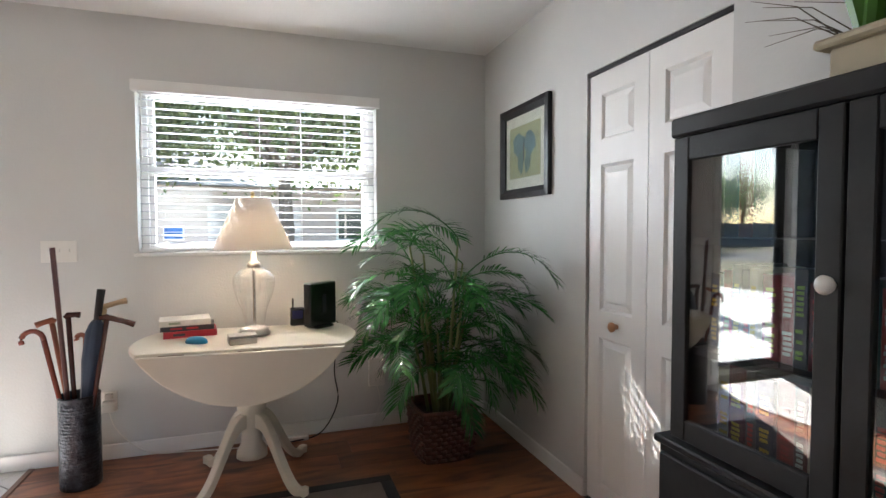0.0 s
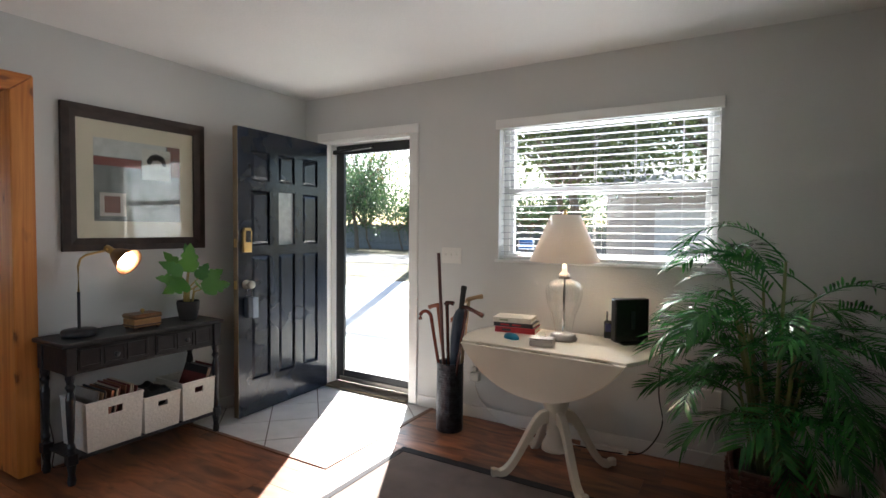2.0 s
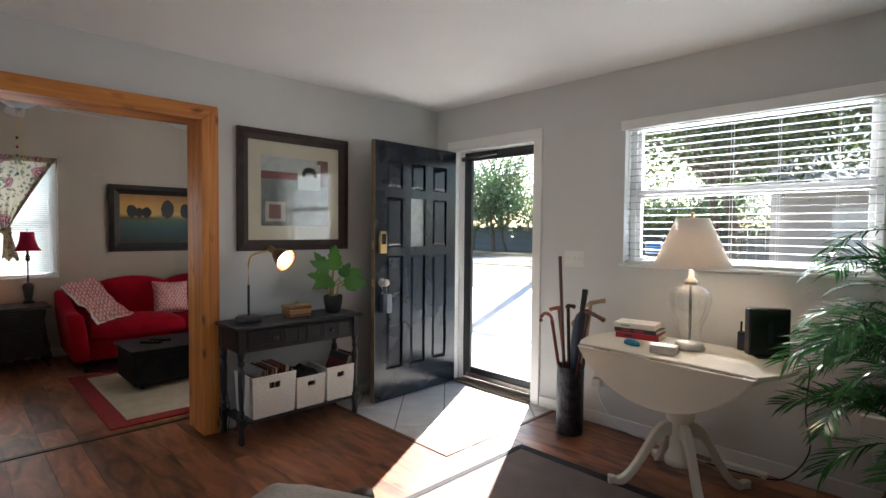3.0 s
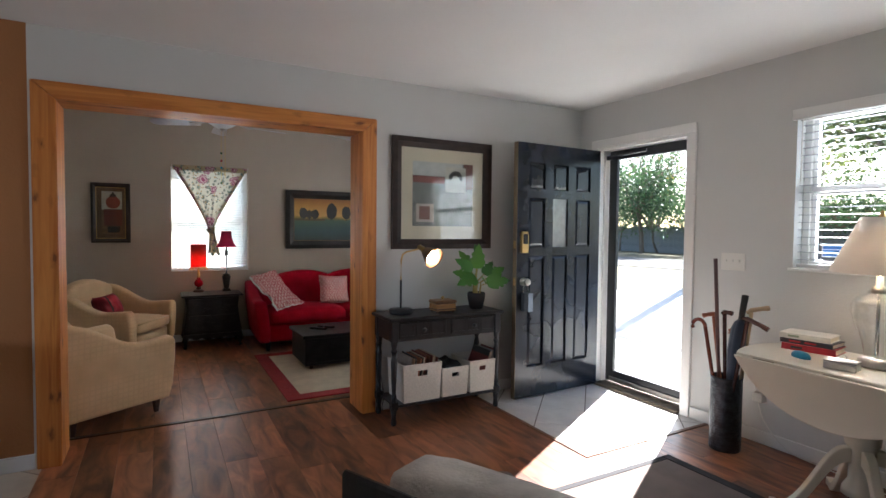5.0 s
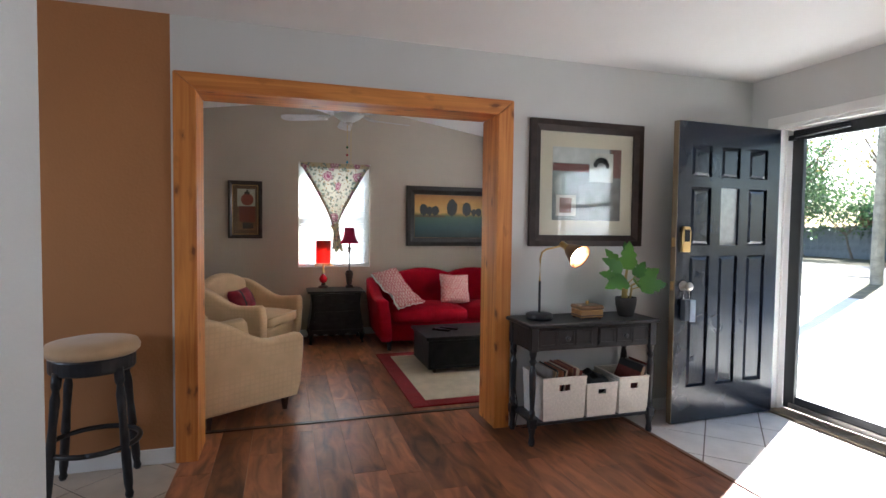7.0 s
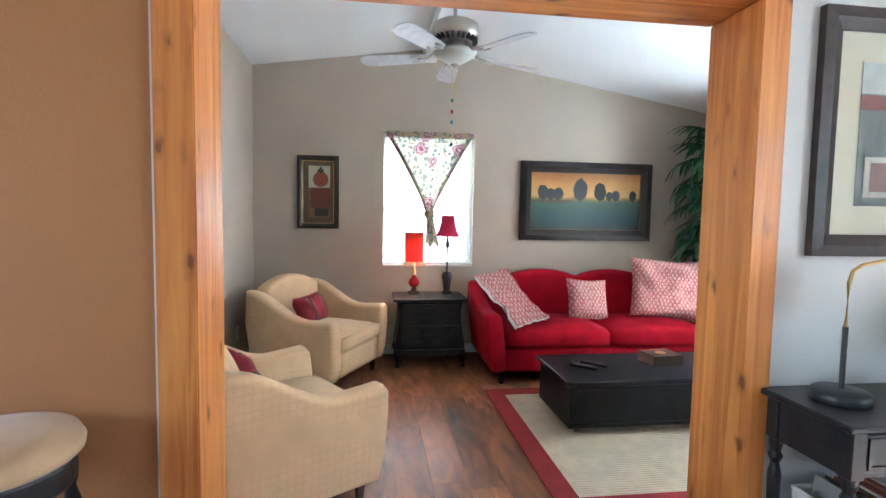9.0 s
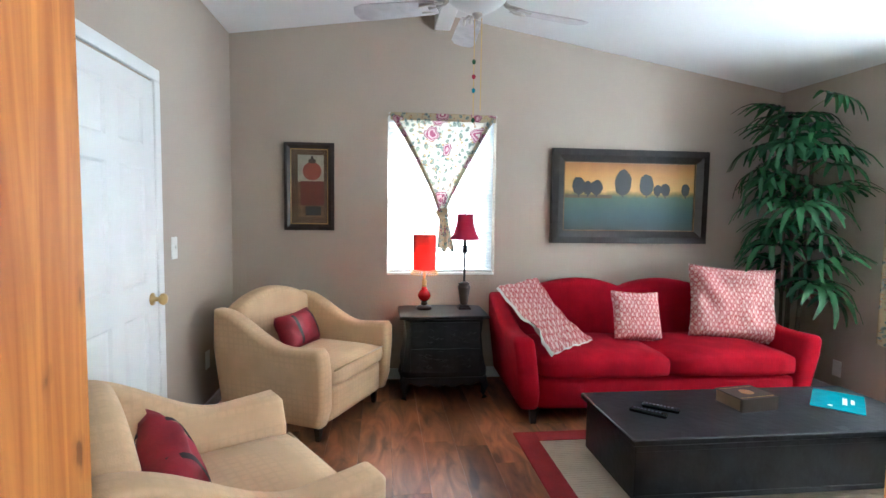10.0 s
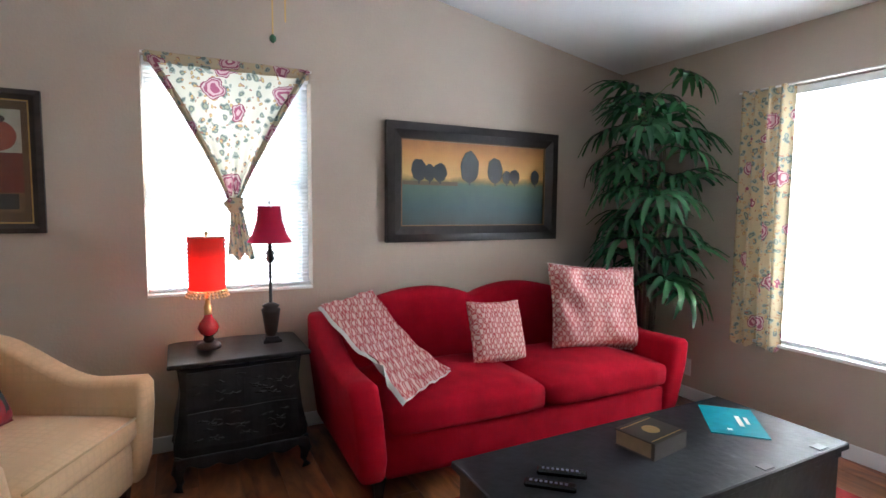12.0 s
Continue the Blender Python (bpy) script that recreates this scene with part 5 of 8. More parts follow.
def drop_leaf_table():
    t = thing("drop_leaf_table", pose(0.195, 2.98, 0, 0, 0, -3.0), "cream painted drop-leaf pedestal table with front leaf down", "table")
    R, dd, top, th = 0.52, 0.275, 0.732, 0.022
    c = math.sqrt(R * R - dd * dd)
    a0 = math.asin(dd / R)
    outline = []
    for i in range(17):
        a = -a0 + 2 * a0 * i / 16
        outline.append((R * math.cos(a), R * math.sin(a)))
    for i in range(17):
        a = math.pi - a0 + 2 * a0 * i / 16
        outline.append((R * math.cos(a), R * math.sin(a)))
    bm = bmesh.new()
    prism(bm, [(x, -y) for x, y in outline], th, Matrix.Translation((0, 0, top)) @ Matrix.Rotation(-math.pi / 2, 4, "X"), 0.005, 2)
    part("tabletop", bm, CREAM, t)
    for s, nm in ((-1, "front_leaf"), (1, "back_leaf")):
        seg = []
        for i in range(25):
            a = math.pi + a0 + (math.pi - 2 * a0) * i / 24
            seg.append((R * math.cos(a), R * math.sin(a) + dd))
        bm = bmesh.new()
        prism(bm, seg, 0.02, Matrix.Translation((0, s * (dd + 0.003) - (0.02 if s < 0 else 0), top - 0.012)), 0.005, 2)
        part(nm, bm, CREAM, t)
        for x in (-0.3, 0.02, 0.3):
            part("leaf_hinge", boxes((x - 0.05, x + 0.05, *sorted((s * (dd - 0.004), s * (dd + 0.006))), top - 0.014, top - 0.010)), plain("hinge_bronze", (0.18, 0.13, 0.07), 0.4, 0.7), t, "dark hinge plate")
    part("apron", boxes((-0.3, 0.3, -0.2, 0.2, top - th - 0.06, top - th), bevel=0.004), CREAM, t)
    part("pedestal", lathe(bmesh.new(), [(0.05, 0.12), (0.075, 0.13), (0.072, 0.16), (0.05, 0.2), (0.047, 0.34), (0.068, 0.37), (0.072, 0.4), (0.07, 0.5), (0.076, 0.52), (0.07, 0.54), (0.072, 0.6), (0.085, 0.64), (0.085, 0.66)], 28), CREAM, t, "", True)
    for k in range(4):
        ang = radians(45 + 90 * k)
        bm = bmesh.new()
        prof = []
        n = 14
        up, low = [], []
        for i in range(n + 1):
            u = i / n
            r = 0.045 + 0.32 * u
            z = 0.335 - 0.02 * u - 0.285 * smoothstep(0.08, 0.86, u) + (0.012 if u > 0.9 else 0)
            hgt = 0.075 - 0.035 * smoothstep(0, 0.6, u)
            up.append((r, z + hgt * 0.35))
            low.append((r - 0.02 * math.sin(u * 3.1), max(0.001, z - hgt * 0.65)))
        prism(bm, up + low[::-1], 0.042, Matrix.Rotation(ang, 4, "Z") @ Matrix.Translation((0, -0.021, 0)), 0.006, 2)
        zmin = min(v.co.z for v in bm.verts)
        for v in bm.verts:
            v.co.z -= zmin
        part("leg", bm, CREAM, t, "", False)


drop_leaf_table()
TOP = 0.7325


def glass_table_lamp():
    p = thing("table_lamp", pose(0.215, 3.03, TOP), "lit table lamp with clear glass urn and white shade", "lamp")
    part("base", lathe(bmesh.new(), [(0.075, 0), (0.078, 0.012), (0.07, 0.02), (0.07, 0.032), (0.04, 0.04)], 28), NICKEL, p, "", True)
    urn = [(0.045, 0.04), (0.05, 0.07), (0.062, 0.13), (0.09, 0.2), (0.102, 0.26), (0.1, 0.29), (0.07, 0.325), (0.04, 0.34), (0.044, 0.352)]
    g = part("glass_urn", lathe(bmesh.new(), urn, 32, cap=False), URN_GLASS, p, "clear swirled glass urn", True)
    part("ribs", lathe(bmesh.new(), [(0.092, 0.298), (0.096, 0.302), (0.092, 0.306), (0.08, 0.314), (0.085, 0.318), (0.08, 0.322)], 32, cap=False), URN_GLASS, p, "", True)
    part("column", tube(bmesh.new(), [(0, 0, 0.04), (0, 0, 0.45)], 0.008), STEEL, p)
    part("collar", lathe(bmesh.new(), [(0.03, 0.34), (0.03, 0.365), (0.015, 0.375), (0.013, 0.42)], 20), NICKEL, p, "", True)
    sh = part("shade", lathe(bmesh.new(), [(0.192, 0.435), (0.08, 0.69), (0.079, 0.69), (0.19, 0.435)], 40, cap=False), SHADE_WHITE, p, "white pleated cone shade", True)
    part("bulb", lathe(bmesh.new(), [(0.012, 0.45), (0.03, 0.5), (0.03, 0.54), (0.008, 0.57)], 14), BULB, p, "glowing bulb", True)
    part("harp", tube(bmesh.new(), [(0.0, 0, 0.43), (0.05, 0, 0.5), (0.05, 0, 0.6), (0, 0, 0.685), (-0.05, 0, 0.6), (-0.05, 0, 0.5), (0, 0, 0.43)], 0.003, 6), BRASS, p)
    part("finial", lathe(bmesh.new(), [(0.006, 0.685), (0.012, 0.695), (0.008, 0.705), (0.011, 0.715), (0.002, 0.724)], 12), BRASS, p, "brass finial", True)


glass_table_lamp()


def book(name, m, w, d, h, cover, label, spine_bars=0, group="", bar_mat=None, category="book"):
    b = thing(name, m, label, category, group)
    part("pages", boxes((-w / 2 + 0.004, w / 2 - 0.005, -d / 2 + 0.003, d / 2 - 0.004, 0.003, h - 0.003)), PAPER, b)
    bm = bmesh.new()
    add_box(bm, -w / 2, w / 2, -d / 2, d / 2, 0, 0.0028)
    add_box(bm, -w / 2, w / 2, -d / 2, d / 2, h - 0.0028, h)
    add_box(bm, -w / 2, w / 2, -d / 2 - 0.0015, -d / 2 + 0.0015, 0.0, h)
    part("cover", bm, cover, b)
    for k in range(spine_bars):
        x = -w * 0.32 + k * w * 0.3
        part("title_bar", boxes((x, x + w * 0.22, -d / 2 - 0.0025, -d / 2 - 0.0016, h * 0.3, h * 0.7)), bar_mat or PAPER, b)
    return b


RED_COVER, WHITE_COVER, DARK_COVER = plain("red_cover", (0.4, 0.02, 0.03)), plain("white_cover", (0.7, 0.68, 0.62)), plain("dark_cover", (0.04, 0.035, 0.04))
book("book", pose(-0.095, 3.13, TOP, 0, 0, 8), 0.24, 0.16, 0.032, RED_COVER, "red and black paperback at the bottom of a stack", 1, "books on the table", DARK_COVER)
book("book", pose(-0.105, 3.135, TOP + 0.0325, 0, 0, 5), 0.24, 0.155, 0.024, DARK_COVER, "black and red book in the middle of a stack", 2, "books on the table", RED_COVER)
book("book", pose(-0.12, 3.14, TOP + 0.057, 0, 0, 9), 0.23, 0.16, 0.028, WHITE_COVER, "white paperback on top of a stack", 1, "books on the table", plain("spine_green", (0.3, 0.35, 0.25)))
mouse = thing("computer_mouse", pose(-0.04, 2.9, TOP, 0, 0, -25), "small blue computer mouse on the table", "mouse")
bm = bmesh.new()
lathe(bm, [(0.0535, 0.0), (0.055, 0.006), (0.05, 0.018), (0.034, 0.028), (0.006, 0.032)], 24)
for v in bm.verts:
    v.co.y *= 0.55
part("shell", bm, plain("blue_plastic", (0.01, 0.2, 0.36), 0.3), mouse, "", True)
sbox = thing("silver_box", pose(0.165, 2.83, TOP, 0, 0, 10), "small brushed silver box with a cut glass lid", "box")
part("body", boxes((-0.062, 0.062, -0.04, 0.04, 0, 0.032), bevel=0.003), NICKEL, sbox)
part("lid", boxes((-0.063, 0.063, -0.041, 0.041, 0.033, 0.042), bevel=0.003), NICKEL, sbox)
part("glass_knob", lathe(bmesh.new(), [(0.008, 0.042), (0.018, 0.05), (0.02, 0.06), (0.008, 0.068)], 10), CLEAR_GLASS, sbox, "cut glass knob")
router = thing("router", pose(0.55, 3.12, TOP, 0, 0, 38), "black upright router with glossy sides", "router")
bm = bmesh.new()
add_box(bm, -0.095, 0.095, -0.028, 0.028, 0.012, 0.245, 0.006)
part("case", bm, PLASTIC_BLACK, router)
part("stand", boxes((-0.06, 0.06, -0.045, 0.045, 0, 0.013), bevel=0.004), PLASTIC_BLACK, router)
part("side_panel", boxes((-0.01, 0.015, -0.032, -0.0285, 0.08, 0.18), bevel=0.001), plain("router_gloss", (0.02, 0.024, 0.03), 0.1), router)
gadget = thing("radio", pose(0.44, 3.21, TOP, 0, 0, 5), "small black radio with a short antenna and dim screen", "radio")
part("case", boxes((-0.045, 0.03, -0.02, 0.02, 0, 0.1), bevel=0.006), PLASTIC_BLACK, gadget)
part("screen", boxes((-0.036, 0.02, -0.0225, -0.0205, 0.04, 0.085)), plain("dim_screen", (0.03, 0.03, 0.1), 0.1), gadget, "dim blue screen")
part("antenna", lathe(bmesh.new(), [(0.005, 0.1), (0.005, 0.15), (0.003, 0.152)], 8, Matrix.Translation((-0.03, 0, 0))), PLASTIC_BLACK, gadget)


def umbrella_stand():
    s = thing("umbrella_stand", pose(-0.61, 3.21, 0), "tall dark embossed metal umbrella stand on the floor", "umbrella stand")
    prof = [(0.087, 0.0), (0.09, 0.006)]
    z = 0.02
    while z < 0.42:
        prof += [(0.088, z), (0.0905, z + 0.006), (0.088, z + 0.012)]
        z += 0.016
    prof += [(0.09, 0.445), (0.092, 0.455), (0.086, 0.455), (0.084, 0.02)]
    m = material("dark_pewter", (0.05, 0.055, 0.065), 0.3, 0.85, vary=0.4, scale=30, bump=0.6, bump_scale=60)
    part("cylinder", lathe(bmesh.new(), prof, 36, cap=False), m, s, "", True)
    part("bottom", lathe(bmesh.new(), [(0.084, 0.004), (0.084, 0.018)], 30), m, s)


umbrella_stand()
CANE_WOODS = [plain("mahogany_cane", (0.17, 0.035, 0.02), 0.25), plain("honey_cane", (0.27, 0.075, 0.03), 0.3), plain("walnut_cane", (0.07, 0.025, 0.02), 0.25), plain("rough_cane", (0.1, 0.035, 0.03), 0.35), plain("pale_cane", (0.4, 0.28, 0.16), 0.4)]


def walking_cane(base, top, mat, label, hook=None, bar=None):
    c = thing("walking_cane", Matrix(), label, "cane", "canes in the stand")
    base, top = Vector(base), Vector(top)
    part("shaft", tube(bmesh.new(), [base, base.lerp(top, 0.5), top], [0.009, 0.011, 0.012], 9), mat, c, "", True)
    if hook:
        dx, r = hook
        pts = [top + Vector((math.copysign(r * (1 - math.cos(a)), dx), 0, r * math.sin(a))) for a in [math.pi * i / 10 * 1.12 for i in range(11)]]
        part("handle", tube(bmesh.new(), pts, 0.012, 9), mat, c, "curved crook handle", True)
    if bar:
        d = Vector(bar)
        part("handle", tube(bmesh.new(), [top - d * 0.25 + Vector((0, 0, 0.004)), top + Vector((0, 0, 0.014)), top + d * 0.6 + Vector((0, 0, 0.008)), top + d], [0.013, 0.015, 0.013, 0.016], 9), mat, c, "carved derby handle", True)


walking_cane((-0.63, 3.2, 0.02), (-0.70, 3.2, 1.18), CANE_WOODS[3], "tall dark knobbly wooden walking stick in the stand")
walking_cane((-0.6, 3.18, 0.02), (-0.735, 3.17, 0.74), CANE_WOODS[0], "mahogany cane with a crook handle in the stand", hook=(-1, 0.045))
walking_cane((-0.61, 3.23, 0.02), (-0.72, 3.23, 0.81), CANE_WOODS[1], "honey coloured cane with short handle in the stand", bar=(-0.06, -0.02, -0.005))
walking_cane((-0.62, 3.23, 0.02), (-0.655, 3.24, 0.83), CANE_WOODS[2], "dark walnut cane with silver collar in the stand", bar=(0.05, 0.0, 0.012))
walking_cane((-0.61, 3.25, 0.02), (-0.59, 3.26, 0.72), CANE_WOODS[1], "brown cane with a small crook in the stand", hook=(-1, 0.02))
walking_cane((-0.6, 3.26, 0.02), (-0.51, 3.28, 0.86), CANE_WOODS[4], "pale wooden cane with a straight handle in the stand", bar=(0.1, 0.0, 0.04))
walking_cane((-0.6, 3.16, 0.02), (-0.475, 3.18, 0.82), CANE_WOODS[2], "dark cane with carved grip handle in the stand", bar=(0.12, 0.0, -0.03))
umb = thing("umbrella", pose(-0.63, 3.19, 0.03, 0, 8.0, 0), "furled navy blue umbrella standing in the stand", "umbrella")
bm = lathe(bmesh.new(), [(0.008, 0.0), (0.018, 0.08), (0.025, 0.42), (0.042, 0.6), (0.04, 0.74), (0.03, 0.78), (0.016, 0.8)], 18)
for v in bm.verts:
    k = 1 + 0.16 * math.sin(math.atan2(v.co.y, v.co.x) * 6 + v.co.z * 5)
    v.co.x *= k
    v.co.y *= k
part("canopy", bm, fabric("navy_nylon", (0.012, 0.028, 0.06), 150, 0.2, 0.6), umb, "", True)
part("grip", tube(bmesh.new(), [(0, 0, 0.79), (0, 0, 0.95)], [0.016, 0.019], 12), RUBBER, umb, "black rubber grip", True)
part("shaft", tube(bmesh.new(), [(0, 0, 0.0), (0, 0, 0.8)], 0.005, 6), STEEL, umb)


def frond_mesh(length, rise, fall, width, leaflets, rnd):
    """A feather palm leaf: a midrib that climbs at one angle and arches over to another, with paired narrow leaflets."""
    bm = bmesh.new()
    pts = [Vector((0, 0, 0))]
    for i in range(14):
        a = radians(rise + (fall - rise) * ((i + 0.5) / 14) ** 1.3)
        pts.append(pts[-1] + Vector((math.cos(a), 0, math.sin(a))) * length / 14)
    tube(bm, pts, [0.0045 * (1 - 0.75 * i / 14) for i in range(15)], 5)
    for k in range(leaflets):
        t = 0.22 + 0.78 * (k + 0.5) / leaflets
        i = min(13, int(t * 14))
        p = pts[i].lerp(pts[i + 1], t * 14 - i)
        d = (pts[i + 1] - pts[i]).normalized()
        up = Vector((-d.z, 0, d.x))
        env = 0.5 + 0.5 * math.sin(math.pi * min(1, 0.1 + 0.85 * (t - 0.22) / 0.78))
        for s in (-1, 1):
            ln = width * env * rnd.uniform(0.85, 1.12)
            f = 0.55 + 0.75 * t
            dirn = (d * f * rnd.uniform(0.9, 1.1) + Vector((0, s, 0)) * rnd.uniform(0.75, 0.95) + up * rnd.uniform(0.1, 0.4)).normalized()
            wv = dirn.cross(up).normalized() * 0.0051 * rnd.uniform(0.85, 1.2)
            sag = Vector((0, 0, -ln * rnd.uniform(0.12, 0.38)))
            q = [p, p + dirn * ln * 0.35 + sag * 0.06, p + dirn * ln * 0.7 + sag * 0.4, p + dirn * ln * 0.97 + sag]
            a = [bm.verts.new(q[0] - wv * 0.3), bm.verts.new(q[1] - wv), bm.verts.new(q[2] - wv * 0.75)]
            b = [bm.verts.new(q[0] + wv * 0.3), bm.verts.new(q[1] + wv), bm.verts.new(q[2] + wv * 0.75)]
            e = bm.verts.new(q[3])
            bm.faces.new((a[0], b[0], b[1], a[1]))
            bm.faces.new((a[1], b[1], b[2], a[2]))
            bm.faces.new((a[2], b[2], e))
    return bm


def palm():
    rnd = random.Random(11)
    p = thing("areca_palm", pose(1.2, 2.98, 0), "tall leafy artificial areca palm in a woven brown basket", "plant")
    bm = bmesh.new()
    w0, w1, h = 0.145, 0.17, 0.29
    outer = []
    for z, w in ((0.0, w0 * 0.95), (0.008, w0), (h - 0.01, w1), (h, w1 * 0.98), (h, w1 * 0.9), (0.23, w1 * 0.88)):
        ring = []
        for i in range(32):
            a = 2 * math.pi * i / 32
            k = 1 / max(abs(math.cos(a)), abs(math.sin(a))) ** 0.75
            ring.append(bm.verts.new((w * k * math.cos(a), w * k * math.sin(a), z)))
        outer.append(ring)
    for a, b in zip(outer, outer[1:]):
        for i in range(32):
            k = (i + 1) % 32
            bm.faces.new((a[i], a[k], b[k], b[i]))
    bm.faces.new(outer[0][::-1])
    part("basket", bm, WICKER, p, "square woven brown basket")
    bm = bmesh.new()
    # woven strands round the basket
    for row in range(11):
        z = 0.022 + row * 0.024
        w = w0 + (w1 - w0) * z / h + 0.004
        for i in range(40):
            if (i + row) % 2:
                continue
            pts = []
            for q in range(4):
                a = 2 * math.pi * (i + q / 3 * 1.1) / 40
                k = 1 / max(abs(math.cos(a)), abs(math.sin(a))) ** 0.75
                r = (w + 0.006 * math.sin(math.pi * q / 3)) * k
                pts.append((r * math.cos(a), r * math.sin(a), z))
            tube(bm, pts, 0.009, 5)
    tagged(part("strand", bm, WICKER, p), kind="stuff")
    bm = boxes((-0.13, 0.13, -0.13, 0.13, 0.2, 0.235))
    part("soil", bm, SOIL, p)
    kinds = [frond_mesh(L, r, fl, w, n, rnd) for L, r, fl, w, n in ((0.56, 62, -40, 0.155, 25), (0.6, 52, -60, 0.16, 27), (0.5, 44, -45, 0.15, 23), (0.58, 34, -68, 0.155, 26))]
    meshes = []
    for i, bm in enumerate(kinds):
        me = bpy.data.meshes.new("frond")
        bm.to_mesh(me)
        bm.free()
        me.materials.append(FROND)
        meshes.append(me)
    stems = []
    for k in range(15):
        a = k * 2.4
        r = 0.02 + 0.05 * rnd.random()
        b = Vector((r * math.cos(a), r * math.sin(a), 0.22))
        hgt = 0.5 + 0.72 * ((k * 7) % 15) / 14
        top = b + Vector((0.13 * math.cos(a) * hgt, 0.13 * math.sin(a) * hgt, hgt - 0.22))
        part("stem", tube(bmesh.new(), [b, b.lerp(top, 0.5) + Vector((0, 0, 0.03)), top], [0.011, 0.009, 0.006], 7), STEM, p, "", True)
        stems.append((b, top))
    count = 0
    for b, top in stems:
        for j in range(5):
            at = b.lerp(top, 0.5 + 0.125 * j)
            # leaves turn away from the two walls
            for _ in range(40):
                yaw = rnd.uniform(0, 360)
                q = at + Vector((math.cos(radians(yaw)), math.sin(radians(yaw)), 0)) * 0.4
                if q.x < 0.43 and q.y < 0.42 and q.x > -0.52:
                    break
            low = at.z < 0.66
            pitch = rnd.uniform(-14, 16) if low else rnd.uniform(-16, 14)
            o = new("frond", meshes[rnd.choice((1, 3, 2))] if low else rnd.choice(meshes))
            o.parent = p
            o.matrix_basis = Matrix.Translation(at) @ Matrix.Rotation(radians(yaw), 4, "Z") @ Matrix.Rotation(radians(pitch), 4, "Y") @ Matrix.Rotation(radians(rnd.uniform(-30, 30)), 4, "X") @ Matrix.Scale(rnd.uniform(0.8, 1.05), 4)
            count += 1


palm()


def bookcase():
    b = thing("bookcase", pose(1.322, 0.915, 0, 0, 0, -90), "charcoal hutch bookcase with two glass doors and drawers", "cabinet")
    # local x towards -y of the room, local -y towards the room
    W, D, H, Z = 0.86, 0.35, 1.555, 0.71
    m = CASE_WOOD
    base = part("lower_cabinet", boxes((-W / 2 - 0.025, W / 2 + 0.025, -0.03, D, 0.06, Z - 0.022), bevel=0.003), m, b)
    part("plinth", boxes((-W / 2, W / 2, -0.01, D, 0, 0.06)), m, b)
    part("ledge", boxes((-W / 2 - 0.035, W / 2 + 0.035, -0.045, D, Z - 0.021, Z), bevel=0.005), m, b)
    for i, (z0, z1) in enumerate(((0.49, 0.67), (0.29, 0.475), (0.085, 0.275))):
        for s in (-1, 1):
            x0, x1 = sorted((s * 0.008, s * (W / 2 + 0.01)))
            dr = part("drawer", boxes((x0, x1, -0.046, -0.031, z0, z1), bevel=0.004), m, b)
            part("knob", lathe(bmesh.new(), [(0.006, 0), (0.006, 0.012), (0.016, 0.018), (0.017, 0.028), (0.009, 0.032)], 14, Matrix.Translation(((x0 + x1) / 2, -0.046, (z0 + z1) / 2)) @ Matrix.Rotation(math.pi / 2, 4, "X")), PLASTIC_WHITE, dr, "white round knob", True)
    for s in (-1, 1):
        x0, x1 = sorted((s * W / 2, s * (W / 2 - 0.02)))
        part("side", boxes((x0, x1, 0.0, D, Z, H - 0.05)), m, b)
    part("back", boxes((-W / 2 + 0.02, W / 2 - 0.02, D - 0.012, D, Z, H - 0.05)), m, b)
    part("top", boxes((-W / 2 - 0.015, W / 2 + 0.015, -0.02, D, H - 0.05, H), bevel=0.006), m, b)
    for z in (0.935, 1.225):
        part("shelf", boxes((-W / 2 + 0.021, W / 2 - 0.021, 0.03, D - 0.013, z, z + 0.018)), m, b)
    for s in (-1, 1):
        x0, x1 = sorted((s * 0.003, s * (W / 2 - 0.001)))
        bm = bmesh.new()
        st = 0.05
        add_box(bm, x0, x0 + st, -0.021, -0.001, Z + 0.004, H - 0.054, 0.003)
        add_box(bm, x1 - st, x1, -0.021, -0.001, Z + 0.004, H - 0.054, 0.003)
        add_box(bm, x0 + st, x1 - st, -0.021, -0.001, Z + 0.004, Z + 0.06, 0.003)
        add_box(bm, x0 + st, x1 - st, -0.021, -0.001, H - 0.115, H - 0.054, 0.003)
        dr = part("glass_door", bm, m, b)
        part("glass", boxes((x0 + st - 0.004, x1 - st + 0.004, -0.013, -0.009, Z + 0.056, H - 0.111)), glass("cabinet_glass", (0.85, 0.87, 0.86), mirror=0.14), dr, "clear reflecting pane")
        kx = x0 + 0.025 if s > 0 else x1 - 0.012
        if s < 0:
            part("knob", lathe(bmesh.new(), [(0.006, 0), (0.006, 0.012), (0.017, 0.018), (0.019, 0.026), (0.012, 0.034)], 16, Matrix.Translation((kx, -0.021, 1.16)) @ Matrix.Rotation(math.pi / 2, 4, "X")), PLASTIC_WHITE, dr, "white round knob", True)
    return b


bookcase()
SPINES = [plain("spine_" + n, c, 0.35) for n, c in (("black", (0.012, 0.012, 0.014)), ("red", (0.35, 0.015, 0.02)), ("teal", (0.02, 0.13, 0.14)), ("navy", (0.015, 0.025, 0.07)), ("cream", (0.6, 0.55, 0.42)), ("grey", (0.1, 0.1, 0.1)), ("maroon", (0.13, 0.012, 0.02)))]
TITLES = [plain("title_" + n, c, 0.4) for n, c in (("white", (0.75, 0.74, 0.7)), ("yellow", (0.7, 0.5, 0.05)), ("red", (0.6, 0.03, 0.03)), ("green", (0.3, 0.5, 0.1)))]


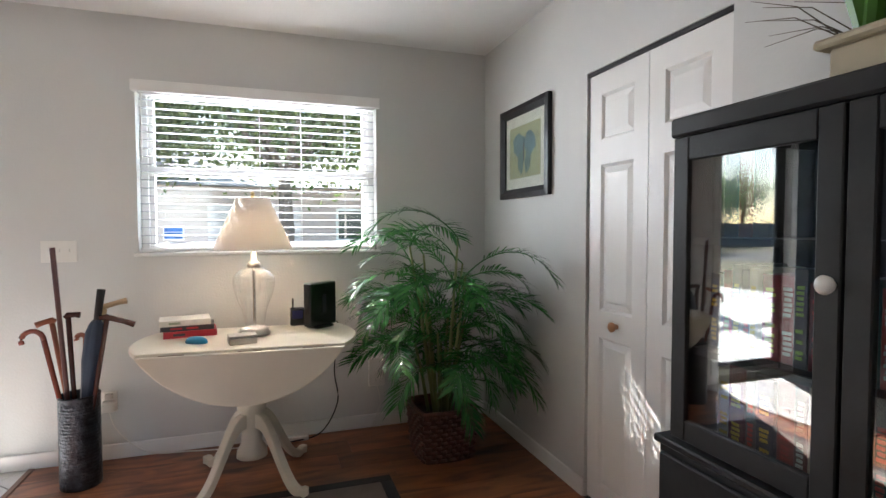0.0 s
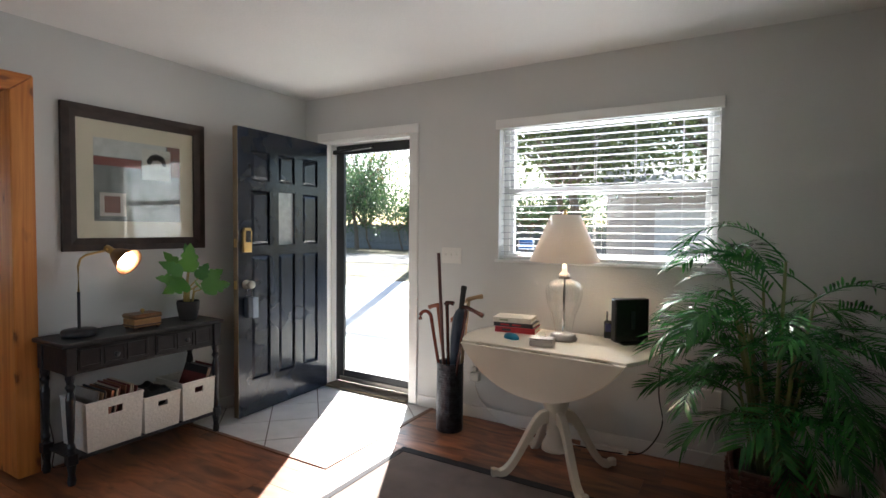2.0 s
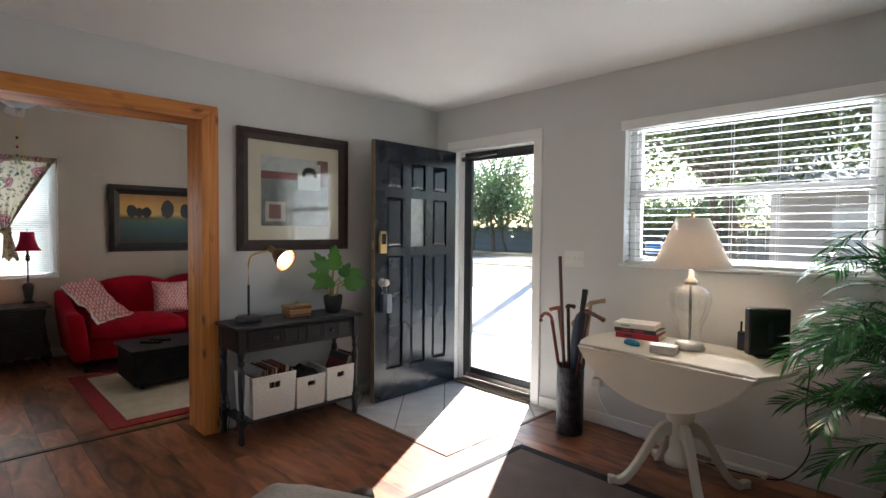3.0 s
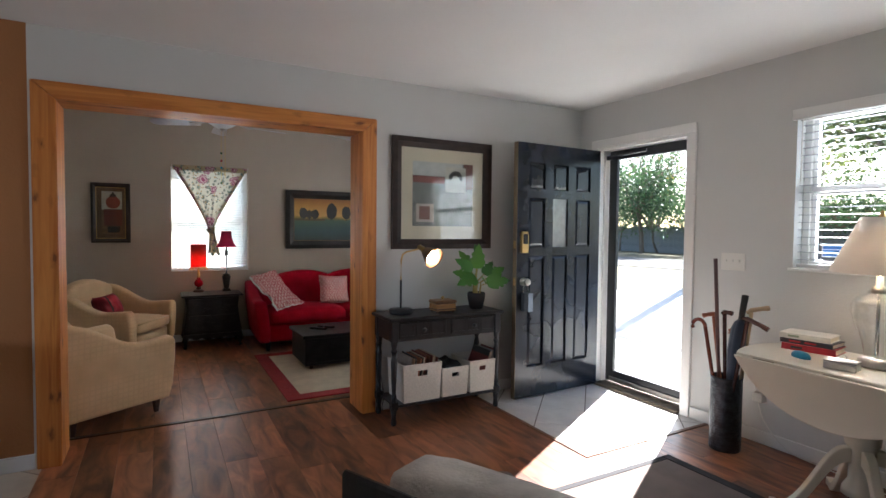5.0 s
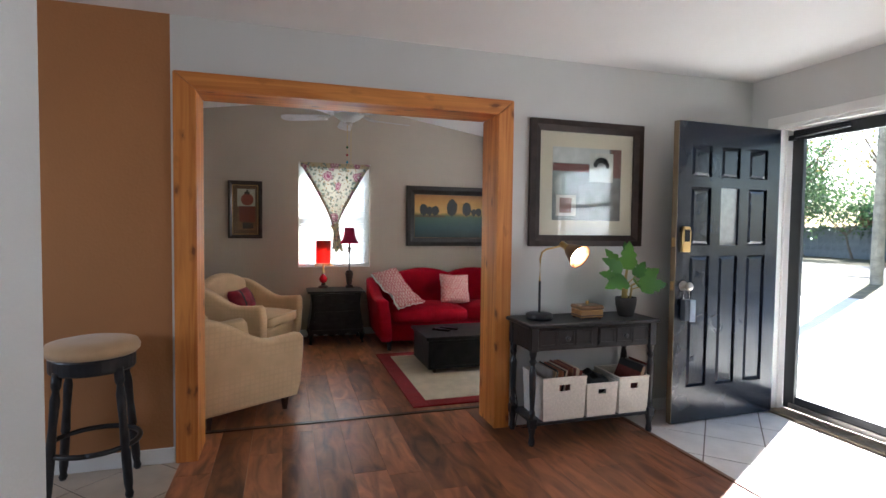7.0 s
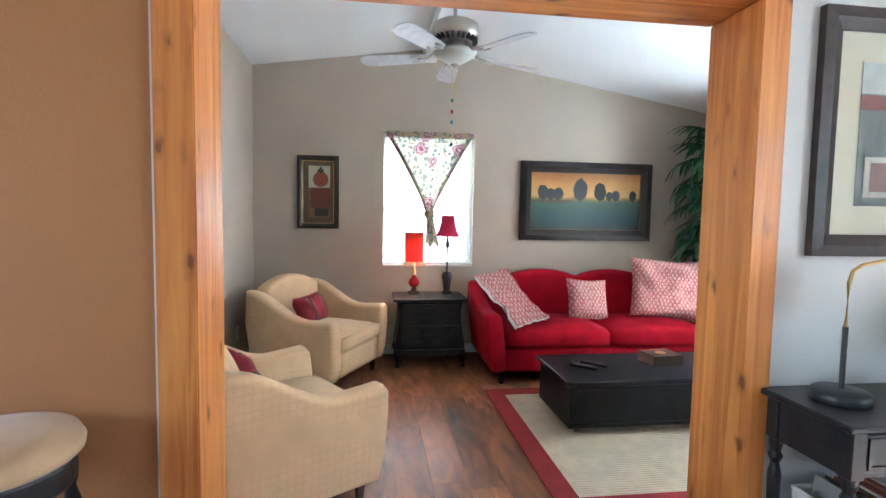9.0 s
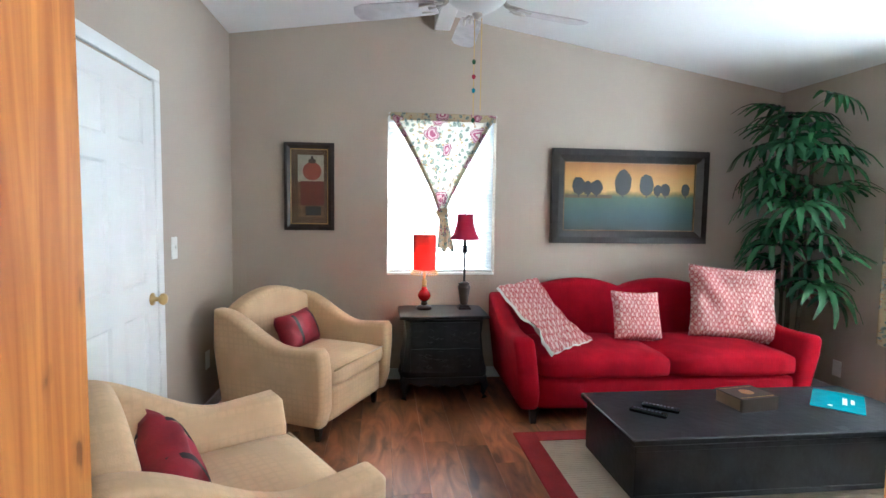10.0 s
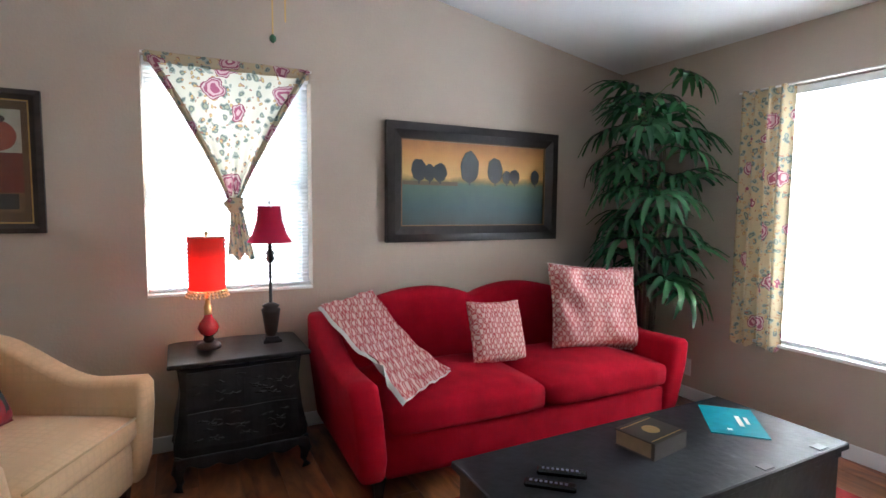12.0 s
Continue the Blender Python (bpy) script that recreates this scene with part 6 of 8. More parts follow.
def shelf_books():
    rnd = random.Random(21)
    for z in (0.711, 0.954, 1.244):
        y = 0.52
        while y < 1.3:
            t = rnd.uniform(0.025, 0.05)
            h = rnd.uniform(0.19, 0.225)
            d = rnd.uniform(0.14, 0.165)
            if z > 1.2 and 0.9 < y < 1.12:
                y += t
                continue
            if y + t > 1.315:
                break
            b = thing("shelf_book", pose(1.40 + d / 2 + rnd.uniform(0, 0.012), y + t / 2, z), "hardback book standing upright in the glass bookcase", "book", "books in the bookcase")
            mat = rnd.choice(SPINES) if z < 1.2 else rnd.choice((SPINES[0], SPINES[3], SPINES[6]))
            part("cover", boxes((-d / 2, d / 2, -t / 2, t / 2, 0, h), bevel=0.002), mat, b)
            tm = rnd.choice(TITLES)
            z0 = 0.02
            for ln in () if z > 1.2 else (rnd.uniform(0.05, 0.08), rnd.uniform(0.05, 0.075)):
                n = int(ln / 0.012)
                bm = bmesh.new()
                for q in range(n):
                    if rnd.random() < 0.9:
                        add_box(bm, -d / 2 - 0.0016, -d / 2 - 0.0004, -t * rnd.uniform(0.2, 0.3), t * rnd.uniform(0.2, 0.3), z0 + q * 0.012, z0 + q * 0.012 + 0.008)
                if bm.verts:
                    part("title_bar", bm, tm, b)
                else:
                    bm.free()
                z0 += ln + 0.02
                if rnd.random() < 0.35:
                    tm = rnd.choice(TITLES)
            y += t + 0.0015


shelf_books()


def cabinet_plant():
    rnd = random.Random(8)
    p = thing("trough_plant", pose(1.49, 0.72, 1.5555), "bushy green plant in a putty coloured trough on the bookcase", "plant")
    bm = bmesh.new()
    for z0, z1, a, b in ((0, 0.075, 0.12, 0.28), (0.075, 0.095, 0.135, 0.305)):
        add_box(bm, -a, a, -b, b, z0, z1, 0.006)
    part("trough", bm, BEDDING, p, "long putty coloured trough")
    for k in range(60):
        x, y = rnd.uniform(-0.1, 0.1), rnd.uniform(-0.26, 0.26)
        bm = bmesh.new()
        h = rnd.uniform(0.14, 0.28)
        lean = Vector((rnd.uniform(-0.05, 0.05), rnd.uniform(-0.05, 0.05), 0))
        prof = []
        tube(bm, [Vector((x, y, 0.09)), Vector((x, y, 0.09 + h * 0.5)) + lean * 0.4, Vector((x, y, 0.09 + h)) + lean], [0.016, 0.02, 0.004], 7)
        part("leaf_spike", bm, MONSTERA, p)
    for k in range(7):
        y = 0.24 + rnd.uniform(-0.05, 0.05)
        d = Vector((rnd.uniform(-0.12, 0.05), rnd.uniform(0.12, 0.24), rnd.uniform(0.02, 0.16)))
        s = Vector((rnd.uniform(-0.06, 0.04), y, 0.1))
        part("twig", tube(bmesh.new(), [s, s + d * 0.5 + Vector((0, 0, 0.03)), s + d], [0.0017, 0.0012, 0.0006], 5), CANE, p)


cabinet_plant()

mat_rug = thing("runner_rug", Matrix(), "taupe rug with a dark bound border on the wood floor", "rug")
part("field", boxes((-0.66, 0.80, 1.25, 2.74, 0.0, 0.008), bevel=0.002), RUG_GREY, mat_rug)
bm = bmesh.new()
for q in ((-0.70, 0.86, 2.741, 2.80), (-0.70, -0.661, 1.25, 2.74), (0.801, 0.86, 1.25, 2.74), (-0.70, 0.86, 1.19, 1.249)):
    add_box(bm, *q, 0.0, 0.009, 0.002)
part("border", bm, RUG_DARK, mat_rug, "near-black bound border")


def reading_chair():
    """The low chair whose padded back rises into view between the walk and the door."""
    c = thing("lounge_chair", pose(0.282, 1.017, 0, 0, 0, 205), "dark wooden lounge chair with a grey boucle back cushion", "chair")
    for s in (-1, 1):
        part("arm", boxes((s * 0.335 - 0.025, s * 0.335 + 0.025, -0.36, 0.35, 0.425, 0.452), bevel=0.01), DARK_WOOD, c)
        part("arm_knob", lathe(bmesh.new(), [(0.02, 0.41), (0.04, 0.42), (0.045, 0.44), (0.037, 0.458), (0.008, 0.464)], 18, Matrix.Translation((s * 0.335, -0.37, 0))), DARK_WOOD, c, "round dark arm end", True)
        for y in (-0.32, 0.32):
            part("leg", tube(bmesh.new(), [(s * 0.335, y, 0), (s * 0.335, y, 0.425)], [0.016, 0.022], 8), DARK_WOOD, c)
    part("seat_frame", boxes((-0.31, 0.31, -0.34, 0.34, 0.2, 0.24), bevel=0.006), DARK_WOOD, c)
    part("seat_cushion", soft_box(bmesh.new(), -0.3, 0.3, -0.36, 0.05, 0.241, 0.37, 0.05, 0.02), GREY_CLOTH, c, "", True)
    part("back_cushion", soft_box(bmesh.new(), -0.34, 0.34, 0.06, 0.27, 0.3, 0.715, 0.045, 0.012), GREY_CLOTH, c, "", True)
    part("back_panel", boxes((-0.38, 0.38, 0.352, 0.375, 0.2, 0.745), bevel=0.008), BLACK_WOOD, c, "dark glossy back panel")
    for s in (-1, 1):
        part("back_strut", boxes((s * 0.3 - 0.02, s * 0.3 + 0.02, 0.272, 0.351, 0.4, 0.6), bevel=0.004), BLACK_WOOD, c)


reading_chair()


def bar_stool():
    s = thing("bar_stool", pose(-2.005, -0.8, 0, 0, 0, 8), "round black bar stool with a tan padded seat", "stool")
    part("seat_pad", lathe(bmesh.new(), [(0.185, 0.675), (0.2, 0.69), (0.203, 0.71), (0.19, 0.735), (0.12, 0.75), (0.01, 0.755)], 36), TAN_SEAT, s, "tan upholstered seat", True)
    part("seat_ring", lathe(bmesh.new(), [(0.175, 0.60), (0.182, 0.61), (0.182, 0.665), (0.178, 0.675)], 36), BLACK_WOOD, s)
    for sx in (-1, 1):
        for sy in (-1, 1):
            a, b = Vector((sx * 0.165, sy * 0.165, 0)), Vector((sx * 0.12, sy * 0.12, 0.62))
            prof = [(0.0, 0.014), (0.03, 0.02), (0.06, 0.015), (0.12, 0.02), (0.36, 0.021), (0.39, 0.015), (0.42, 0.021), (0.6, 0.017), (0.8, 0.021), (0.87, 0.014), (0.9, 0.021), (1.0, 0.022)]
            bm = tube(bmesh.new(), [a.lerp(b, t) for t, _ in prof], [r for _, r in prof], 12)
            for v in bm.verts:
                v.co.z = max(0, v.co.z)
            part("leg", bm, BLACK_WOOD, s, "", True)
    n = 36
    part("foot_ring", tube(bmesh.new(), [(0.195 * math.cos(2 * math.pi * i / n), 0.195 * math.sin(2 * math.pi * i / n), 0.24) for i in range(n + 1)], 0.013, 8), BLACK_WOOD, s, "round black foot ring", True)


bar_stool()


# ---- living room ----
side_w = sash_window("window_2", SIDE[0] + 0.002, SIDE[1] - 0.002, SIDE[2] + 0.002, SIDE[3] - 0.002, LXW - 0.145, LXW - 0.09, "y", "white single-hung window in the gable wall", 1.43)
part("sill_board", boxes((LXW - 0.089, LXW + 0.012, SIDE[0] + 0.001, SIDE[1] - 0.001, SIDE[2] - 0.002, SIDE[2] + 0.014), bevel=0.003), WHITE, side_w, "narrow white sill")
sb = thing("window_blind", Matrix(), "white mini blind lowered in the gable window", "blind")
blind(sb, SIDE[0] + 0.006, SIDE[1] - 0.006, SIDE[2] + 0.016, SIDE[3] - 0.003, LXW - 0.055, 30, 0.021, 0.025, SLAT_THIN, "y", (0.12, 0.88))
lw = sash_window("window_3", LWIN[0] + 0.002, LWIN[1] - 0.002, LWIN[2] + 0.002, LWIN[3] - 0.002, YN + 0.085, YN + 0.145, "x", "wide white living room window", 1.3)
part("sill_board", boxes((LWIN[0] - 0.02, LWIN[1] + 0.02, YN - 0.02, YN + 0.084, LWIN[2] - 0.018, LWIN[2] + 0.001), bevel=0.003), WHITE, lw, "narrow white sill")
lb3 = thing("window_blind", Matrix(), "white mini blind lowered in the wide window", "blind")
blind(lb3, LWIN[0] + 0.006, LWIN[1] - 0.006, LWIN[2] + 0.006, LWIN[3] - 0.003, YN + 0.05, -48, 0.021, 0.025, SLAT_THIN, "x", (0.15, 0.5, 0.85))


def tied_curtain():
    c = thing("tied_curtain", pose(LXW + 0.03, 0.665, 0, 0, 0, 90), "floral cream curtain gathered to a knot in the middle", "curtain")
    # local x along the wall, -y towards the room
    bm = bmesh.new()
    cols, rows = 40, 26
    grid = []
    zt, zk = 2.045, 1.335
    for r in range(rows + 1):
        t = r / rows
        z = zt - (zt - zk) * t
        half = 0.375 * (1 - t) ** 1.12 + 0.032
        cx = 0.0 - 0.005 * t
        line = []
        for q in range(cols + 1):
            u = 2 * q / cols - 1
            x = cx + half * u
            fold = 0.010 * math.sin(u * 19 + t * 2) * (0.35 + 0.9 * t) + 0.02 * t * math.cos(u * 9)
            sagz = -0.03 * math.sin(math.pi * t) * (1 - u * u)
            line.append(bm.verts.new((x, -0.012 - 0.03 * math.sin(math.pi * t) + fold * 0.7, z + sagz)))
        grid.append(line)
    for r in range(rows):
        for q in range(cols):
            bm.faces.new((grid[r][q], grid[r][q + 1], grid[r + 1][q + 1], grid[r + 1][q]))
    part("cloth", bm, FLORAL, c, "", True)
    # gathered strips down both edges; the darkness of back-lit folds is in their colour
    for s in (-1, 1):
        bm = bmesh.new()
        g = []
        for r in range(rows + 1):
            t = r / rows
            half = 0.375 * (1 - t) ** 1.12 + 0.032
            line = []
            for q in range(7):
                u = s * (1.0 - 0.075 * q / 6 * (1 + 3.5 * t))
                fold = 0.006 * math.sin(q * 1.9 + t * 7)
                line.append(bm.verts.new((-0.005 * t + half * u, -0.026 - 0.03 * math.sin(math.pi * t) + fold - 0.02 * t, zt - (zt - zk) * t - 0.03 * math.sin(math.pi * t) * (1 - u * u))))
            g.append(line)
        for r in range(rows):
            for q in range(6):
                bm.faces.new((g[r][q], g[r][q + 1], g[r + 1][q + 1], g[r + 1][q]))
        part("shaded_edge", bm, FLORAL_TAN_SHADED, c, "gathered curtain edge with fold shade in its colour", True)
    bm = bmesh.new()
    lathe(bm, [(0.028, 1.26), (0.045, 1.285), (0.048, 1.31), (0.036, 1.34)], 18)
    for v in bm.verts:
        v.co.y = v.co.y * 0.6 - 0.02
        v.co.x += 0.008 * math.sin(v.co.z * 90)
    part("knot", bm, FLORAL_TAN_SHADED, c, "bunched cloth knot", True)
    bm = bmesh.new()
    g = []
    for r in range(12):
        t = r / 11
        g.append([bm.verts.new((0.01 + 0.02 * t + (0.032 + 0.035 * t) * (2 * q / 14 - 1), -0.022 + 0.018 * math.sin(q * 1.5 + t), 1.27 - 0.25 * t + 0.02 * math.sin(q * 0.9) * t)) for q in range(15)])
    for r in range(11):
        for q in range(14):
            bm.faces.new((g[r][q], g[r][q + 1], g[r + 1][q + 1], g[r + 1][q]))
    part("tail", bm, FLORAL_TAN_SHADED, c, "hanging curtain tail", True)
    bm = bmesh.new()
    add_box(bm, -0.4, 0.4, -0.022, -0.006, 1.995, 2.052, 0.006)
    part("heading", bm, FLORAL_TAN_SHADED, c, "stitched heading band")
    part("rod", tube(bmesh.new(), [(-0.415, -0.005, 2.045), (0.415, -0.005, 2.045)], 0.006, 8), PLASTIC_WHITE, c)


tied_curtain()


def side_curtain():
    c = thing("curtain_panel", pose(-4.24, YN - 0.012, 0), "floral cream curtain panel hanging at the window", "curtain")
    bm = bmesh.new()
    g = []
    for r in range(20):
        t = r / 19
        row = []
        for q in range(49):
            u = q / 48
            x = -0.15 + 0.29 * u + 0.015 * t * math.sin(3 * u)
            row.append(bm.verts.new((x, -0.03 - 0.024 * math.sin(u * 24 + 0.5 * t) - 0.012 * math.sin(u * 11), 2.005 - 1.52 * t + 0.012 * math.sin(q * 0.7) * t)))
        g.append(row)
    for r in range(19):
        for q in range(48):
            bm.faces.new((g[r][q], g[r][q + 1], g[r + 1][q + 1], g[r + 1][q]))
    part("cloth", bm, FLORAL_TAN_SHADED, c, "", True)
    part("rod", tube(bmesh.new(), [(-0.17, -0.03, 2.0), (1.5, -0.03, 2.0)], 0.006, 8), PLASTIC_WHITE, c, "white curtain rod")


side_curtain()


def living_door():
    d = thing("living_door", pose(0, LYS, 0), "closed white six-panel door with brass knob", "door")
    x0, x1, H = -4.065, -3.29, 1.91
    y0, y1 = 0.002, 0.012
    cols = [(x0 + 0.11, x0 + 0.335), (x1 - 0.335, x1 - 0.11)]
    rows = [(0.2, 0.82), (0.96, 1.5), (1.6, 1.82)]
    bm = bmesh.new()
    xs = [x0] + [v for c in cols for v in c] + [x1]
    for i in range(0, len(xs), 2):
        add_box(bm, xs[i], xs[i + 1], y0, y1, 0.01, H)
    zs = [0.01] + [v for r in rows for v in r] + [H]
    for c0, c1 in cols:
        for i in range(0, len(zs), 2):
            add_box(bm, c0, c1, y0, y1, zs[i], zs[i + 1])
    part("slab", bm, WHITE, d)
    for c0, c1 in cols:
        for r0, r1 in rows:
            bm = bmesh.new()
            rings = []
            for off, yy in ((0, y1 - 0.001), (0.012, y0 + 0.001), (0.04, y1 - 0.002)):
                rings.append([bm.verts.new(p) for p in ((c0 + off, yy, r0 + off), (c1 - off, yy, r0 + off), (c1 - off, yy, r1 - off), (c0 + off, yy, r1 - off))])
            for p, q in zip(rings, rings[1:]):
                for i in range(4):
                    k = (i + 1) % 4
                    bm.faces.new((p[i], p[k], q[k], q[i]))
            bm.faces.new(rings[-1])
            bmesh.ops.recalc_face_normals(bm, faces=bm.faces)
            part("panel", bm, WHITE, d)
    part("knob", lathe(bmesh.new(), [(0.03, 0), (0.03, 0.006), (0.011, 0.012), (0.011, 0.03), (0.026, 0.042), (0.029, 0.055), (0.02, 0.066), (0.004, 0.07)], 20, Matrix.Translation((x0 + 0.06, y1, 0.875)) @ Matrix.Rotation(-math.pi / 2, 4, "X")), BRASS, d, "polished brass knob", True)
    for z in (0.25, 1.0, 1.7):
        part("hinge", boxes((x1 - 0.004, x1 + 0.012, 0.008, 0.02, z - 0.045, z + 0.045), bevel=0.002), BRASS, d, "brass hinge")
    f = thing("door_trim", pose(0, LYS, 0), "white casing round the living room door", "door frame", kind="structure")
    c = 0.06
    part("casing", boxes((x0 - 0.012 - c, x0 - 0.012, 0.0, 0.019, 0, H + 0.012), bevel=0.004), WHITE, f)
    part("casing", boxes((x1 + 0.014, x1 + 0.014 + c, 0.0, 0.019, 0, H + 0.012), bevel=0.004), WHITE, f)
    part("casing_head", boxes((x0 - 0.012 - c, x1 + 0.014 + c, 0.0, 0.019, H + 0.013, H + 0.013 + c), bevel=0.004), WHITE, f)
    part("jamb_strip", boxes((x0 - 0.0115, x0 - 0.003, 0.0, 0.008, 0, H + 0.011)), WHITE, f)


living_door()


def club_chair(m, label):
    c = thing("armchair", m, label, "armchair", "pair of buff armchairs")
    w, d = 0.84, 0.78
    arm = []
    fy, by = -d / 2, d / 2 - 0.05
    n = 16
    for i in range(n + 1):
        t = i / n
        y = fy + 0.03 + (by - fy - 0.03) * t
        arm.append((y, 0.555 - 0.02 * math.sin(t * 2.5) + 0.185 * smoothstep(0.28, 0.95, t)))
    outline = [(fy + 0.035, 0.105)] + [(fy + 0.005, 0.2), (fy - 0.005, 0.42), (fy + 0.004, 0.525)] + arm + [(by + 0.015, 0.5), (by - 0.02, 0.105)]
    for s in (-1, 1):
        bm = bmesh.new()
        rot = Matrix.Rotation(math.pi / 2, 4, "Z")          # outline u runs along y, thickness across x
        prism(bm, outline, 0.115, None, 0.03, 3)
        for v in bm.verts:
            u, k, z = v.co
            x = (w / 2 - k) if s > 0 else (-w / 2 + k)
            flare = 0.035 * smoothstep(0.25, 0.6, z)
            v.co = Vector((x + s * flare, u, z))
        bmesh.ops.recalc_face_normals(bm, faces=bm.faces)
        part("arm", bm, CHAIR_CLOTH, c, "", True)
    back = []
    hw = w / 2 - 0.085
    back.append((-hw, 0.3))
    back.append((hw, 0.3))
    for i in range(15):
        u = 1 - 2 * i / 14
        back.append((hw * 1.02 * u, 0.715 + 0.095 * math.cos(u * math.pi / 2) ** 0.8))
    bm = bmesh.new()
    prism(bm, back, 0.13, Matrix.Translation((0, 0.19, 0)), 0.04, 3)
    for v in bm.verts:
        v.co.y += 0.09 * (v.co.z - 0.3)
    bmesh.ops.recalc_face_normals(bm, faces=bm.faces)
    part("backrest", bm, CHAIR_CLOTH, c, "", True)
    part("base", soft_box(bmesh.new(), -w / 2 + 0.11, w / 2 - 0.11, fy + 0.03, by - 0.05, 0.105, 0.30, 0.02), CHAIR_CLOTH, c, "", True)
    part("seat_cushion", soft_box(bmesh.new(), -w / 2 + 0.11, w / 2 - 0.11, fy - 0.005, 0.24, 0.301, 0.425, 0.045, 0.025), CHAIR_CLOTH, c, "", True)
    part("cushion_piping", tube(bmesh.new(), [(-w / 2 + 0.13, fy + 0.008, 0.408), (w / 2 - 0.13, fy + 0.008, 0.408)], 0.006, 6), PIPING, c, "", True)
    for sx in (-1, 1):
        for y in (fy + 0.09, by - 0.09):
            part("leg", lathe(bmesh.new(), [(0.016, 0), (0.03, 0.108)], 4, Matrix.Translation((sx * (w / 2 - 0.09), y, 0)) @ Matrix.Rotation(math.pi / 4, 4, "Z")), DARK_WOOD, c, "dark tapered leg")
    return c


def satin_pillow(m, label):
    p = thing("throw_pillow", m, label, "pillow", "satin pillows")
    part("cushion", pillow(bmesh.new(), 0.36, 0.235, 0.13, None, 16, crumple=0.018), SATIN_RED, p, "", True)
    for x in (-0.08, 0.115):
        bm = bmesh.new()
        for sd in (-1, 1):
            g = []
            for j in range(15):
                v = 2 * j / 14 - 1
                row = []
                for e in (-0.013, 0.013):
                    u = (x + e) / 0.17
                    t = max(0, (1 - u ** 4) * (1 - v ** 4)) ** 0.5
                    row.append(bm.verts.new(((x + e) * (1 - 0.05 * v * v), sd * (0.065 * t + 0.011), v * 0.108 * (1 - 0.05 * u * u))))
                g.append(row)
            for j in range(14):
                bm.faces.new((g[j][0], g[j][1], g[j + 1][1], g[j + 1][0]))
        part("band", bm, SATIN_BLACK, p, "black satin band", True)


A1, A2 = pose(-4.75, -0.262, 0, 0, 0, 152.7), pose(-3.051, -0.335, 0, 0, 0, 212.2)
club_chair(A1, "buff upholstered armchair with curved arms in the corner")
club_chair(A2, "buff upholstered armchair seen beside the pine opening")
satin_pillow(A1 @ pose(-0.01, 0.07, 0.545, -26, -1, 4), "crimson satin pillow with black bands on an armchair")
satin_pillow(A2 @ pose(-0.01, 0.1, 0.53, -26, -16, 0), "crimson satin pillow with black bands on an armchair")


def sofa():
    s = thing("sofa", pose(-4.825, 2.02, 0, 0, 0, 88.5), "crimson velvet camelback sofa with two seat cushions", "sofa")
    # local x runs with room +y, front towards -y local (room +x)
    w, d = 1.92, 0.93
    fy, by = -d / 2, d / 2
    n = 14
    arm = [(fy + 0.03 + (by - fy - 0.06) * i / n, 0.555 + 0.15 * smoothstep(0.3, 0.98, i / n) - 0.012 * math.sin(i / n * 3)) for i in range(n + 1)]
    outline = [(fy + 0.05, 0.1), (fy + 0.02, 0.2), (fy - 0.002, 0.42), (fy + 0.004, 0.53)] + arm + [(by, 0.5), (by - 0.02, 0.1)]
    for sd in (-1, 1):
        bm = bmesh.new()
        prism(bm, outline, 0.13, None, 0.035, 3)
        for v in bm.verts:
            u, k, z = v.co
            x = (w / 2 - k) if sd > 0 else (-w / 2 + k)
            v.co = Vector((x + sd * 0.05 * smoothstep(0.2, 0.6, z), u, z))
        bmesh.ops.recalc_face_normals(bm, faces=bm.faces)
        part("arm", bm, SOFA_CLOTH, s, "", True)
    hw = w / 2 - 0.09
    back = [(-hw, 0.25), (hw, 0.25)]
    for i in range(33):
        u = 1 - 2 * i / 32
        back.append((hw * u, 0.70 + 0.1 * math.sin(math.pi * min(1, abs(u) ** 0.85 * 1.0)) ** 1.0 + 0.055 * (1 - abs(u)) ** 2))
    bm = bmesh.new()
    prism(bm, back, 0.17, Matrix.Translation((0, by - 0.24, 0)), 0.045, 3)
    for v in bm.verts:
        v.co.y += 0.1 * (v.co.z - 0.25)
    bmesh.ops.recalc_face_normals(bm, faces=bm.faces)
    part("backrest", bm, SOFA_CLOTH, s, "", True)
    part("base", soft_box(bmesh.new(), -w / 2 + 0.12, w / 2 - 0.12, fy + 0.035, by - 0.08, 0.1, 0.29, 0.02), SOFA_CLOTH, s, "", True)
    for x0, x1 in ((-w / 2 + 0.125, -0.003), (0.003, w / 2 - 0.125)):
        part("seat_cushion", soft_box(bmesh.new(), x0, x1, fy - 0.005, by - 0.24, 0.291, 0.44, 0.05, 0.03), SOFA_CLOTH, s, "", True)
    for sx in (-1, 1):
        for y in (fy + 0.09, by - 0.09):
            part("leg", lathe(bmesh.new(), [(0.024, 0), (0.04, 0.102)], 4, Matrix.Translation((sx * (w / 2 - 0.1), y, 0)) @ Matrix.Rotation(math.pi / 4, 4, "Z")), BLACK_WOOD, s, "black tapered leg")
    return s.matrix_world.copy()


SOFA = sofa()


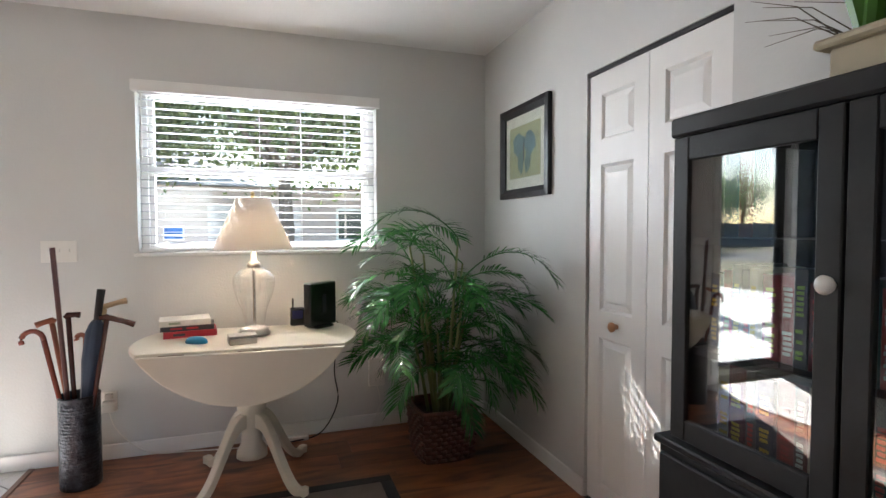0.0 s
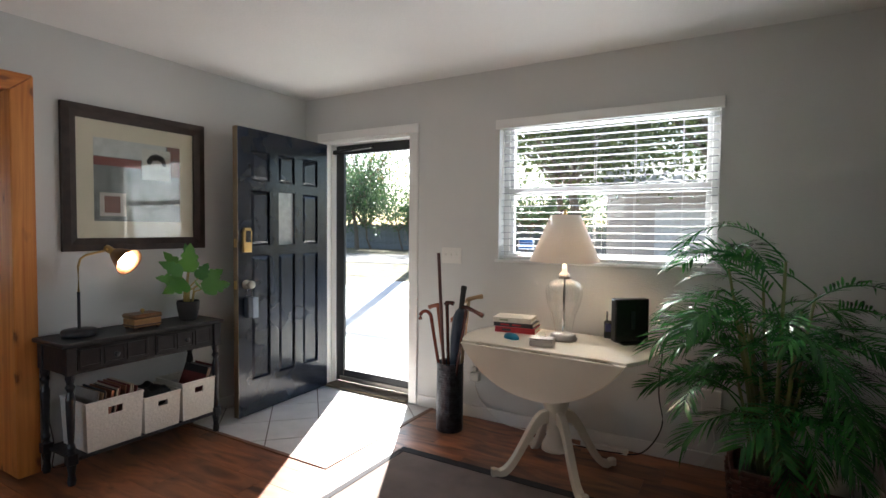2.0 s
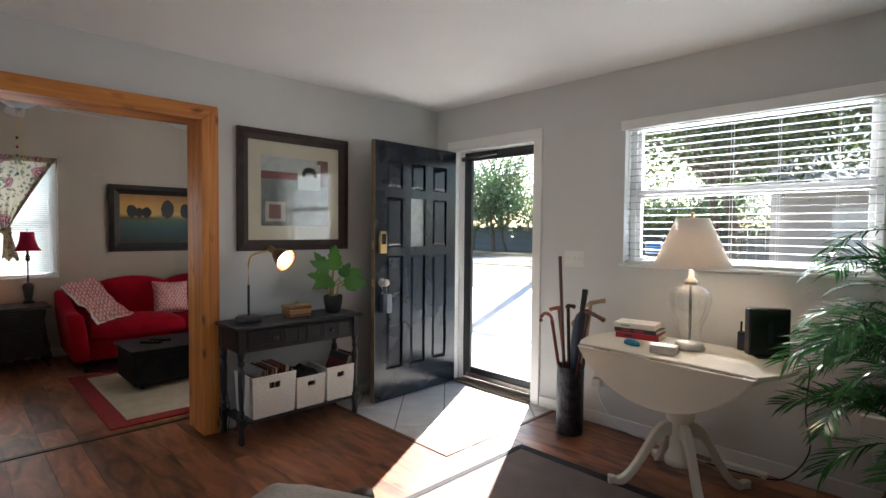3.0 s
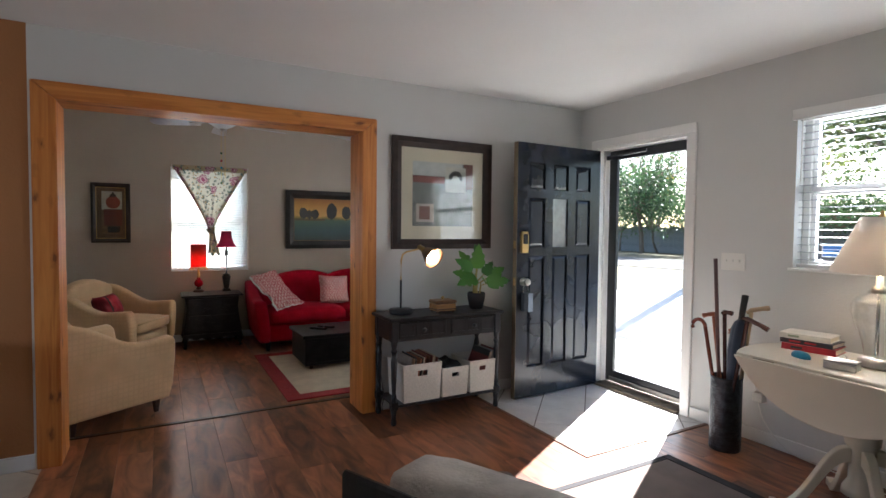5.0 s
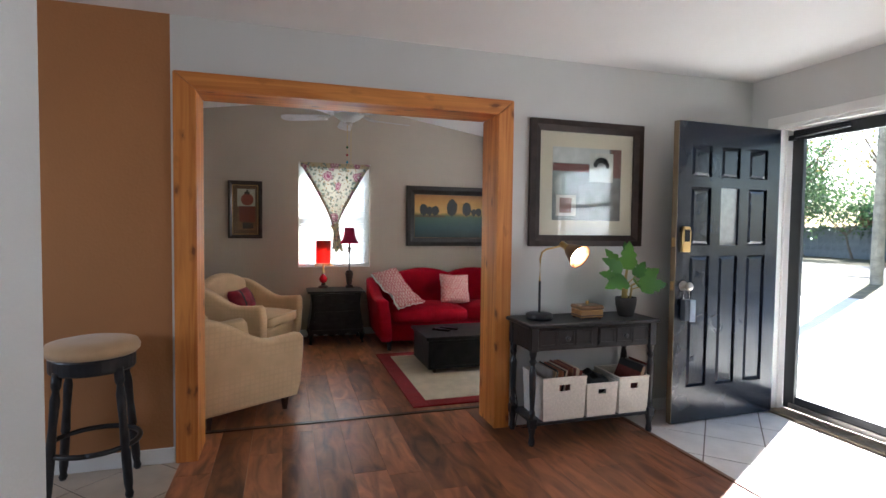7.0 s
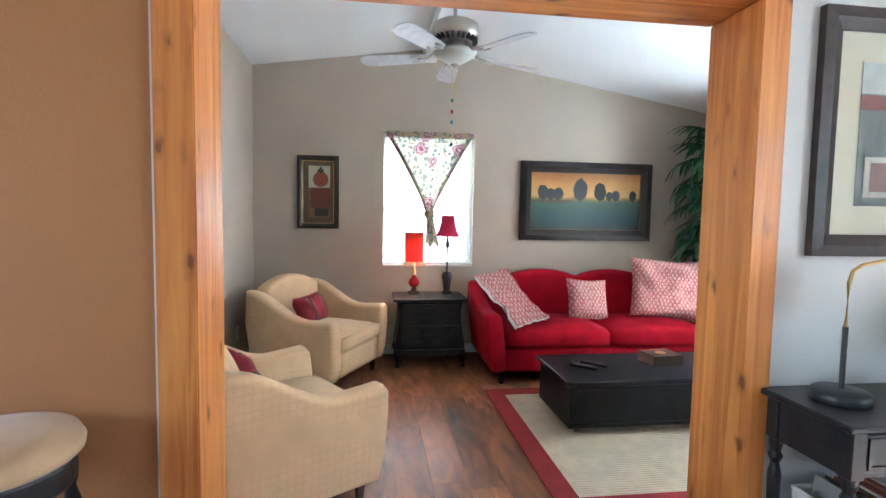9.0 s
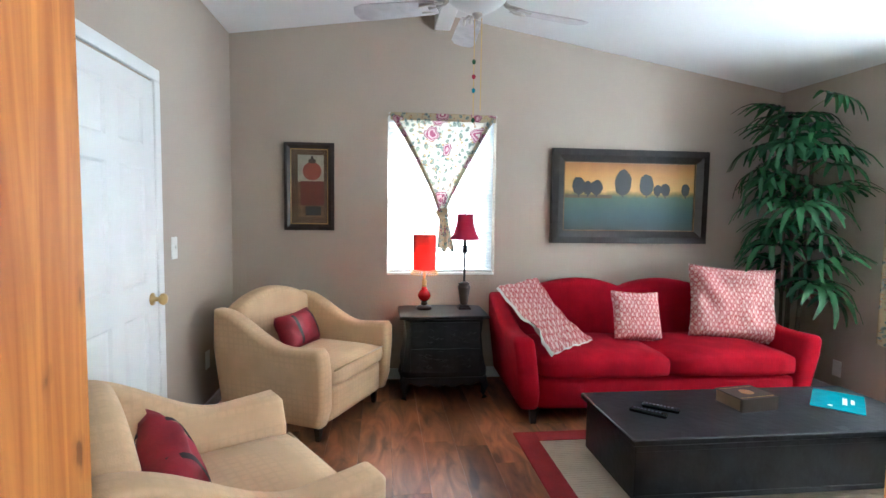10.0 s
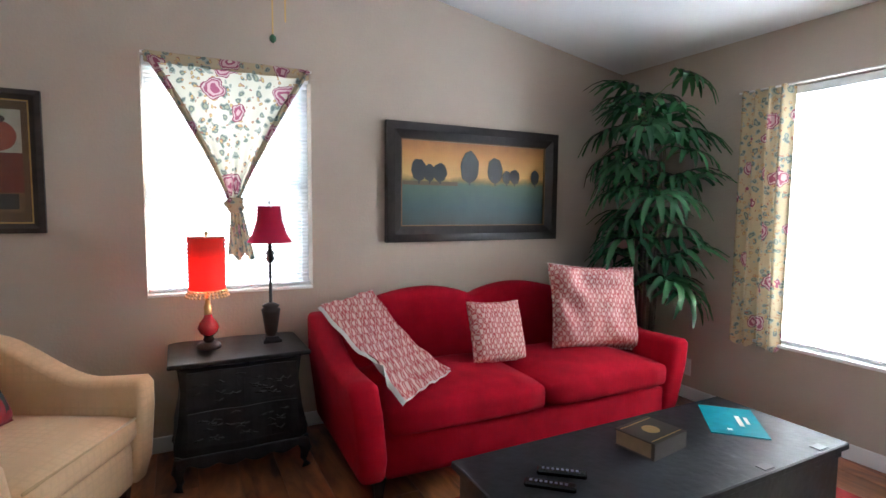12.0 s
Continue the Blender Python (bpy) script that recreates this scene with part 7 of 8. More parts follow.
def ikat_pillow(m, w, h, d, label, crumple):
    p = thing("throw_pillow", m, label, "pillow", "ikat pillows on the sofa")
    part("cushion", pillow(bmesh.new(), w, h, d, None, 22, 0.45, crumple), IKAT, p, "", True)
    bm = bmesh.new()
    n = 64
    pts = []
    for side in range(4):
        for i in range(16):
            t = 2 * i / 16 - 1
            u, v = ((t, -1), (1, t), (-t, 1), (-1, -t))[side]
            k = 0.93 + 0.07 * (max(abs(u), abs(v)) if min(abs(u), abs(v)) > 0.9 else min(abs(u), abs(v)) ** 2)
            pts.append(Vector((u * w / 2 * k * 1.01, 0.006 * noise.noise(Vector((u * 5, v * 5, 1))), v * h / 2 * k * 1.01)))
    tube(bm, pts + [pts[0]], 0.007, 6)
    part("edge_welt", bm, IKAT, p, "", True)


ikat_pillow(SOFA @ pose(-0.035, -0.02, 0.60, -20, 3, 4), 0.35, 0.34, 0.13, "small rose and white patterned cushion on the sofa", 0.01)
ikat_pillow(SOFA @ pose(0.665, -0.03, 0.69, -18, 3, -14), 0.58, 0.52, 0.17, "large rose and white patterned cushion leaning on the sofa", 0.055)


def throw():
    t = thing("throw_blanket", SOFA, "rose and white patterned throw draped over the sofa arm", "blanket")
    a, b = Vector((-0.96, 0.31, 0.75)), Vector((-0.67, 0.29, 0.82))
    c, d = Vector((-0.44, -0.25, 0.485)), Vector((-0.76, -0.45, 0.455))
    for lift, mat, nm, q0 in ((0.0, LINING, "lining", -0.05), (0.01, IKAT, "face", 0.0)):
        bm = bmesh.new()
        g = []
        for i in range(27):
            s = i / 26
            row = []
            for j in range(17):
                q = q0 + (1 - q0) * j / 16
                p = a.lerp(d, s).lerp(b.lerp(c, s), q)
                p.z -= 0.05 * math.sin(math.pi * s) * max(q, 0)
                # it rests on the arm and on the seat cushion
                if p.x < -0.81:
                    p.z = max(p.z, 0.585 + 0.15 * smoothstep(0.3, 0.98, (p.y + 0.4) / 0.8))
                elif q < 0:
                    p.z -= 0.12 * -q
                p.z = max(p.z, 0.482 - 0.06 * smoothstep(-0.34, -0.43, p.y))
                p.z += lift + 0.005 * math.sin(i * 0.9 + j * 0.6) + 0.004 * math.sin(j * 1.7)
                row.append(bm.verts.new(p))
            g.append(row)
        for i in range(26):
            for j in range(16):
                bm.faces.new((g[i][j], g[i][j + 1], g[i + 1][j + 1], g[i + 1][j]))
        part(nm, bm, mat, t, "", True)


throw()


def nightstand():
    n_ = thing("nightstand", pose(-5.12, 0.645, 0, 0, 0, 90), "carved black bombe nightstand with a scalloped top", "cabinet")
    w, d = 0.6, 0.42

    def scallop(k, z0, z1, front, amp):
        out = []
        for i in range(25):
            u = 2 * i / 24 - 1
            out.append((u * w / 2 * k, -(front + amp * math.cos(u * math.pi * 2.0) * 0.5 + amp * 0.5 - 0.05 * abs(u) ** 6)))
        out += [(w / 2 * k, d / 2), (-w / 2 * k, d / 2)]
        return out
    bm = bmesh.new()
    o = scallop(1.05, 0, 0, 0.235, 0.02)
    prism(bm, [(x, -y) for x, y in o], 0.022, Matrix.Translation((0, 0, 0.59)) @ Matrix.Rotation(-math.pi / 2, 4, "X"), 0.006, 2)
    part("top", bm, BLACK_WOOD, n_, "scalloped dark top")
    bm = bmesh.new()
    rings = []
    for z, k, f in ((0.15, 0.98, 0.215), (0.2, 1.0, 0.222), (0.3, 0.93, 0.205), (0.45, 0.88, 0.195), (0.55, 0.92, 0.2), (0.567, 0.95, 0.208)):
        rings.append([bm.verts.new((x, y, z)) for x, y in scallop(k, 0, 0, f, 0.012)])
    for a, b in zip(rings, rings[1:]):
        for i in range(len(a)):
            q = (i + 1) % len(a)
            bm.faces.new((a[i], a[q], b[q], b[i]))
    bm.faces.new(rings[0][::-1])
    bm.faces.new(rings[-1])
    part("body", bm, BLACK_WOOD, n_)
    bm = bmesh.new()
    skirt = []
    for i in range(33):
        u = 2 * i / 32 - 1
        skirt.append((u * w / 2 * 0.98, 0.135 - 0.022 * abs(math.sin(u * math.pi * 2.5)) - 0.02 * (1 - abs(u))))
    skirt += [(w / 2 * 0.98, 0.165), (-w / 2 * 0.98, 0.165)]
    prism(bm, skirt, 0.018, Matrix.Translation((0, -0.235, 0)), 0.003, 1)
    part("carved_skirt", bm, BLACK_WOOD, n_, "wavy carved skirt")
    for z0, z1, f in ((0.21, 0.37, 0.232), (0.385, 0.55, 0.215)):
        bm = bmesh.new()
        g = []
        for i in range(17):
            u = 2 * i / 16 - 1
            y = -(f + 0.012 * math.cos(u * math.pi * 2) * 0.5)
            g.append([bm.verts.new((u * 0.24, y, z)) for z in (z0, z1)])
        for i in range(16):
            bm.faces.new((g[i][0], g[i + 1][0], g[i + 1][1], g[i][1]))
        r = bmesh.ops.extrude_face_region(bm, geom=bm.faces[:])
        for v in r["geom"]:
            if isinstance(v, bmesh.types.BMVert):
                v.co.y -= 0.008
        bmesh.ops.recalc_face_normals(bm, faces=bm.faces)
        dr = part("drawer", bm, BLACK_WOOD, n_)
        bm = bmesh.new()
        rnd = random.Random(int(z0 * 100))
        for q in range(26):
            u = rnd.uniform(-0.21, 0.21)
            zz = rnd.uniform(z0 + 0.02, z1 - 0.02)
            tube(bm, [(u - 0.02, -f - 0.012, zz), (u, -f - 0.018, zz + rnd.uniform(-0.01, 0.01)), (u + 0.02, -f - 0.012, zz + rnd.uniform(-0.008, 0.008))], 0.004, 5)
        tagged(part("carving", bm, BLACK_WOOD, dr), kind="stuff")
    for sx in (-1, 1):
        for y in (-0.2, 0.17):
            pts = [(sx * 0.265, y, 0.16), (sx * 0.285, y - 0.012 * (y < 0), 0.1), (sx * 0.275, y, 0.05), (sx * 0.285, y - 0.012 * (y < 0), 0.012)]
            bm = tube(bmesh.new(), pts, [0.034, 0.028, 0.018, 0.024], 10)
            for v in bm.verts:
                v.co.z = max(0.0, v.co.z)
            zmin = min(v.co.z for v in bm.verts)
            for v in bm.verts:
                v.co.z -= zmin
            part("leg", bm, BLACK_WOOD, n_, "", True)


nightstand()
NT = 0.6125
lamp_r = thing("table_lamp", pose(-5.08, 0.51, NT), "lit small lamp with red drum shade, beads and red glass", "lamp")
part("base", lathe(bmesh.new(), [(0.055, 0), (0.058, 0.01), (0.05, 0.022), (0.03, 0.03)], 24), DARK_WOOD, lamp_r, "", True)
part("ball", lathe(bmesh.new(), [(0.02, 0.03), (0.026, 0.042), (0.02, 0.056)], 18), DARK_WOOD, lamp_r, "", True)
part("glass_body", lathe(bmesh.new(), [(0.018, 0.056), (0.04, 0.075), (0.05, 0.1), (0.04, 0.125), (0.02, 0.15), (0.017, 0.165)], 24), RED_GLASS, lamp_r, "red blown glass body", True)
part("neck", lathe(bmesh.new(), [(0.02, 0.165), (0.016, 0.18), (0.02, 0.2), (0.012, 0.215), (0.012, 0.27)], 16), BRASS, lamp_r, "", True)
bm = lathe(bmesh.new(), [(0.08, 0.285), (0.082, 0.29), (0.083, 0.535), (0.079, 0.535), (0.078, 0.29)], 40, cap=False)
part("shade", bm, SHADE_RED, lamp_r, "red fabric drum shade", True)
part("bulb", lathe(bmesh.new(), [(0.012, 0.29), (0.028, 0.36), (0.028, 0.4), (0.006, 0.43)], 14), BULB_RED, lamp_r, "glowing bulb", True)
part("finial", lathe(bmesh.new(), [(0.004, 0.535), (0.012, 0.55), (0.004, 0.565)], 10), BRASS, lamp_r, "", True)
part("spider", boxes((-0.08, 0.08, -0.003, 0.003, 0.528, 0.533), (-0.003, 0.003, -0.08, -0.004, 0.528, 0.533), (-0.003, 0.003, 0.004, 0.08, 0.528, 0.533)), BRASS, lamp_r)
part("stem", tube(bmesh.new(), [(0, 0, 0.26), (0, 0, 0.54)], 0.004, 6), BRASS, lamp_r)
bm = bmesh.new()
for i in range(30):
    a = 2 * math.pi * i / 30
    for k in range(3):
        bmesh.ops.create_icosphere(bm, subdivisions=1, radius=0.0075, matrix=Matrix.Translation(((0.082 + 0.006 * k) * math.cos(a), (0.082 + 0.006 * k) * math.sin(a), 0.28 - k * 0.013)))
part("bead_fringe", bm, plain("amber_beads", (0.75, 0.55, 0.32), 0.15), lamp_r, "amber bead fringe", True)

lamp_b = thing("table_lamp", pose(-5.08, 0.80, NT), "tall slim dark lamp with red bell shade", "lamp")
part("base", lathe(bmesh.new(), [(0.062, 0), (0.064, 0.012), (0.05, 0.02), (0.046, 0.03)], 4, Matrix.Rotation(math.pi / 4, 4, "Z")), BLACK_WOOD, lamp_b)
part("urn", lathe(bmesh.new(), [(0.025, 0.03), (0.03, 0.05), (0.044, 0.15), (0.048, 0.165), (0.035, 0.175), (0.044, 0.185), (0.015, 0.2)], 20), material("pewter_brown", (0.05, 0.045, 0.04), 0.4, 0.5), lamp_b, "", True)
part("pole", tube(bmesh.new(), [(0, 0, 0.2), (0, 0, 0.4)], [0.009, 0.007], 8), BLACK_FRAME, lamp_b)
part("collar", lathe(bmesh.new(), [(0.01, 0.4), (0.022, 0.42), (0.016, 0.44), (0.024, 0.45), (0.01, 0.465), (0.007, 0.6)], 16), material("pewter_collar", (0.06, 0.055, 0.05), 0.4, 0.5), lamp_b, "", True)
part("shade", lathe(bmesh.new(), [(0.108, 0.505), (0.082, 0.545), (0.062, 0.61), (0.054, 0.685), (0.05, 0.685), (0.058, 0.61), (0.078, 0.545), (0.104, 0.505)], 36, cap=False), SHADE_CRIMSON, lamp_b, "red pleated bell shade", True)
part("finial", lathe(bmesh.new(), [(0.003, 0.6), (0.003, 0.69), (0.008, 0.7), (0.003, 0.715)], 10), NICKEL, lamp_b)
part("spider", boxes((-0.055, 0.055, -0.003, 0.003, 0.676, 0.682)), NICKEL, lamp_b)


def trunk_table():
    t = thing("trunk_table", Matrix(), "worn black wooden trunk used as a coffee table", "coffee table")
    x0, x1, y0, y1 = -4.02, -3.475, 1.31, 2.815
    part("lid", boxes((x0 - 0.025, x1 + 0.025, y0 - 0.025, y1 + 0.025, 0.312, 0.342), bevel=0.005), TRUNK_WOOD, t, "worn black lid")
    bm = bmesh.new()
    add_box(bm, x0, x1, y0, y1, 0.05, 0.311, 0.004)
    part("chest", bm, TRUNK_WOOD, t)
    for z in (0.055, 0.28):
        part("rail", boxes((x1 + 0.0005, x1 + 0.009, y0, y1, z, z + 0.025), bevel=0.002), TRUNK_WOOD, t)
    for y in (y1 - 0.14, y1 - 0.5):
        part("lid_hinge", boxes((x1 - 0.03, x1 + 0.01, y - 0.03, y + 0.03, 0.3425, 0.346), bevel=0.001), plain("dark_iron", (0.05, 0.05, 0.055), 0.4, 0.8), t, "dark iron hinge")
    for x in (x0 + 0.06, x1 - 0.06):
        for y in (y0 + 0.07, y1 - 0.07):
            part("caster", lathe(bmesh.new(), [(0.012, 0.0), (0.017, 0.01), (0.017, 0.02), (0.008, 0.03), (0.008, 0.05)], 12, Matrix.Translation((x, y, 0.008))), plain("brown_caster", (0.16, 0.1, 0.06), 0.4), t, "small brown caster")


trunk_table()
rug2 = thing("area_rug", Matrix(), "sisal rug with a wide red border on the wood floor", "rug")
R = (-4.32, -2.70, 0.985, 3.1)
bw = 0.125
part("field", boxes((R[0] + bw, R[1] - bw, R[2] + bw, R[3] - bw, 0.0, 0.0085)), SISAL, rug2, "ribbed sisal field")
bm = bmesh.new()
x = R[0] + bw + 0.012
while x < R[1] - bw - 0.01:
    add_box(bm, x - 0.005, x + 0.005, R[2] + bw, R[3] - bw, 0.0085, 0.0108)
    x += 0.021
tagged(part("rib", bm, SISAL, rug2), kind="stuff")
for q in ((R[0], R[1], R[2], R[2] + bw), (R[0], R[1], R[3] - bw, R[3]), (R[0], R[0] + bw, R[2] + bw, R[3] - bw), (R[1] - bw, R[1], R[2] + bw, R[3] - bw)):
    part("border", boxes((*q, 0.0, 0.011), bevel=0.003), RUG_RED, rug2, "red woven border")

tome = thing("large_book", pose(-3.80, 2.07, 0.3425, 0, 0, 98), "thick old book with brown ornate cover on the trunk", "book")
part("page_block", boxes((-0.105, 0.105, -0.075, 0.085, 0.004, 0.062)), plain("aged_page_edges", (0.22, 0.15, 0.09), 0.9), tome)
part("cover", boxes((-0.11, 0.11, -0.085, 0.09, 0, 0.004), (-0.11, 0.11, -0.085, 0.09, 0.062, 0.067), (-0.11, 0.11, -0.09, -0.0755, 0.0, 0.067)), plain("old_leather", (0.05, 0.035, 0.025), 0.4), tome, "dark brown leather cover")
part("medallion", lathe(bmesh.new(), [(0.034, 0.0672), (0.036, 0.069), (0.02, 0.0695), (0.018, 0.0685), (0.004, 0.069)], 20), BRASS, tome, "gold medallion")
for s in (-1, 1):
    part("gilt_line", boxes((-0.1, 0.1, s * 0.07 - 0.002, s * 0.07 + 0.002, 0.0672, 0.068)), BRASS, tome)
mag = thing("magazine", pose(-3.805, 2.60, 0.3425, 0, 0, 135.5), "teal magazine lying on the trunk", "magazine")
part("paper_block", boxes((-0.165, 0.165, -0.114, 0.114, 0, 0.005), bevel=0.001), plain("teal_cover", (0.02, 0.26, 0.33), 0.2), mag)
for q in ((-0.06, 0.06, -0.04, -0.02), (-0.03, 0.05, -0.07, -0.055), (-0.12, -0.1, 0.02, 0.04)):
    part("printed_bar", boxes((q[0], q[1], q[2], q[3], 0.0052, 0.0058)), WHITE_COVER, mag, "white printed line")
for m_, nm, lab in ((pose(-3.725, 1.50, 0.3425, 0, 0, 47.5), "remote_control", "black remote control lying on the trunk"), (pose(-3.775, 1.592, 0.3425, 0, 0, 51), "remote_control", "slim dark purple remote control on the trunk")):
    r = thing(nm, m_, lab, "remote", "remotes on the trunk")
    part("body", boxes((-0.088, 0.088, -0.021, 0.021, 0, 0.02), bevel=0.006), PLASTIC_BLACK, r)
    for k in range(8):
        part("button", boxes((-0.07 + k * 0.017, -0.06 + k * 0.017, -0.006, 0.006, 0.02, 0.0225), bevel=0.001), plain("button_grey", (0.2, 0.18, 0.24)), r)


MOULD = material("dark_carved_moulding", (0.022, 0.016, 0.014), 0.35, vary=0.3, scale=30, bump=0.15, bump_scale=60)
GILT = plain("gilt", (0.45, 0.28, 0.1), 0.35, 0.6)
trees = framed("tree_painting", pose(LXW + 0.002, 2.185, 1.452, 0, 0, 90), 1.31, 0.745, 0.1, 0.05, MOULD, "wide dark framed painting of round trees at dusk", picture_sky("dusk_field", [(0.0, (0.012, 0.02, 0.022)), (0.25, (0.02, 0.06, 0.06)), (0.52, (0.06, 0.11, 0.07)), (0.56, (0.2, 0.15, 0.04)), (0.62, (0.62, 0.36, 0.1)), (0.85, (0.5, 0.24, 0.05)), (1.0, (0.32, 0.13, 0.03))], -0.26, 0.29), False, plain("bronze_lip", (0.16, 0.09, 0.035), 0.4, 0.4))
TREE_INK = plain("tree_paint", (0.016, 0.016, 0.016), 0.5)
for cx, rx, rz in ((-0.43, 0.052, 0.07), (-0.355, 0.04, 0.055), (-0.28, 0.05, 0.06), (-0.06, 0.07, 0.105), (0.14, 0.06, 0.085), (0.235, 0.035, 0.045), (0.30, 0.042, 0.05), (0.475, 0.035, 0.05)):
    sheet("painted_trunk", trees, cx - 0.005, cx + 0.005, -0.004, 0.03, TREE_INK, 0.003)
    disc_art("painted_tree", trees, cx, 0.012 + rz, rx, rz, TREE_INK, 0.002, 36, rough_edge=0.12)
sheet("painted_hill", trees, -0.54, -0.15, -0.012, 0.012, plain("hill_paint", (0.09, 0.06, 0.025), 0.5), 0.0012)
urn_p = framed("urn_print", pose(LXW + 0.002, -0.335, 1.487, 0, 0, 90), 0.365, 0.65, 0.045, 0.03, ESPRESSO, "narrow dark framed print of a red urn", plain("brown_mottle", (0.13, 0.07, 0.035), 0.6), True, GILT)
sheet("pale_ground", urn_p, -0.085, 0.105, 0.035, 0.235, plain("urn_ground", (0.5, 0.45, 0.36)), 0.001)
sheet("tan_ground", urn_p, -0.085, 0.105, -0.23, 0.034, material("urn_tan_ground", (0.2, 0.105, 0.05), 0.6, vary=0.4, scale=25), 0.001)
sheet("red_block", urn_p, -0.065, 0.105, -0.14, 0.04, plain("urn_red_block", (0.17, 0.03, 0.02)), 0.002)
sheet("dark_block", urn_p, -0.03, 0.085, -0.215, -0.145, plain("urn_dark_block", (0.03, 0.025, 0.022)), 0.003)
disc_art("painted_urn", urn_p, 0.02, 0.115, 0.068, 0.068, plain("urn_red", (0.3, 0.06, 0.035)), 0.003, 24)
disc_art("urn_neck", urn_p, 0.02, 0.19, 0.03, 0.018, plain("urn_neck", (0.06, 0.03, 0.025)), 0.004, 16)
disc_art("urn_lid", urn_p, 0.02, 0.21, 0.01, 0.018, plain("urn_lid", (0.05, 0.03, 0.025)), 0.005, 12)


def fan_palm():
    rnd = random.Random(5)
    p = thing("fan_palm", pose(-4.84, 3.19, 0), "tall artificial fan palm in a dark pot in the corner", "plant")
    part("pot", lathe(bmesh.new(), [(0.1, 0), (0.105, 0.01), (0.125, 0.23), (0.13, 0.25), (0.118, 0.25), (0.112, 0.2)], 26), RUBBER, p, "round dark pot", True)
    part("soil", lathe(bmesh.new(), [(0.004, 0.19), (0.113, 0.19), (0.113, 0.2), (0.004, 0.205)], 20), SOIL, p)
    meshes = []
    for v in range(4):
        bm = bmesh.new()
        n = rnd.choice((9, 10, 11))
        for k in range(n):
            a = radians(-105 + 210 * k / (n - 1)) + rnd.uniform(-0.06, 0.06)
            ln = (0.27 + 0.06 * math.cos(a)) * rnd.uniform(0.85, 1.08)
            w = 0.0165 * rnd.uniform(0.85, 1.15)
            d = Vector((math.cos(a), math.sin(a), 0))
            s = Vector((-d.y, d.x, 0))
            rows = []
            for q in range(6):
                t = q / 5
                z = 0.05 * math.sin(t * 2.2) - ln * 0.42 * t ** 2.4
                ww = w * (0.35 + 1.0 * math.sin(math.pi * min(1, 0.15 + 0.8 * t)) ** 0.7) * (1 if q < 5 else 0.6)
                c = d * (ln * t * (1 - 0.12 * t)) + Vector((0, 0, z))
                rows.append((bm.verts.new(c - s * ww + Vector((0, 0, 0.004))), bm.verts.new(c + Vector((0, 0, -0.003))), bm.verts.new(c + s * ww + Vector((0, 0, 0.004)))))
            for a_, b_ in zip(rows, rows[1:]):
                bm.faces.new((a_[0], a_[1], b_[1], b_[0]))
                bm.faces.new((a_[1], a_[2], b_[2], b_[1]))
        me = bpy.data.meshes.new("leaf")
        bm.to_mesh(me)
        bm.free()
        me.materials.append(RHAPIS)
        for f in me.polygons:
            f.use_smooth = True
        meshes.append(me)
    for k in range(5):
        a = k * 1.256 + 0.3
        b = Vector((0.05 * math.cos(a), 0.05 * math.sin(a), 0.2))
        top = Vector((0.1 * math.cos(a), 0.1 * math.sin(a), rnd.uniform(1.93, 2.1)))
        part("cane", tube(bmesh.new(), [b, b.lerp(top, 0.5) + Vector((0.015, 0, 0)), top], [0.014, 0.012, 0.008], 8), CANE, p, "", True)
        for j in range(11):
            f = 0.3 + 0.7 * (j / 10) ** 0.85
            at = b.lerp(top, f)
            for _ in range(60):
                yaw = rnd.uniform(0, 360)
                st = Vector((math.cos(radians(yaw)), math.sin(radians(yaw)), 0))
                q = at + st * 0.4
                if q.x > -0.46 and q.y < 0.25 and q.x < 0.42 and (at.z > 1.05 or st.y > 0.0):
                    break
            stem_len = rnd.uniform(0.08, 0.26) * (0.65 if st.y < 0 else 1.0)
            tip = at + st * stem_len + Vector((0, 0, stem_len * rnd.uniform(0.1, 0.9)))
            part("leaf_stalk", tube(bmesh.new(), [at, at.lerp(tip, 0.5) + Vector((0, 0, 0.02)), tip], 0.003, 5), STEM, p)
            o = new("leaf", rnd.choice(meshes))
            o.parent = p
            o.matrix_basis = Matrix.Translation(tip) @ Matrix.Rotation(radians(yaw), 4, "Z") @ Matrix.Rotation(radians(rnd.uniform(-25, 28)), 4, "Y") @ Matrix.Scale(rnd.uniform(0.8, 1.15), 4)


fan_palm()


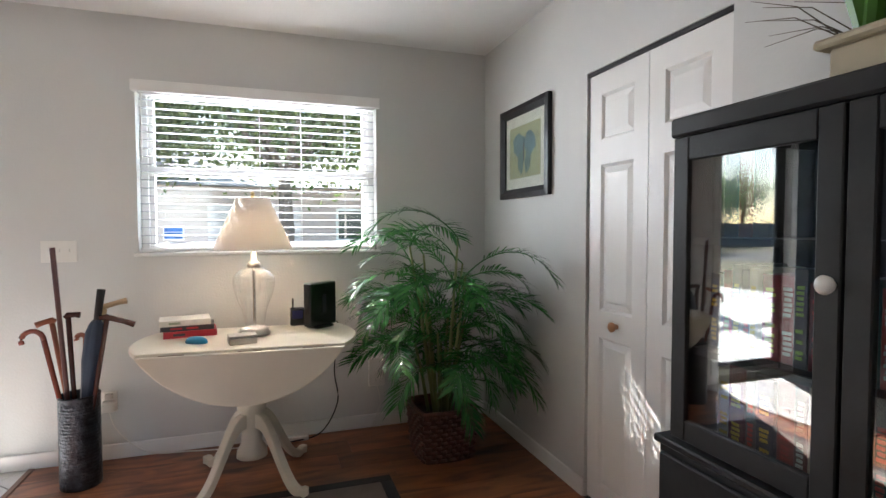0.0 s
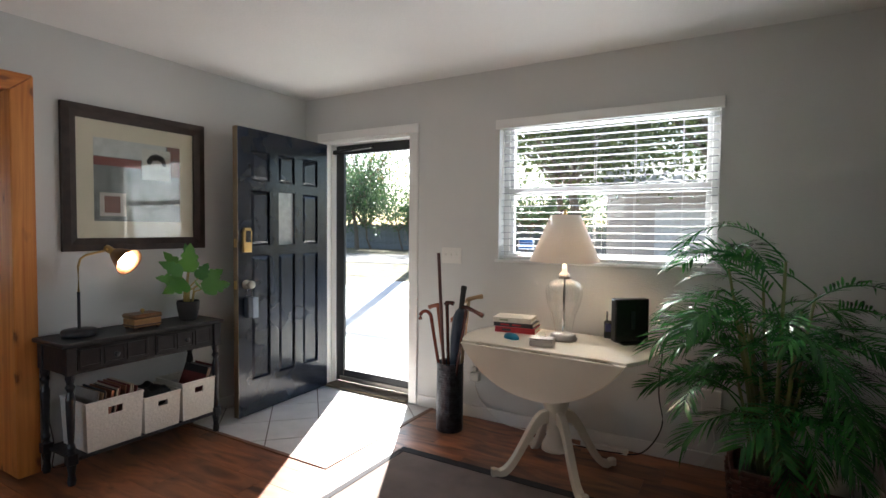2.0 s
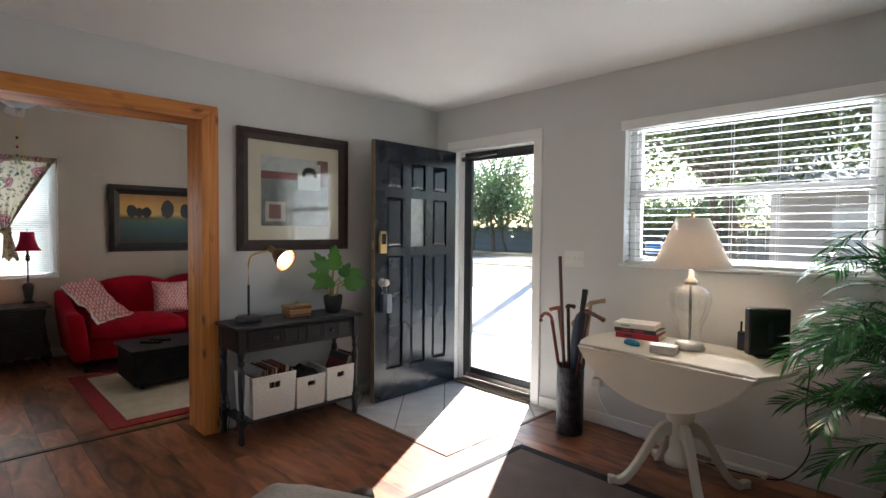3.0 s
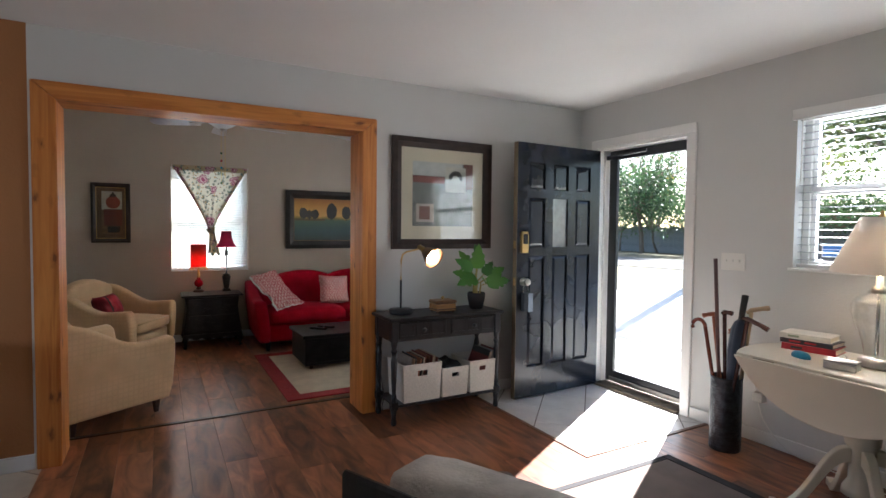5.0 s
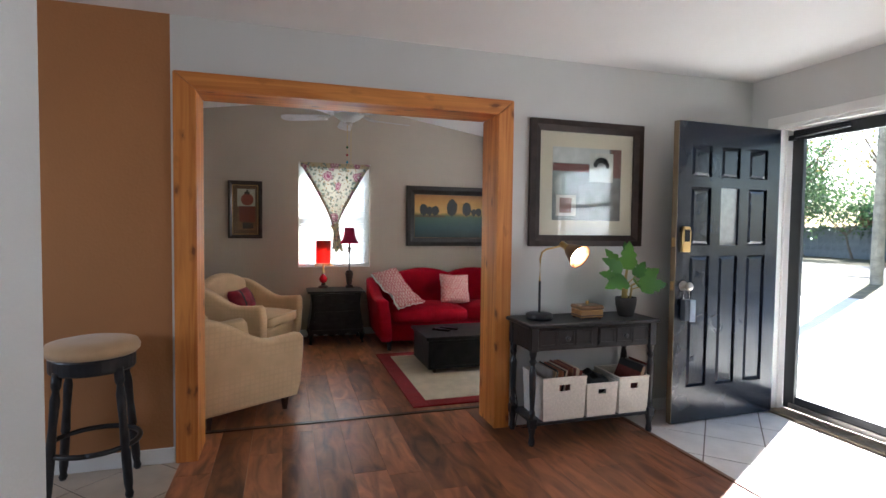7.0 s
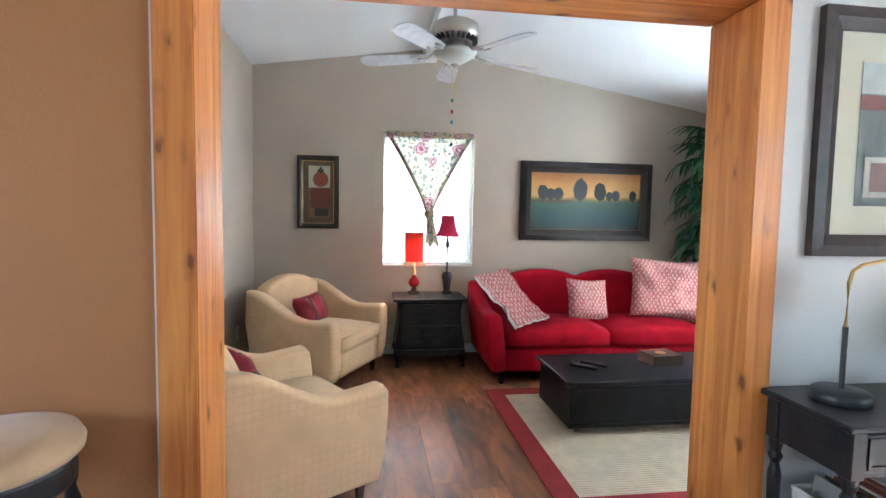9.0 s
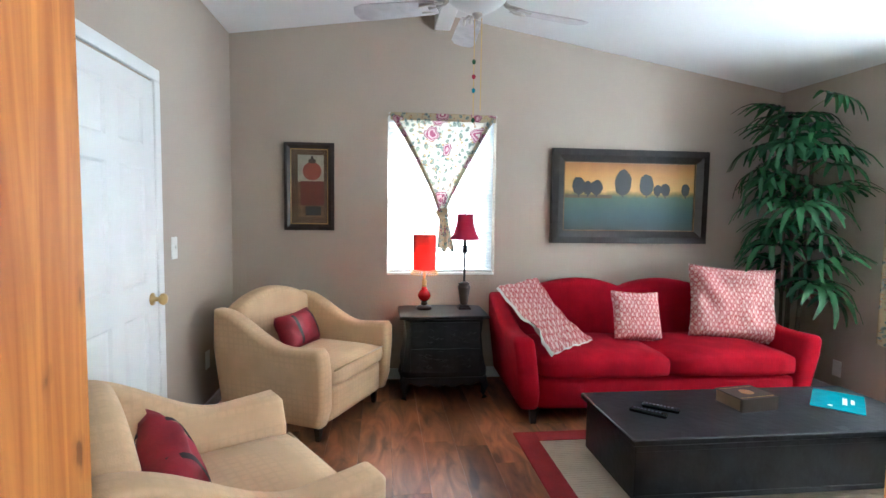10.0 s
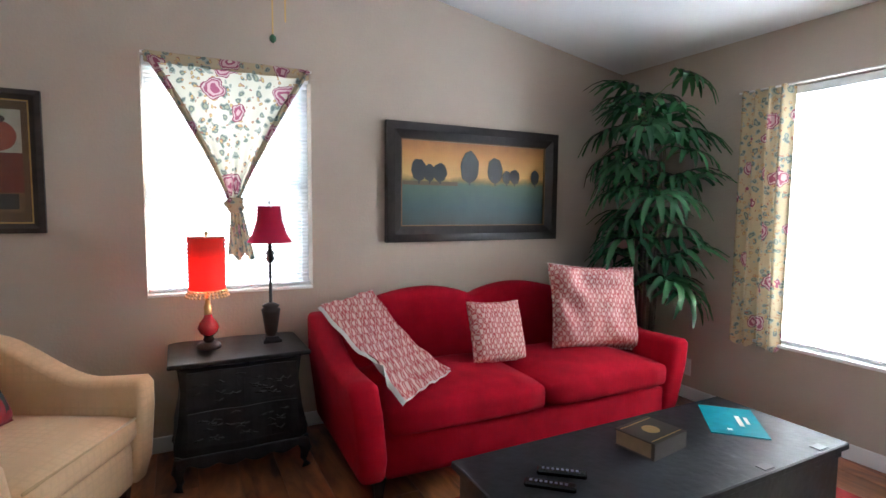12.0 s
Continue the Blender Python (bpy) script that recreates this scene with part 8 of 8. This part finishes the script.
def ceiling_fan():
    cx, cy = -3.90, 0.65
    f = thing("ceiling_fan", pose(cx, cy, 0.03), "brushed nickel ceiling fan with five pale blades and bowl light", "ceiling fan")
    part("canopy", lathe(bmesh.new(), [(0.03, 2.59), (0.065, 2.62), (0.07, 2.649)], 24), NICKEL, f, "", True)
    part("downrod", tube(bmesh.new(), [(0, 0, 2.5), (0, 0, 2.64)], 0.012, 10), NICKEL, f)
    part("motor", lathe(bmesh.new(), [(0.06, 2.345), (0.1, 2.35), (0.12, 2.375), (0.145, 2.385), (0.15, 2.42), (0.14, 2.465), (0.1, 2.485), (0.03, 2.5)], 36), NICKEL, f, "", True)
    bm = bmesh.new()
    for i in range(24):
        a = 2 * math.pi * i / 24
        add_box(bm, 0.112, 0.142, -0.005, 0.005, 2.352, 2.384, 0, Matrix.Rotation(a, 4, "Z"))
    tagged(part("vent_slots", bm, BLACK_FRAME, f), kind="stuff")
    part("switch_housing", lathe(bmesh.new(), [(0.05, 2.3), (0.058, 2.305), (0.06, 2.345)], 24), NICKEL, f, "", True)
    part("bowl", lathe(bmesh.new(), [(0.02, 2.222), (0.05, 2.23), (0.1, 2.258), (0.135, 2.285), (0.14, 2.3), (0.06, 2.303)], 32), translucent("frosted_bowl", (0.75, 0.76, 0.74), 0.3, 0.3), f, "frosted glass bowl", True)
    part("bowl_cap", lathe(bmesh.new(), [(0.006, 2.2), (0.014, 2.21), (0.024, 2.215), (0.026, 2.225)], 16), NICKEL, f, "", True)
    for k in range(5):
        a = radians(180 + 72 * k - 2)
        R = Matrix.Rotation(a, 4, "Z")
        bm = bmesh.new()
        tube(bm, [R @ Vector((0.1, 0, 2.34)), R @ Vector((0.16, 0, 2.285)), R @ Vector((0.24, 0, 2.272))], [0.014, 0.012, 0.016], 8)
        tube(bm, [R @ Vector((0.16, 0.0, 2.285)), R @ Vector((0.22, 0.035, 2.275)), R @ Vector((0.28, 0.03, 2.268))], 0.008, 6)
        tube(bm, [R @ Vector((0.16, 0.0, 2.285)), R @ Vector((0.22, -0.035, 2.265)), R @ Vector((0.28, -0.03, 2.258))], 0.008, 6)
        br = part("blade", bmesh_blade(R), plain("whitewash_blade", (0.52, 0.49, 0.5), 0.4), f, "pale whitewashed blade")
        part("blade_arm", bm, NICKEL, br, "", True)
    for dx, dy, z0, beads in ((0.0, -0.012, 1.72, (2.0, 1.93, 1.865, 1.725)), (0.012, 0.02, 1.77, ())):
        ch = part("pull_chain", tube(bmesh.new(), [(dx, dy, 2.2), (dx, dy, z0)], 0.0022, 5), BRASS, f)
        for q, z in enumerate(beads):
            col = (("green_bead", (0.04, 0.12, 0.06)), ("red_bead", (0.4, 0.03, 0.06)), ("blue_bead", (0.03, 0.3, 0.45)), ("green_bead", (0.04, 0.12, 0.06)))[q]
            part("bead", lathe(bmesh.new(), [(0.002, z - 0.012), (0.009, z - 0.005), (0.009, z + 0.005), (0.002, z + 0.012)], 10, Matrix.Translation((dx, dy, 0))), plain(*col, 0.15), ch, "coloured glass bead", True)


def bmesh_blade(R):
    bm = bmesh.new()
    out = [(0.2, -0.052), (0.3, -0.06), (0.56, -0.07), (0.61, -0.05), (0.625, 0.0), (0.61, 0.05), (0.56, 0.07), (0.3, 0.06), (0.2, 0.052)]
    prism(bm, [(x, -y) for x, y in out], 0.006, R @ Matrix.Translation((0, 0, 2.272)) @ Matrix.Rotation(radians(12), 4, "X") @ Matrix.Rotation(-math.pi / 2, 4, "X"), 0.0015, 1)
    return bm


ceiling_fan()
strip_m = plain("threshold_strip", (0.05, 0.025, 0.016), 0.35)
structure("floor_transition", boxes((-2.625, -2.585, LYS, YN, 0.0, 0.007), bevel=0.003), strip_m, "dark wood transition strip across the floor", "threshold")
cable("power_cable", [(-2.195, 1.56, 0.6), (-2.19, 1.54, 0.35), (-2.195, 1.57, 0.12), (-2.19, 1.56, 0.006), (-2.15, 1.62, 0.006)], 0.003, RUBBER, "thin black cord behind the console")


# ---- outdoors ----
GROUND_Z = -0.1
LEAF_LITTER = material("leaf_litter_grass", (0.1, 0.085, 0.04), 0.95, vary=0.6, scale=3.0, bump=0.6, bump_scale=14)
CONCRETE = material("concrete", (0.58, 0.57, 0.54), 0.85, vary=0.1, scale=1.5, bump=0.2, bump_scale=60)
ASPHALT = material("worn_asphalt", (0.06, 0.06, 0.063), 0.9, vary=0.25, scale=2, bump=0.3, bump_scale=50)
for worn in (TRUNK_WOOD, BLACK_WOOD, CASE_WOOD):
    worn.node_tree.nodes["Principled BSDF"].inputs["Specular IOR Level"].default_value = 0.3
BARK = material("grey_bark", (0.14, 0.11, 0.085), 0.9, vary=0.35, scale=9, bump=0.7, bump_scale=18)
structure("ground", boxes((-160, 160, -120, 200, GROUND_Z - 0.3, GROUND_Z)), LEAF_LITTER, "leaf-strewn grass yard reaching to the woods")
structure("driveway", boxes((-7.5, 6.0, YN + 0.3, 11.5, GROUND_Z - 0.02, GROUND_Z + 0.03)), CONCRETE, "pale sunlit concrete driveway")
structure("doorstep", boxes((-2.3, -0.7, YN + 0.17, YN + 1.2, GROUND_Z, -0.02), bevel=0.01), CONCRETE, "concrete doorstep outside the front door")


def street():
    bm = bmesh.new()
    m = pose(-12, 20.5, 0, 0, 0, 8)
    add_box(bm, -70, 90, -3.2, 3.2, GROUND_Z - 0.02, GROUND_Z + 0.02, 0, m)
    return bm


structure("road", street(), ASPHALT, "worn grey asphalt street")
pole = thing("utility_pole", pose(-9.17, 15.62, GROUND_Z), "weathered wooden utility pole beside the street", "pole")
part("shaft", tube(bmesh.new(), [(0, 0, 0), (0.02, 0, 4), (0, 0, 9)], [0.15, 0.13, 0.1], 12), material("weathered_pole", (0.3, 0.27, 0.22), 0.9, vary=0.3, scale=6, bump=0.5, bump_scale=20), pole)
part("crossarm", boxes((-1.1, 1.1, -0.06, 0.06, 8.3, 8.42)), BARK, pole)


def tree(m, height, crown_r, leaves, label, mat, bare=0.0, seed=1, trunk_r=0.18):
    rnd = random.Random(seed)
    t = thing("tree", m, label, "tree", "trees across the street")
    bm = bmesh.new()
    fork = Vector((rnd.uniform(-0.3, 0.3), rnd.uniform(-0.3, 0.3), height * 0.4))
    tube(bm, [(0, 0, 0), fork * 0.5 + Vector((0.1, 0, 0)), fork], [trunk_r * 1.25, trunk_r, trunk_r * 0.8], 9)
    tips = []
    for k in range(9):
        a = k * 2.4 + rnd.uniform(-0.3, 0.3)
        r = crown_r * rnd.uniform(0.45, 0.95)
        end = fork + Vector((r * math.cos(a), r * math.sin(a), height * rnd.uniform(0.15, 0.58)))
        mid = fork.lerp(end, 0.5) + Vector((0, 0, rnd.uniform(0, 0.6)))
        tube(bm, [fork, mid, end], [trunk_r * 0.5, trunk_r * 0.3, trunk_r * 0.1], 6)
        tips += [end, mid]
        for q in range(4):
            e2 = mid.lerp(end, rnd.uniform(0, 0.9)) + Vector((rnd.uniform(-1, 1), rnd.uniform(-1, 1), rnd.uniform(-0.2, 1.0))) * crown_r * 0.4
            tube(bm, [mid.lerp(end, rnd.uniform(0, 0.7)), e2], [trunk_r * 0.14, trunk_r * 0.03], 5)
            tips.append(e2)
    part("trunk", bm, BARK, t)
    verts, faces = [], []
    for k in range(leaves):
        c = rnd.choice(tips)
        p = c + Vector((rnd.gauss(0, 1), rnd.gauss(0, 1), rnd.gauss(0, 0.8))) * crown_r * 0.24
        s = rnd.uniform(0.04, 0.1) * (1 + 0.05 * height)
        u = Vector((rnd.uniform(-1, 1), rnd.uniform(-1, 1), rnd.uniform(-1, 1))).normalized()
        v = u.cross(Vector((rnd.uniform(-1, 1), rnd.uniform(-1, 1), rnd.uniform(-1, 1)))).normalized()
        i = len(verts)
        verts += [p - u * s, p + v * s * 0.5, p + u * s, p - v * s * 0.5]
        faces.append((i, i + 1, i + 2, i + 3))
    if verts:
        me = bpy.data.meshes.new("crown")
        me.from_pydata(verts, [], faces)
        me.materials.append(mat)
        o = new("crown", me)
        o.parent = t
    return t


OAK = leaf_material("oak_leaves", (0.035, 0.07, 0.018), (0.16, 0.2, 0.06), 0.4, 0.4)
YELLOWING = leaf_material("yellowing_leaves", (0.06, 0.08, 0.015), (0.3, 0.24, 0.06), 0.4, 0.4)
DARK_LEAF = leaf_material("evergreen_leaves", (0.025, 0.06, 0.025), (0.1, 0.17, 0.07), 0.35, 0.4)
protos = [tree(pose(-38, 45, GROUND_Z), 8, 3.2, 2400, "leafy oak tree behind the street", OAK, seed=2), tree(pose(-24, 31, GROUND_Z), 9, 3.6, 700, "nearly bare winter tree behind the street", YELLOWING, seed=3), tree(pose(-21.8, 27.5, GROUND_Z), 6.5, 2.8, 3600, "dense dark evergreen tree behind the street", DARK_LEAF, seed=4, trunk_r=0.14)]
rnd = random.Random(9)
for k, (x, y, kind) in enumerate(((-27, 34, 2), (-13, 28, 1), (-31, 40, 0), (-22, 38, 1), (-9, 30, 1), (-35, 36, 2), (-16, 36, 0), (-4.5, 25, 0), (-1.5, 30, 2), (2, 33, 0), (6, 31, 2), (10, 34, 1), (13, 29, 0), (-6.5, 34, 1), (-16.2, 27.5, 1), (-28, 46, 2), (-12, 44, 2), (0, 44, 0), (18, 36, 2), (-45, 42, 0))):
    copy_thing(protos[kind], pose(x, y, GROUND_Z, 0, 0, rnd.uniform(0, 360)) @ Matrix.Scale(rnd.uniform(0.85, 1.25), 4))
front_oak = tree(pose(-5.2, 20.0, GROUND_Z), 8.5, 3.6, 9000, "thin-leaved yard oak with open branches beside the driveway", OAK, seed=14, trunk_r=0.13)
tree(pose(0.6, 14.2, GROUND_Z), 6.6, 3.0, 12000, "broad leafy oak standing in the front yard", OAK, seed=19, trunk_r=0.2)
tree(pose(4.4, 16.0, GROUND_Z), 7.5, 3.2, 11000, "leafy yard tree near the neighbouring house", OAK, seed=15, trunk_r=0.2)

tree(pose(-3.6, 17.0, GROUND_Z), 7.2, 3.2, 11000, "round leafy oak standing beside the front lawn", OAK, seed=31, trunk_r=0.16)
shrub = tree(pose(-9.5, 27.0, GROUND_Z), 3.4, 2.5, 3000, "dense evergreen shrub standing before the board fence", DARK_LEAF, seed=23, trunk_r=0.06)
for k, (x, y) in enumerate(((-12.5, 27.6), (-15.5, 28.0), (-18.5, 28.2), (-21.5, 28.6), (-25, 29.0), (-6.8, 26.6), (-29, 29.4))):
    copy_thing(shrub, pose(x, y, GROUND_Z, 0, 0, k * 71) @ Matrix.Scale(0.85 + 0.07 * ((k * 3) % 5), 4))


def fence():
    f = thing("wooden_fence", Matrix(), "long grey weathered board fence across the street", "fence")
    first = None
    grey = material("weathered_boards", (0.16, 0.17, 0.18), 0.9, vary=0.25, scale=3, bump=0.3, bump_scale=30)
    for k in range(120):
        x = -48 + k * 0.4
        y = 29.5 + 0.14 * (x + 20) * -0.3
        h = 1.75 + 0.05 * math.sin(k * 1.7)
        if first is None:
            first = part("board", boxes((-0.19, 0.19, -0.012, 0.012, 0, 1.75), bevel=0.004), grey, f)
            first.location = (x, y, GROUND_Z)
        else:
            o = new("board", first.data)
            o.parent, o.location = f, (x, y, GROUND_Z)
            o.scale.z = h / 1.75


fence()


def house():
    h = thing("neighbour_house", pose(2.4, 21.5, GROUND_Z), "pale neighbouring house with a grey shingle roof", "house")
    W, D, E = 5.4, 3.6, 2.7
    wallm = material("pinkish_siding", (0.5, 0.42, 0.38), 0.8, vary=0.06, bump=0.2)
    part("wall", boxes((-W, W, -D, -D + 0.2, 0, E), (-W, W, D - 0.2, D, 0, E), (-W, -W + 0.2, -D + 0.2, D - 0.2, 0, E), (W - 0.2, W, -D + 0.2, D - 0.2, 0, E)), wallm, h)
    bm = bmesh.new()
    prism(bm, [(-D - 0.5, E), (D + 0.5, E), (0, E + 1.5)], 2 * W + 1.0, Matrix.Translation((-W - 0.5, 0, 0)) @ Matrix.Rotation(math.pi / 2, 4, "Z") @ Matrix.Scale(-1, 4, (0, 1, 0)))
    bmesh.ops.recalc_face_normals(bm, faces=bm.faces)
    part("roof", bm, material("pale_shingle", (0.32, 0.33, 0.34), 0.85, vary=0.15, scale=8, bump=0.4, bump_scale=20), h, "pale grey shingle roof")
    g = part("garage_door", boxes((-3.9, -1.1, -D - 0.04, -D - 0.002, 0.02, 2.15)), material("garage_white", (0.66, 0.62, 0.6), 0.5), h, "pale panelled garage door")
    for z in (0.55, 1.08, 1.6):
        part("panel_joint", boxes((-3.9, -1.1, -D - 0.05, -D - 0.041, z - 0.012, z + 0.012)), plain("joint_grey", (0.3, 0.28, 0.27)), g)
    for x in (0.6, 2.6):
        w = part("window", boxes((x - 0.55, x + 0.55, -D - 0.03, -D - 0.002, 0.95, 2.05)), WHITE, h, "white framed window")
        part("pane", boxes((x - 0.47, x + 0.47, -D - 0.035, -D - 0.031, 1.03, 1.97)), plain("dark_pane", (0.03, 0.04, 0.05), 0.05), w, "dark window pane")


house()
copy_h = thing("carport", pose(-14.5, 33.0, GROUND_Z), "low brick house seen dimly through the trees", "house")
part("wall", boxes((-5, 5, -3, 3, 0, 2.6)), material("far_brick", (0.25, 0.12, 0.09), 0.9, vary=0.2), copy_h)
part("roof", boxes((-5.4, 5.4, -3.4, 3.4, 2.6, 2.9)), ASPHALT, copy_h)
near_fence = thing("side_wall", pose(-8.2, 0.7, GROUND_Z), "pale neighbouring wall outside the gable window", "house")
part("wall", boxes((-0.2, 0, -5, 5, 0, 2.6)), material("pale_siding", (0.6, 0.6, 0.58), 0.8), near_fence)
structure("roof_slab", boxes((LXW - 0.5, XE + 0.6, -4.5, YN + 0.55, 2.95, 3.1)), plain("roof_grey", (0.25, 0.25, 0.25)), "plain roof over the house", "roof")

# ---- floor pieces ----
TILE_MATS = [material("entry_tile", (0.65, 0.635, 0.61), 0.28, vary=0.1, scale=7, bump=0.06, bump_scale=40), material("kitchen_tile", (0.5, 0.42, 0.33), 0.3, vary=0.12, scale=7, bump=0.06, bump_scale=40)]
GROUT = material("grout", (0.2, 0.18, 0.16), 0.9)


def clip(poly, x0, x1, y0, y1):
    for ax, lim, keep in ((0, x0, 1), (0, x1, -1), (1, y0, 1), (1, y1, -1)):
        out = []
        for i, p in enumerate(poly):
            q = poly[(i + 1) % len(poly)]
            a, b = (p[ax] - lim) * keep, (q[ax] - lim) * keep
            if a >= 0:
                out.append(p)
            if a * b < 0:
                t = a / (a - b)
                out.append((p[0] + (q[0] - p[0]) * t, p[1] + (q[1] - p[1]) * t))
        poly = out
        if len(poly) < 3:
            return []
    return poly


def tile_field(x0, x1, y0, y1, size, mat, angle, ox, oy):
    base = part("tile_bed", boxes((x0, x1, y0, y1, -0.0115, -0.003)), GROUT, FLOOR)
    tagged(base, kind="stuff")
    ca, sa = math.cos(radians(angle)), math.sin(radians(angle))
    g = 0.004
    n = int(6 / size)
    for i in range(-n, n):
        for j in range(-n, n):
            sq = [(i * size + g, j * size + g), ((i + 1) * size - g, j * size + g), ((i + 1) * size - g, (j + 1) * size - g), (i * size + g, (j + 1) * size - g)]
            p = clip([(ox + u * ca - v * sa, oy + u * sa + v * ca) for u, v in sq], x0, x1, y0, y1)
            if len(p) < 3 or abs(sum(p[k][0] * p[(k + 1) % len(p)][1] - p[(k + 1) % len(p)][0] * p[k][1] for k in range(len(p)))) < 0.002:
                continue
            bm = bmesh.new()
            a = [bm.verts.new((x, y, -0.003)) for x, y in p]
            b = [bm.verts.new((x, y, 0.0)) for x, y in p]
            bm.faces.new(b)
            for k in range(len(p)):
                q = (k + 1) % len(p)
                bm.faces.new((a[k], a[q], b[q], b[k]))
            part("tile", bm, mat, FLOOR)


ENTRY = (XW, -0.93, 2.365, YN)
tile_field(*ENTRY, 0.33, TILE_MATS[0], 45, -1.5, 2.9)
tile_field(XW, 0.9, -2.6, -0.455, 0.4, TILE_MATS[1], 45, -2.0, -0.9)
structure("tile_edge", boxes((XW, -0.93, 2.335, 2.364, -0.01, 0.006), (-0.929, -0.9, 2.335, YN, -0.01, 0.006), bevel=0.003), material("edge_strip_wood", (0.16, 0.07, 0.035), 0.4), "wooden edge strip round the entry tiles", "trim")
rnd = random.Random(3)
PW, PL = 0.18, 1.22
bm0 = bmesh.new()
add_box(bm0, 0, PL - 0.0015, 0, PW - 0.0015, -0.0115, 0.0)
plank_full = bpy.data.meshes.new("plank")
bm0.to_mesh(plank_full)
bm0.free()
plank_full.materials.append(PLANK)
y = -0.455
row = 0
def lay(x0, x1, y0, y1):
    if x1 - x0 > PL - 0.002 and y1 - y0 > PW - 0.002:
        o = new("plank", plank_full)
        o.location = (x0, y0, 0)
    elif x1 - x0 > 0.01 and y1 - y0 > 0.01:
        bm = boxes((0, x1 - x0 - 0.0015, 0, y1 - y0 - 0.0015, -0.0115, 0))
        o = part("plank", bm, PLANK)
        o.location = (x0, y0, 0)
    else:
        return
    o.parent = FLOOR


def run(x0, x1, y0, y1, shift):
    x = x0 - shift
    while x < x1:
        lay(max(x, x0), min(x + PL, x1), y0, y1)
        x += PL


while y < YN - 0.01:
    y1 = min(y + PW, YN)
    sh = rnd.uniform(0, PL)
    if y1 <= 2.336:
        run(LXW, XE, y, y1, sh)
    elif y < 2.336:
        run(LXW, XE, y, 2.334, sh)
        run(LXW, XW - 0.12, 2.336, y1, sh)
        run(-0.899, XE, 2.336, y1, sh)
    else:
        run(LXW, XW - 0.12, y, y1, sh)
        run(-0.899, XE, y, y1, sh)
    y += PW
y = LYS
while y < -0.456:
    run(LXW, XW - 0.12, y, min(y + PW, -0.456), rnd.uniform(0, PL))
    y += PW
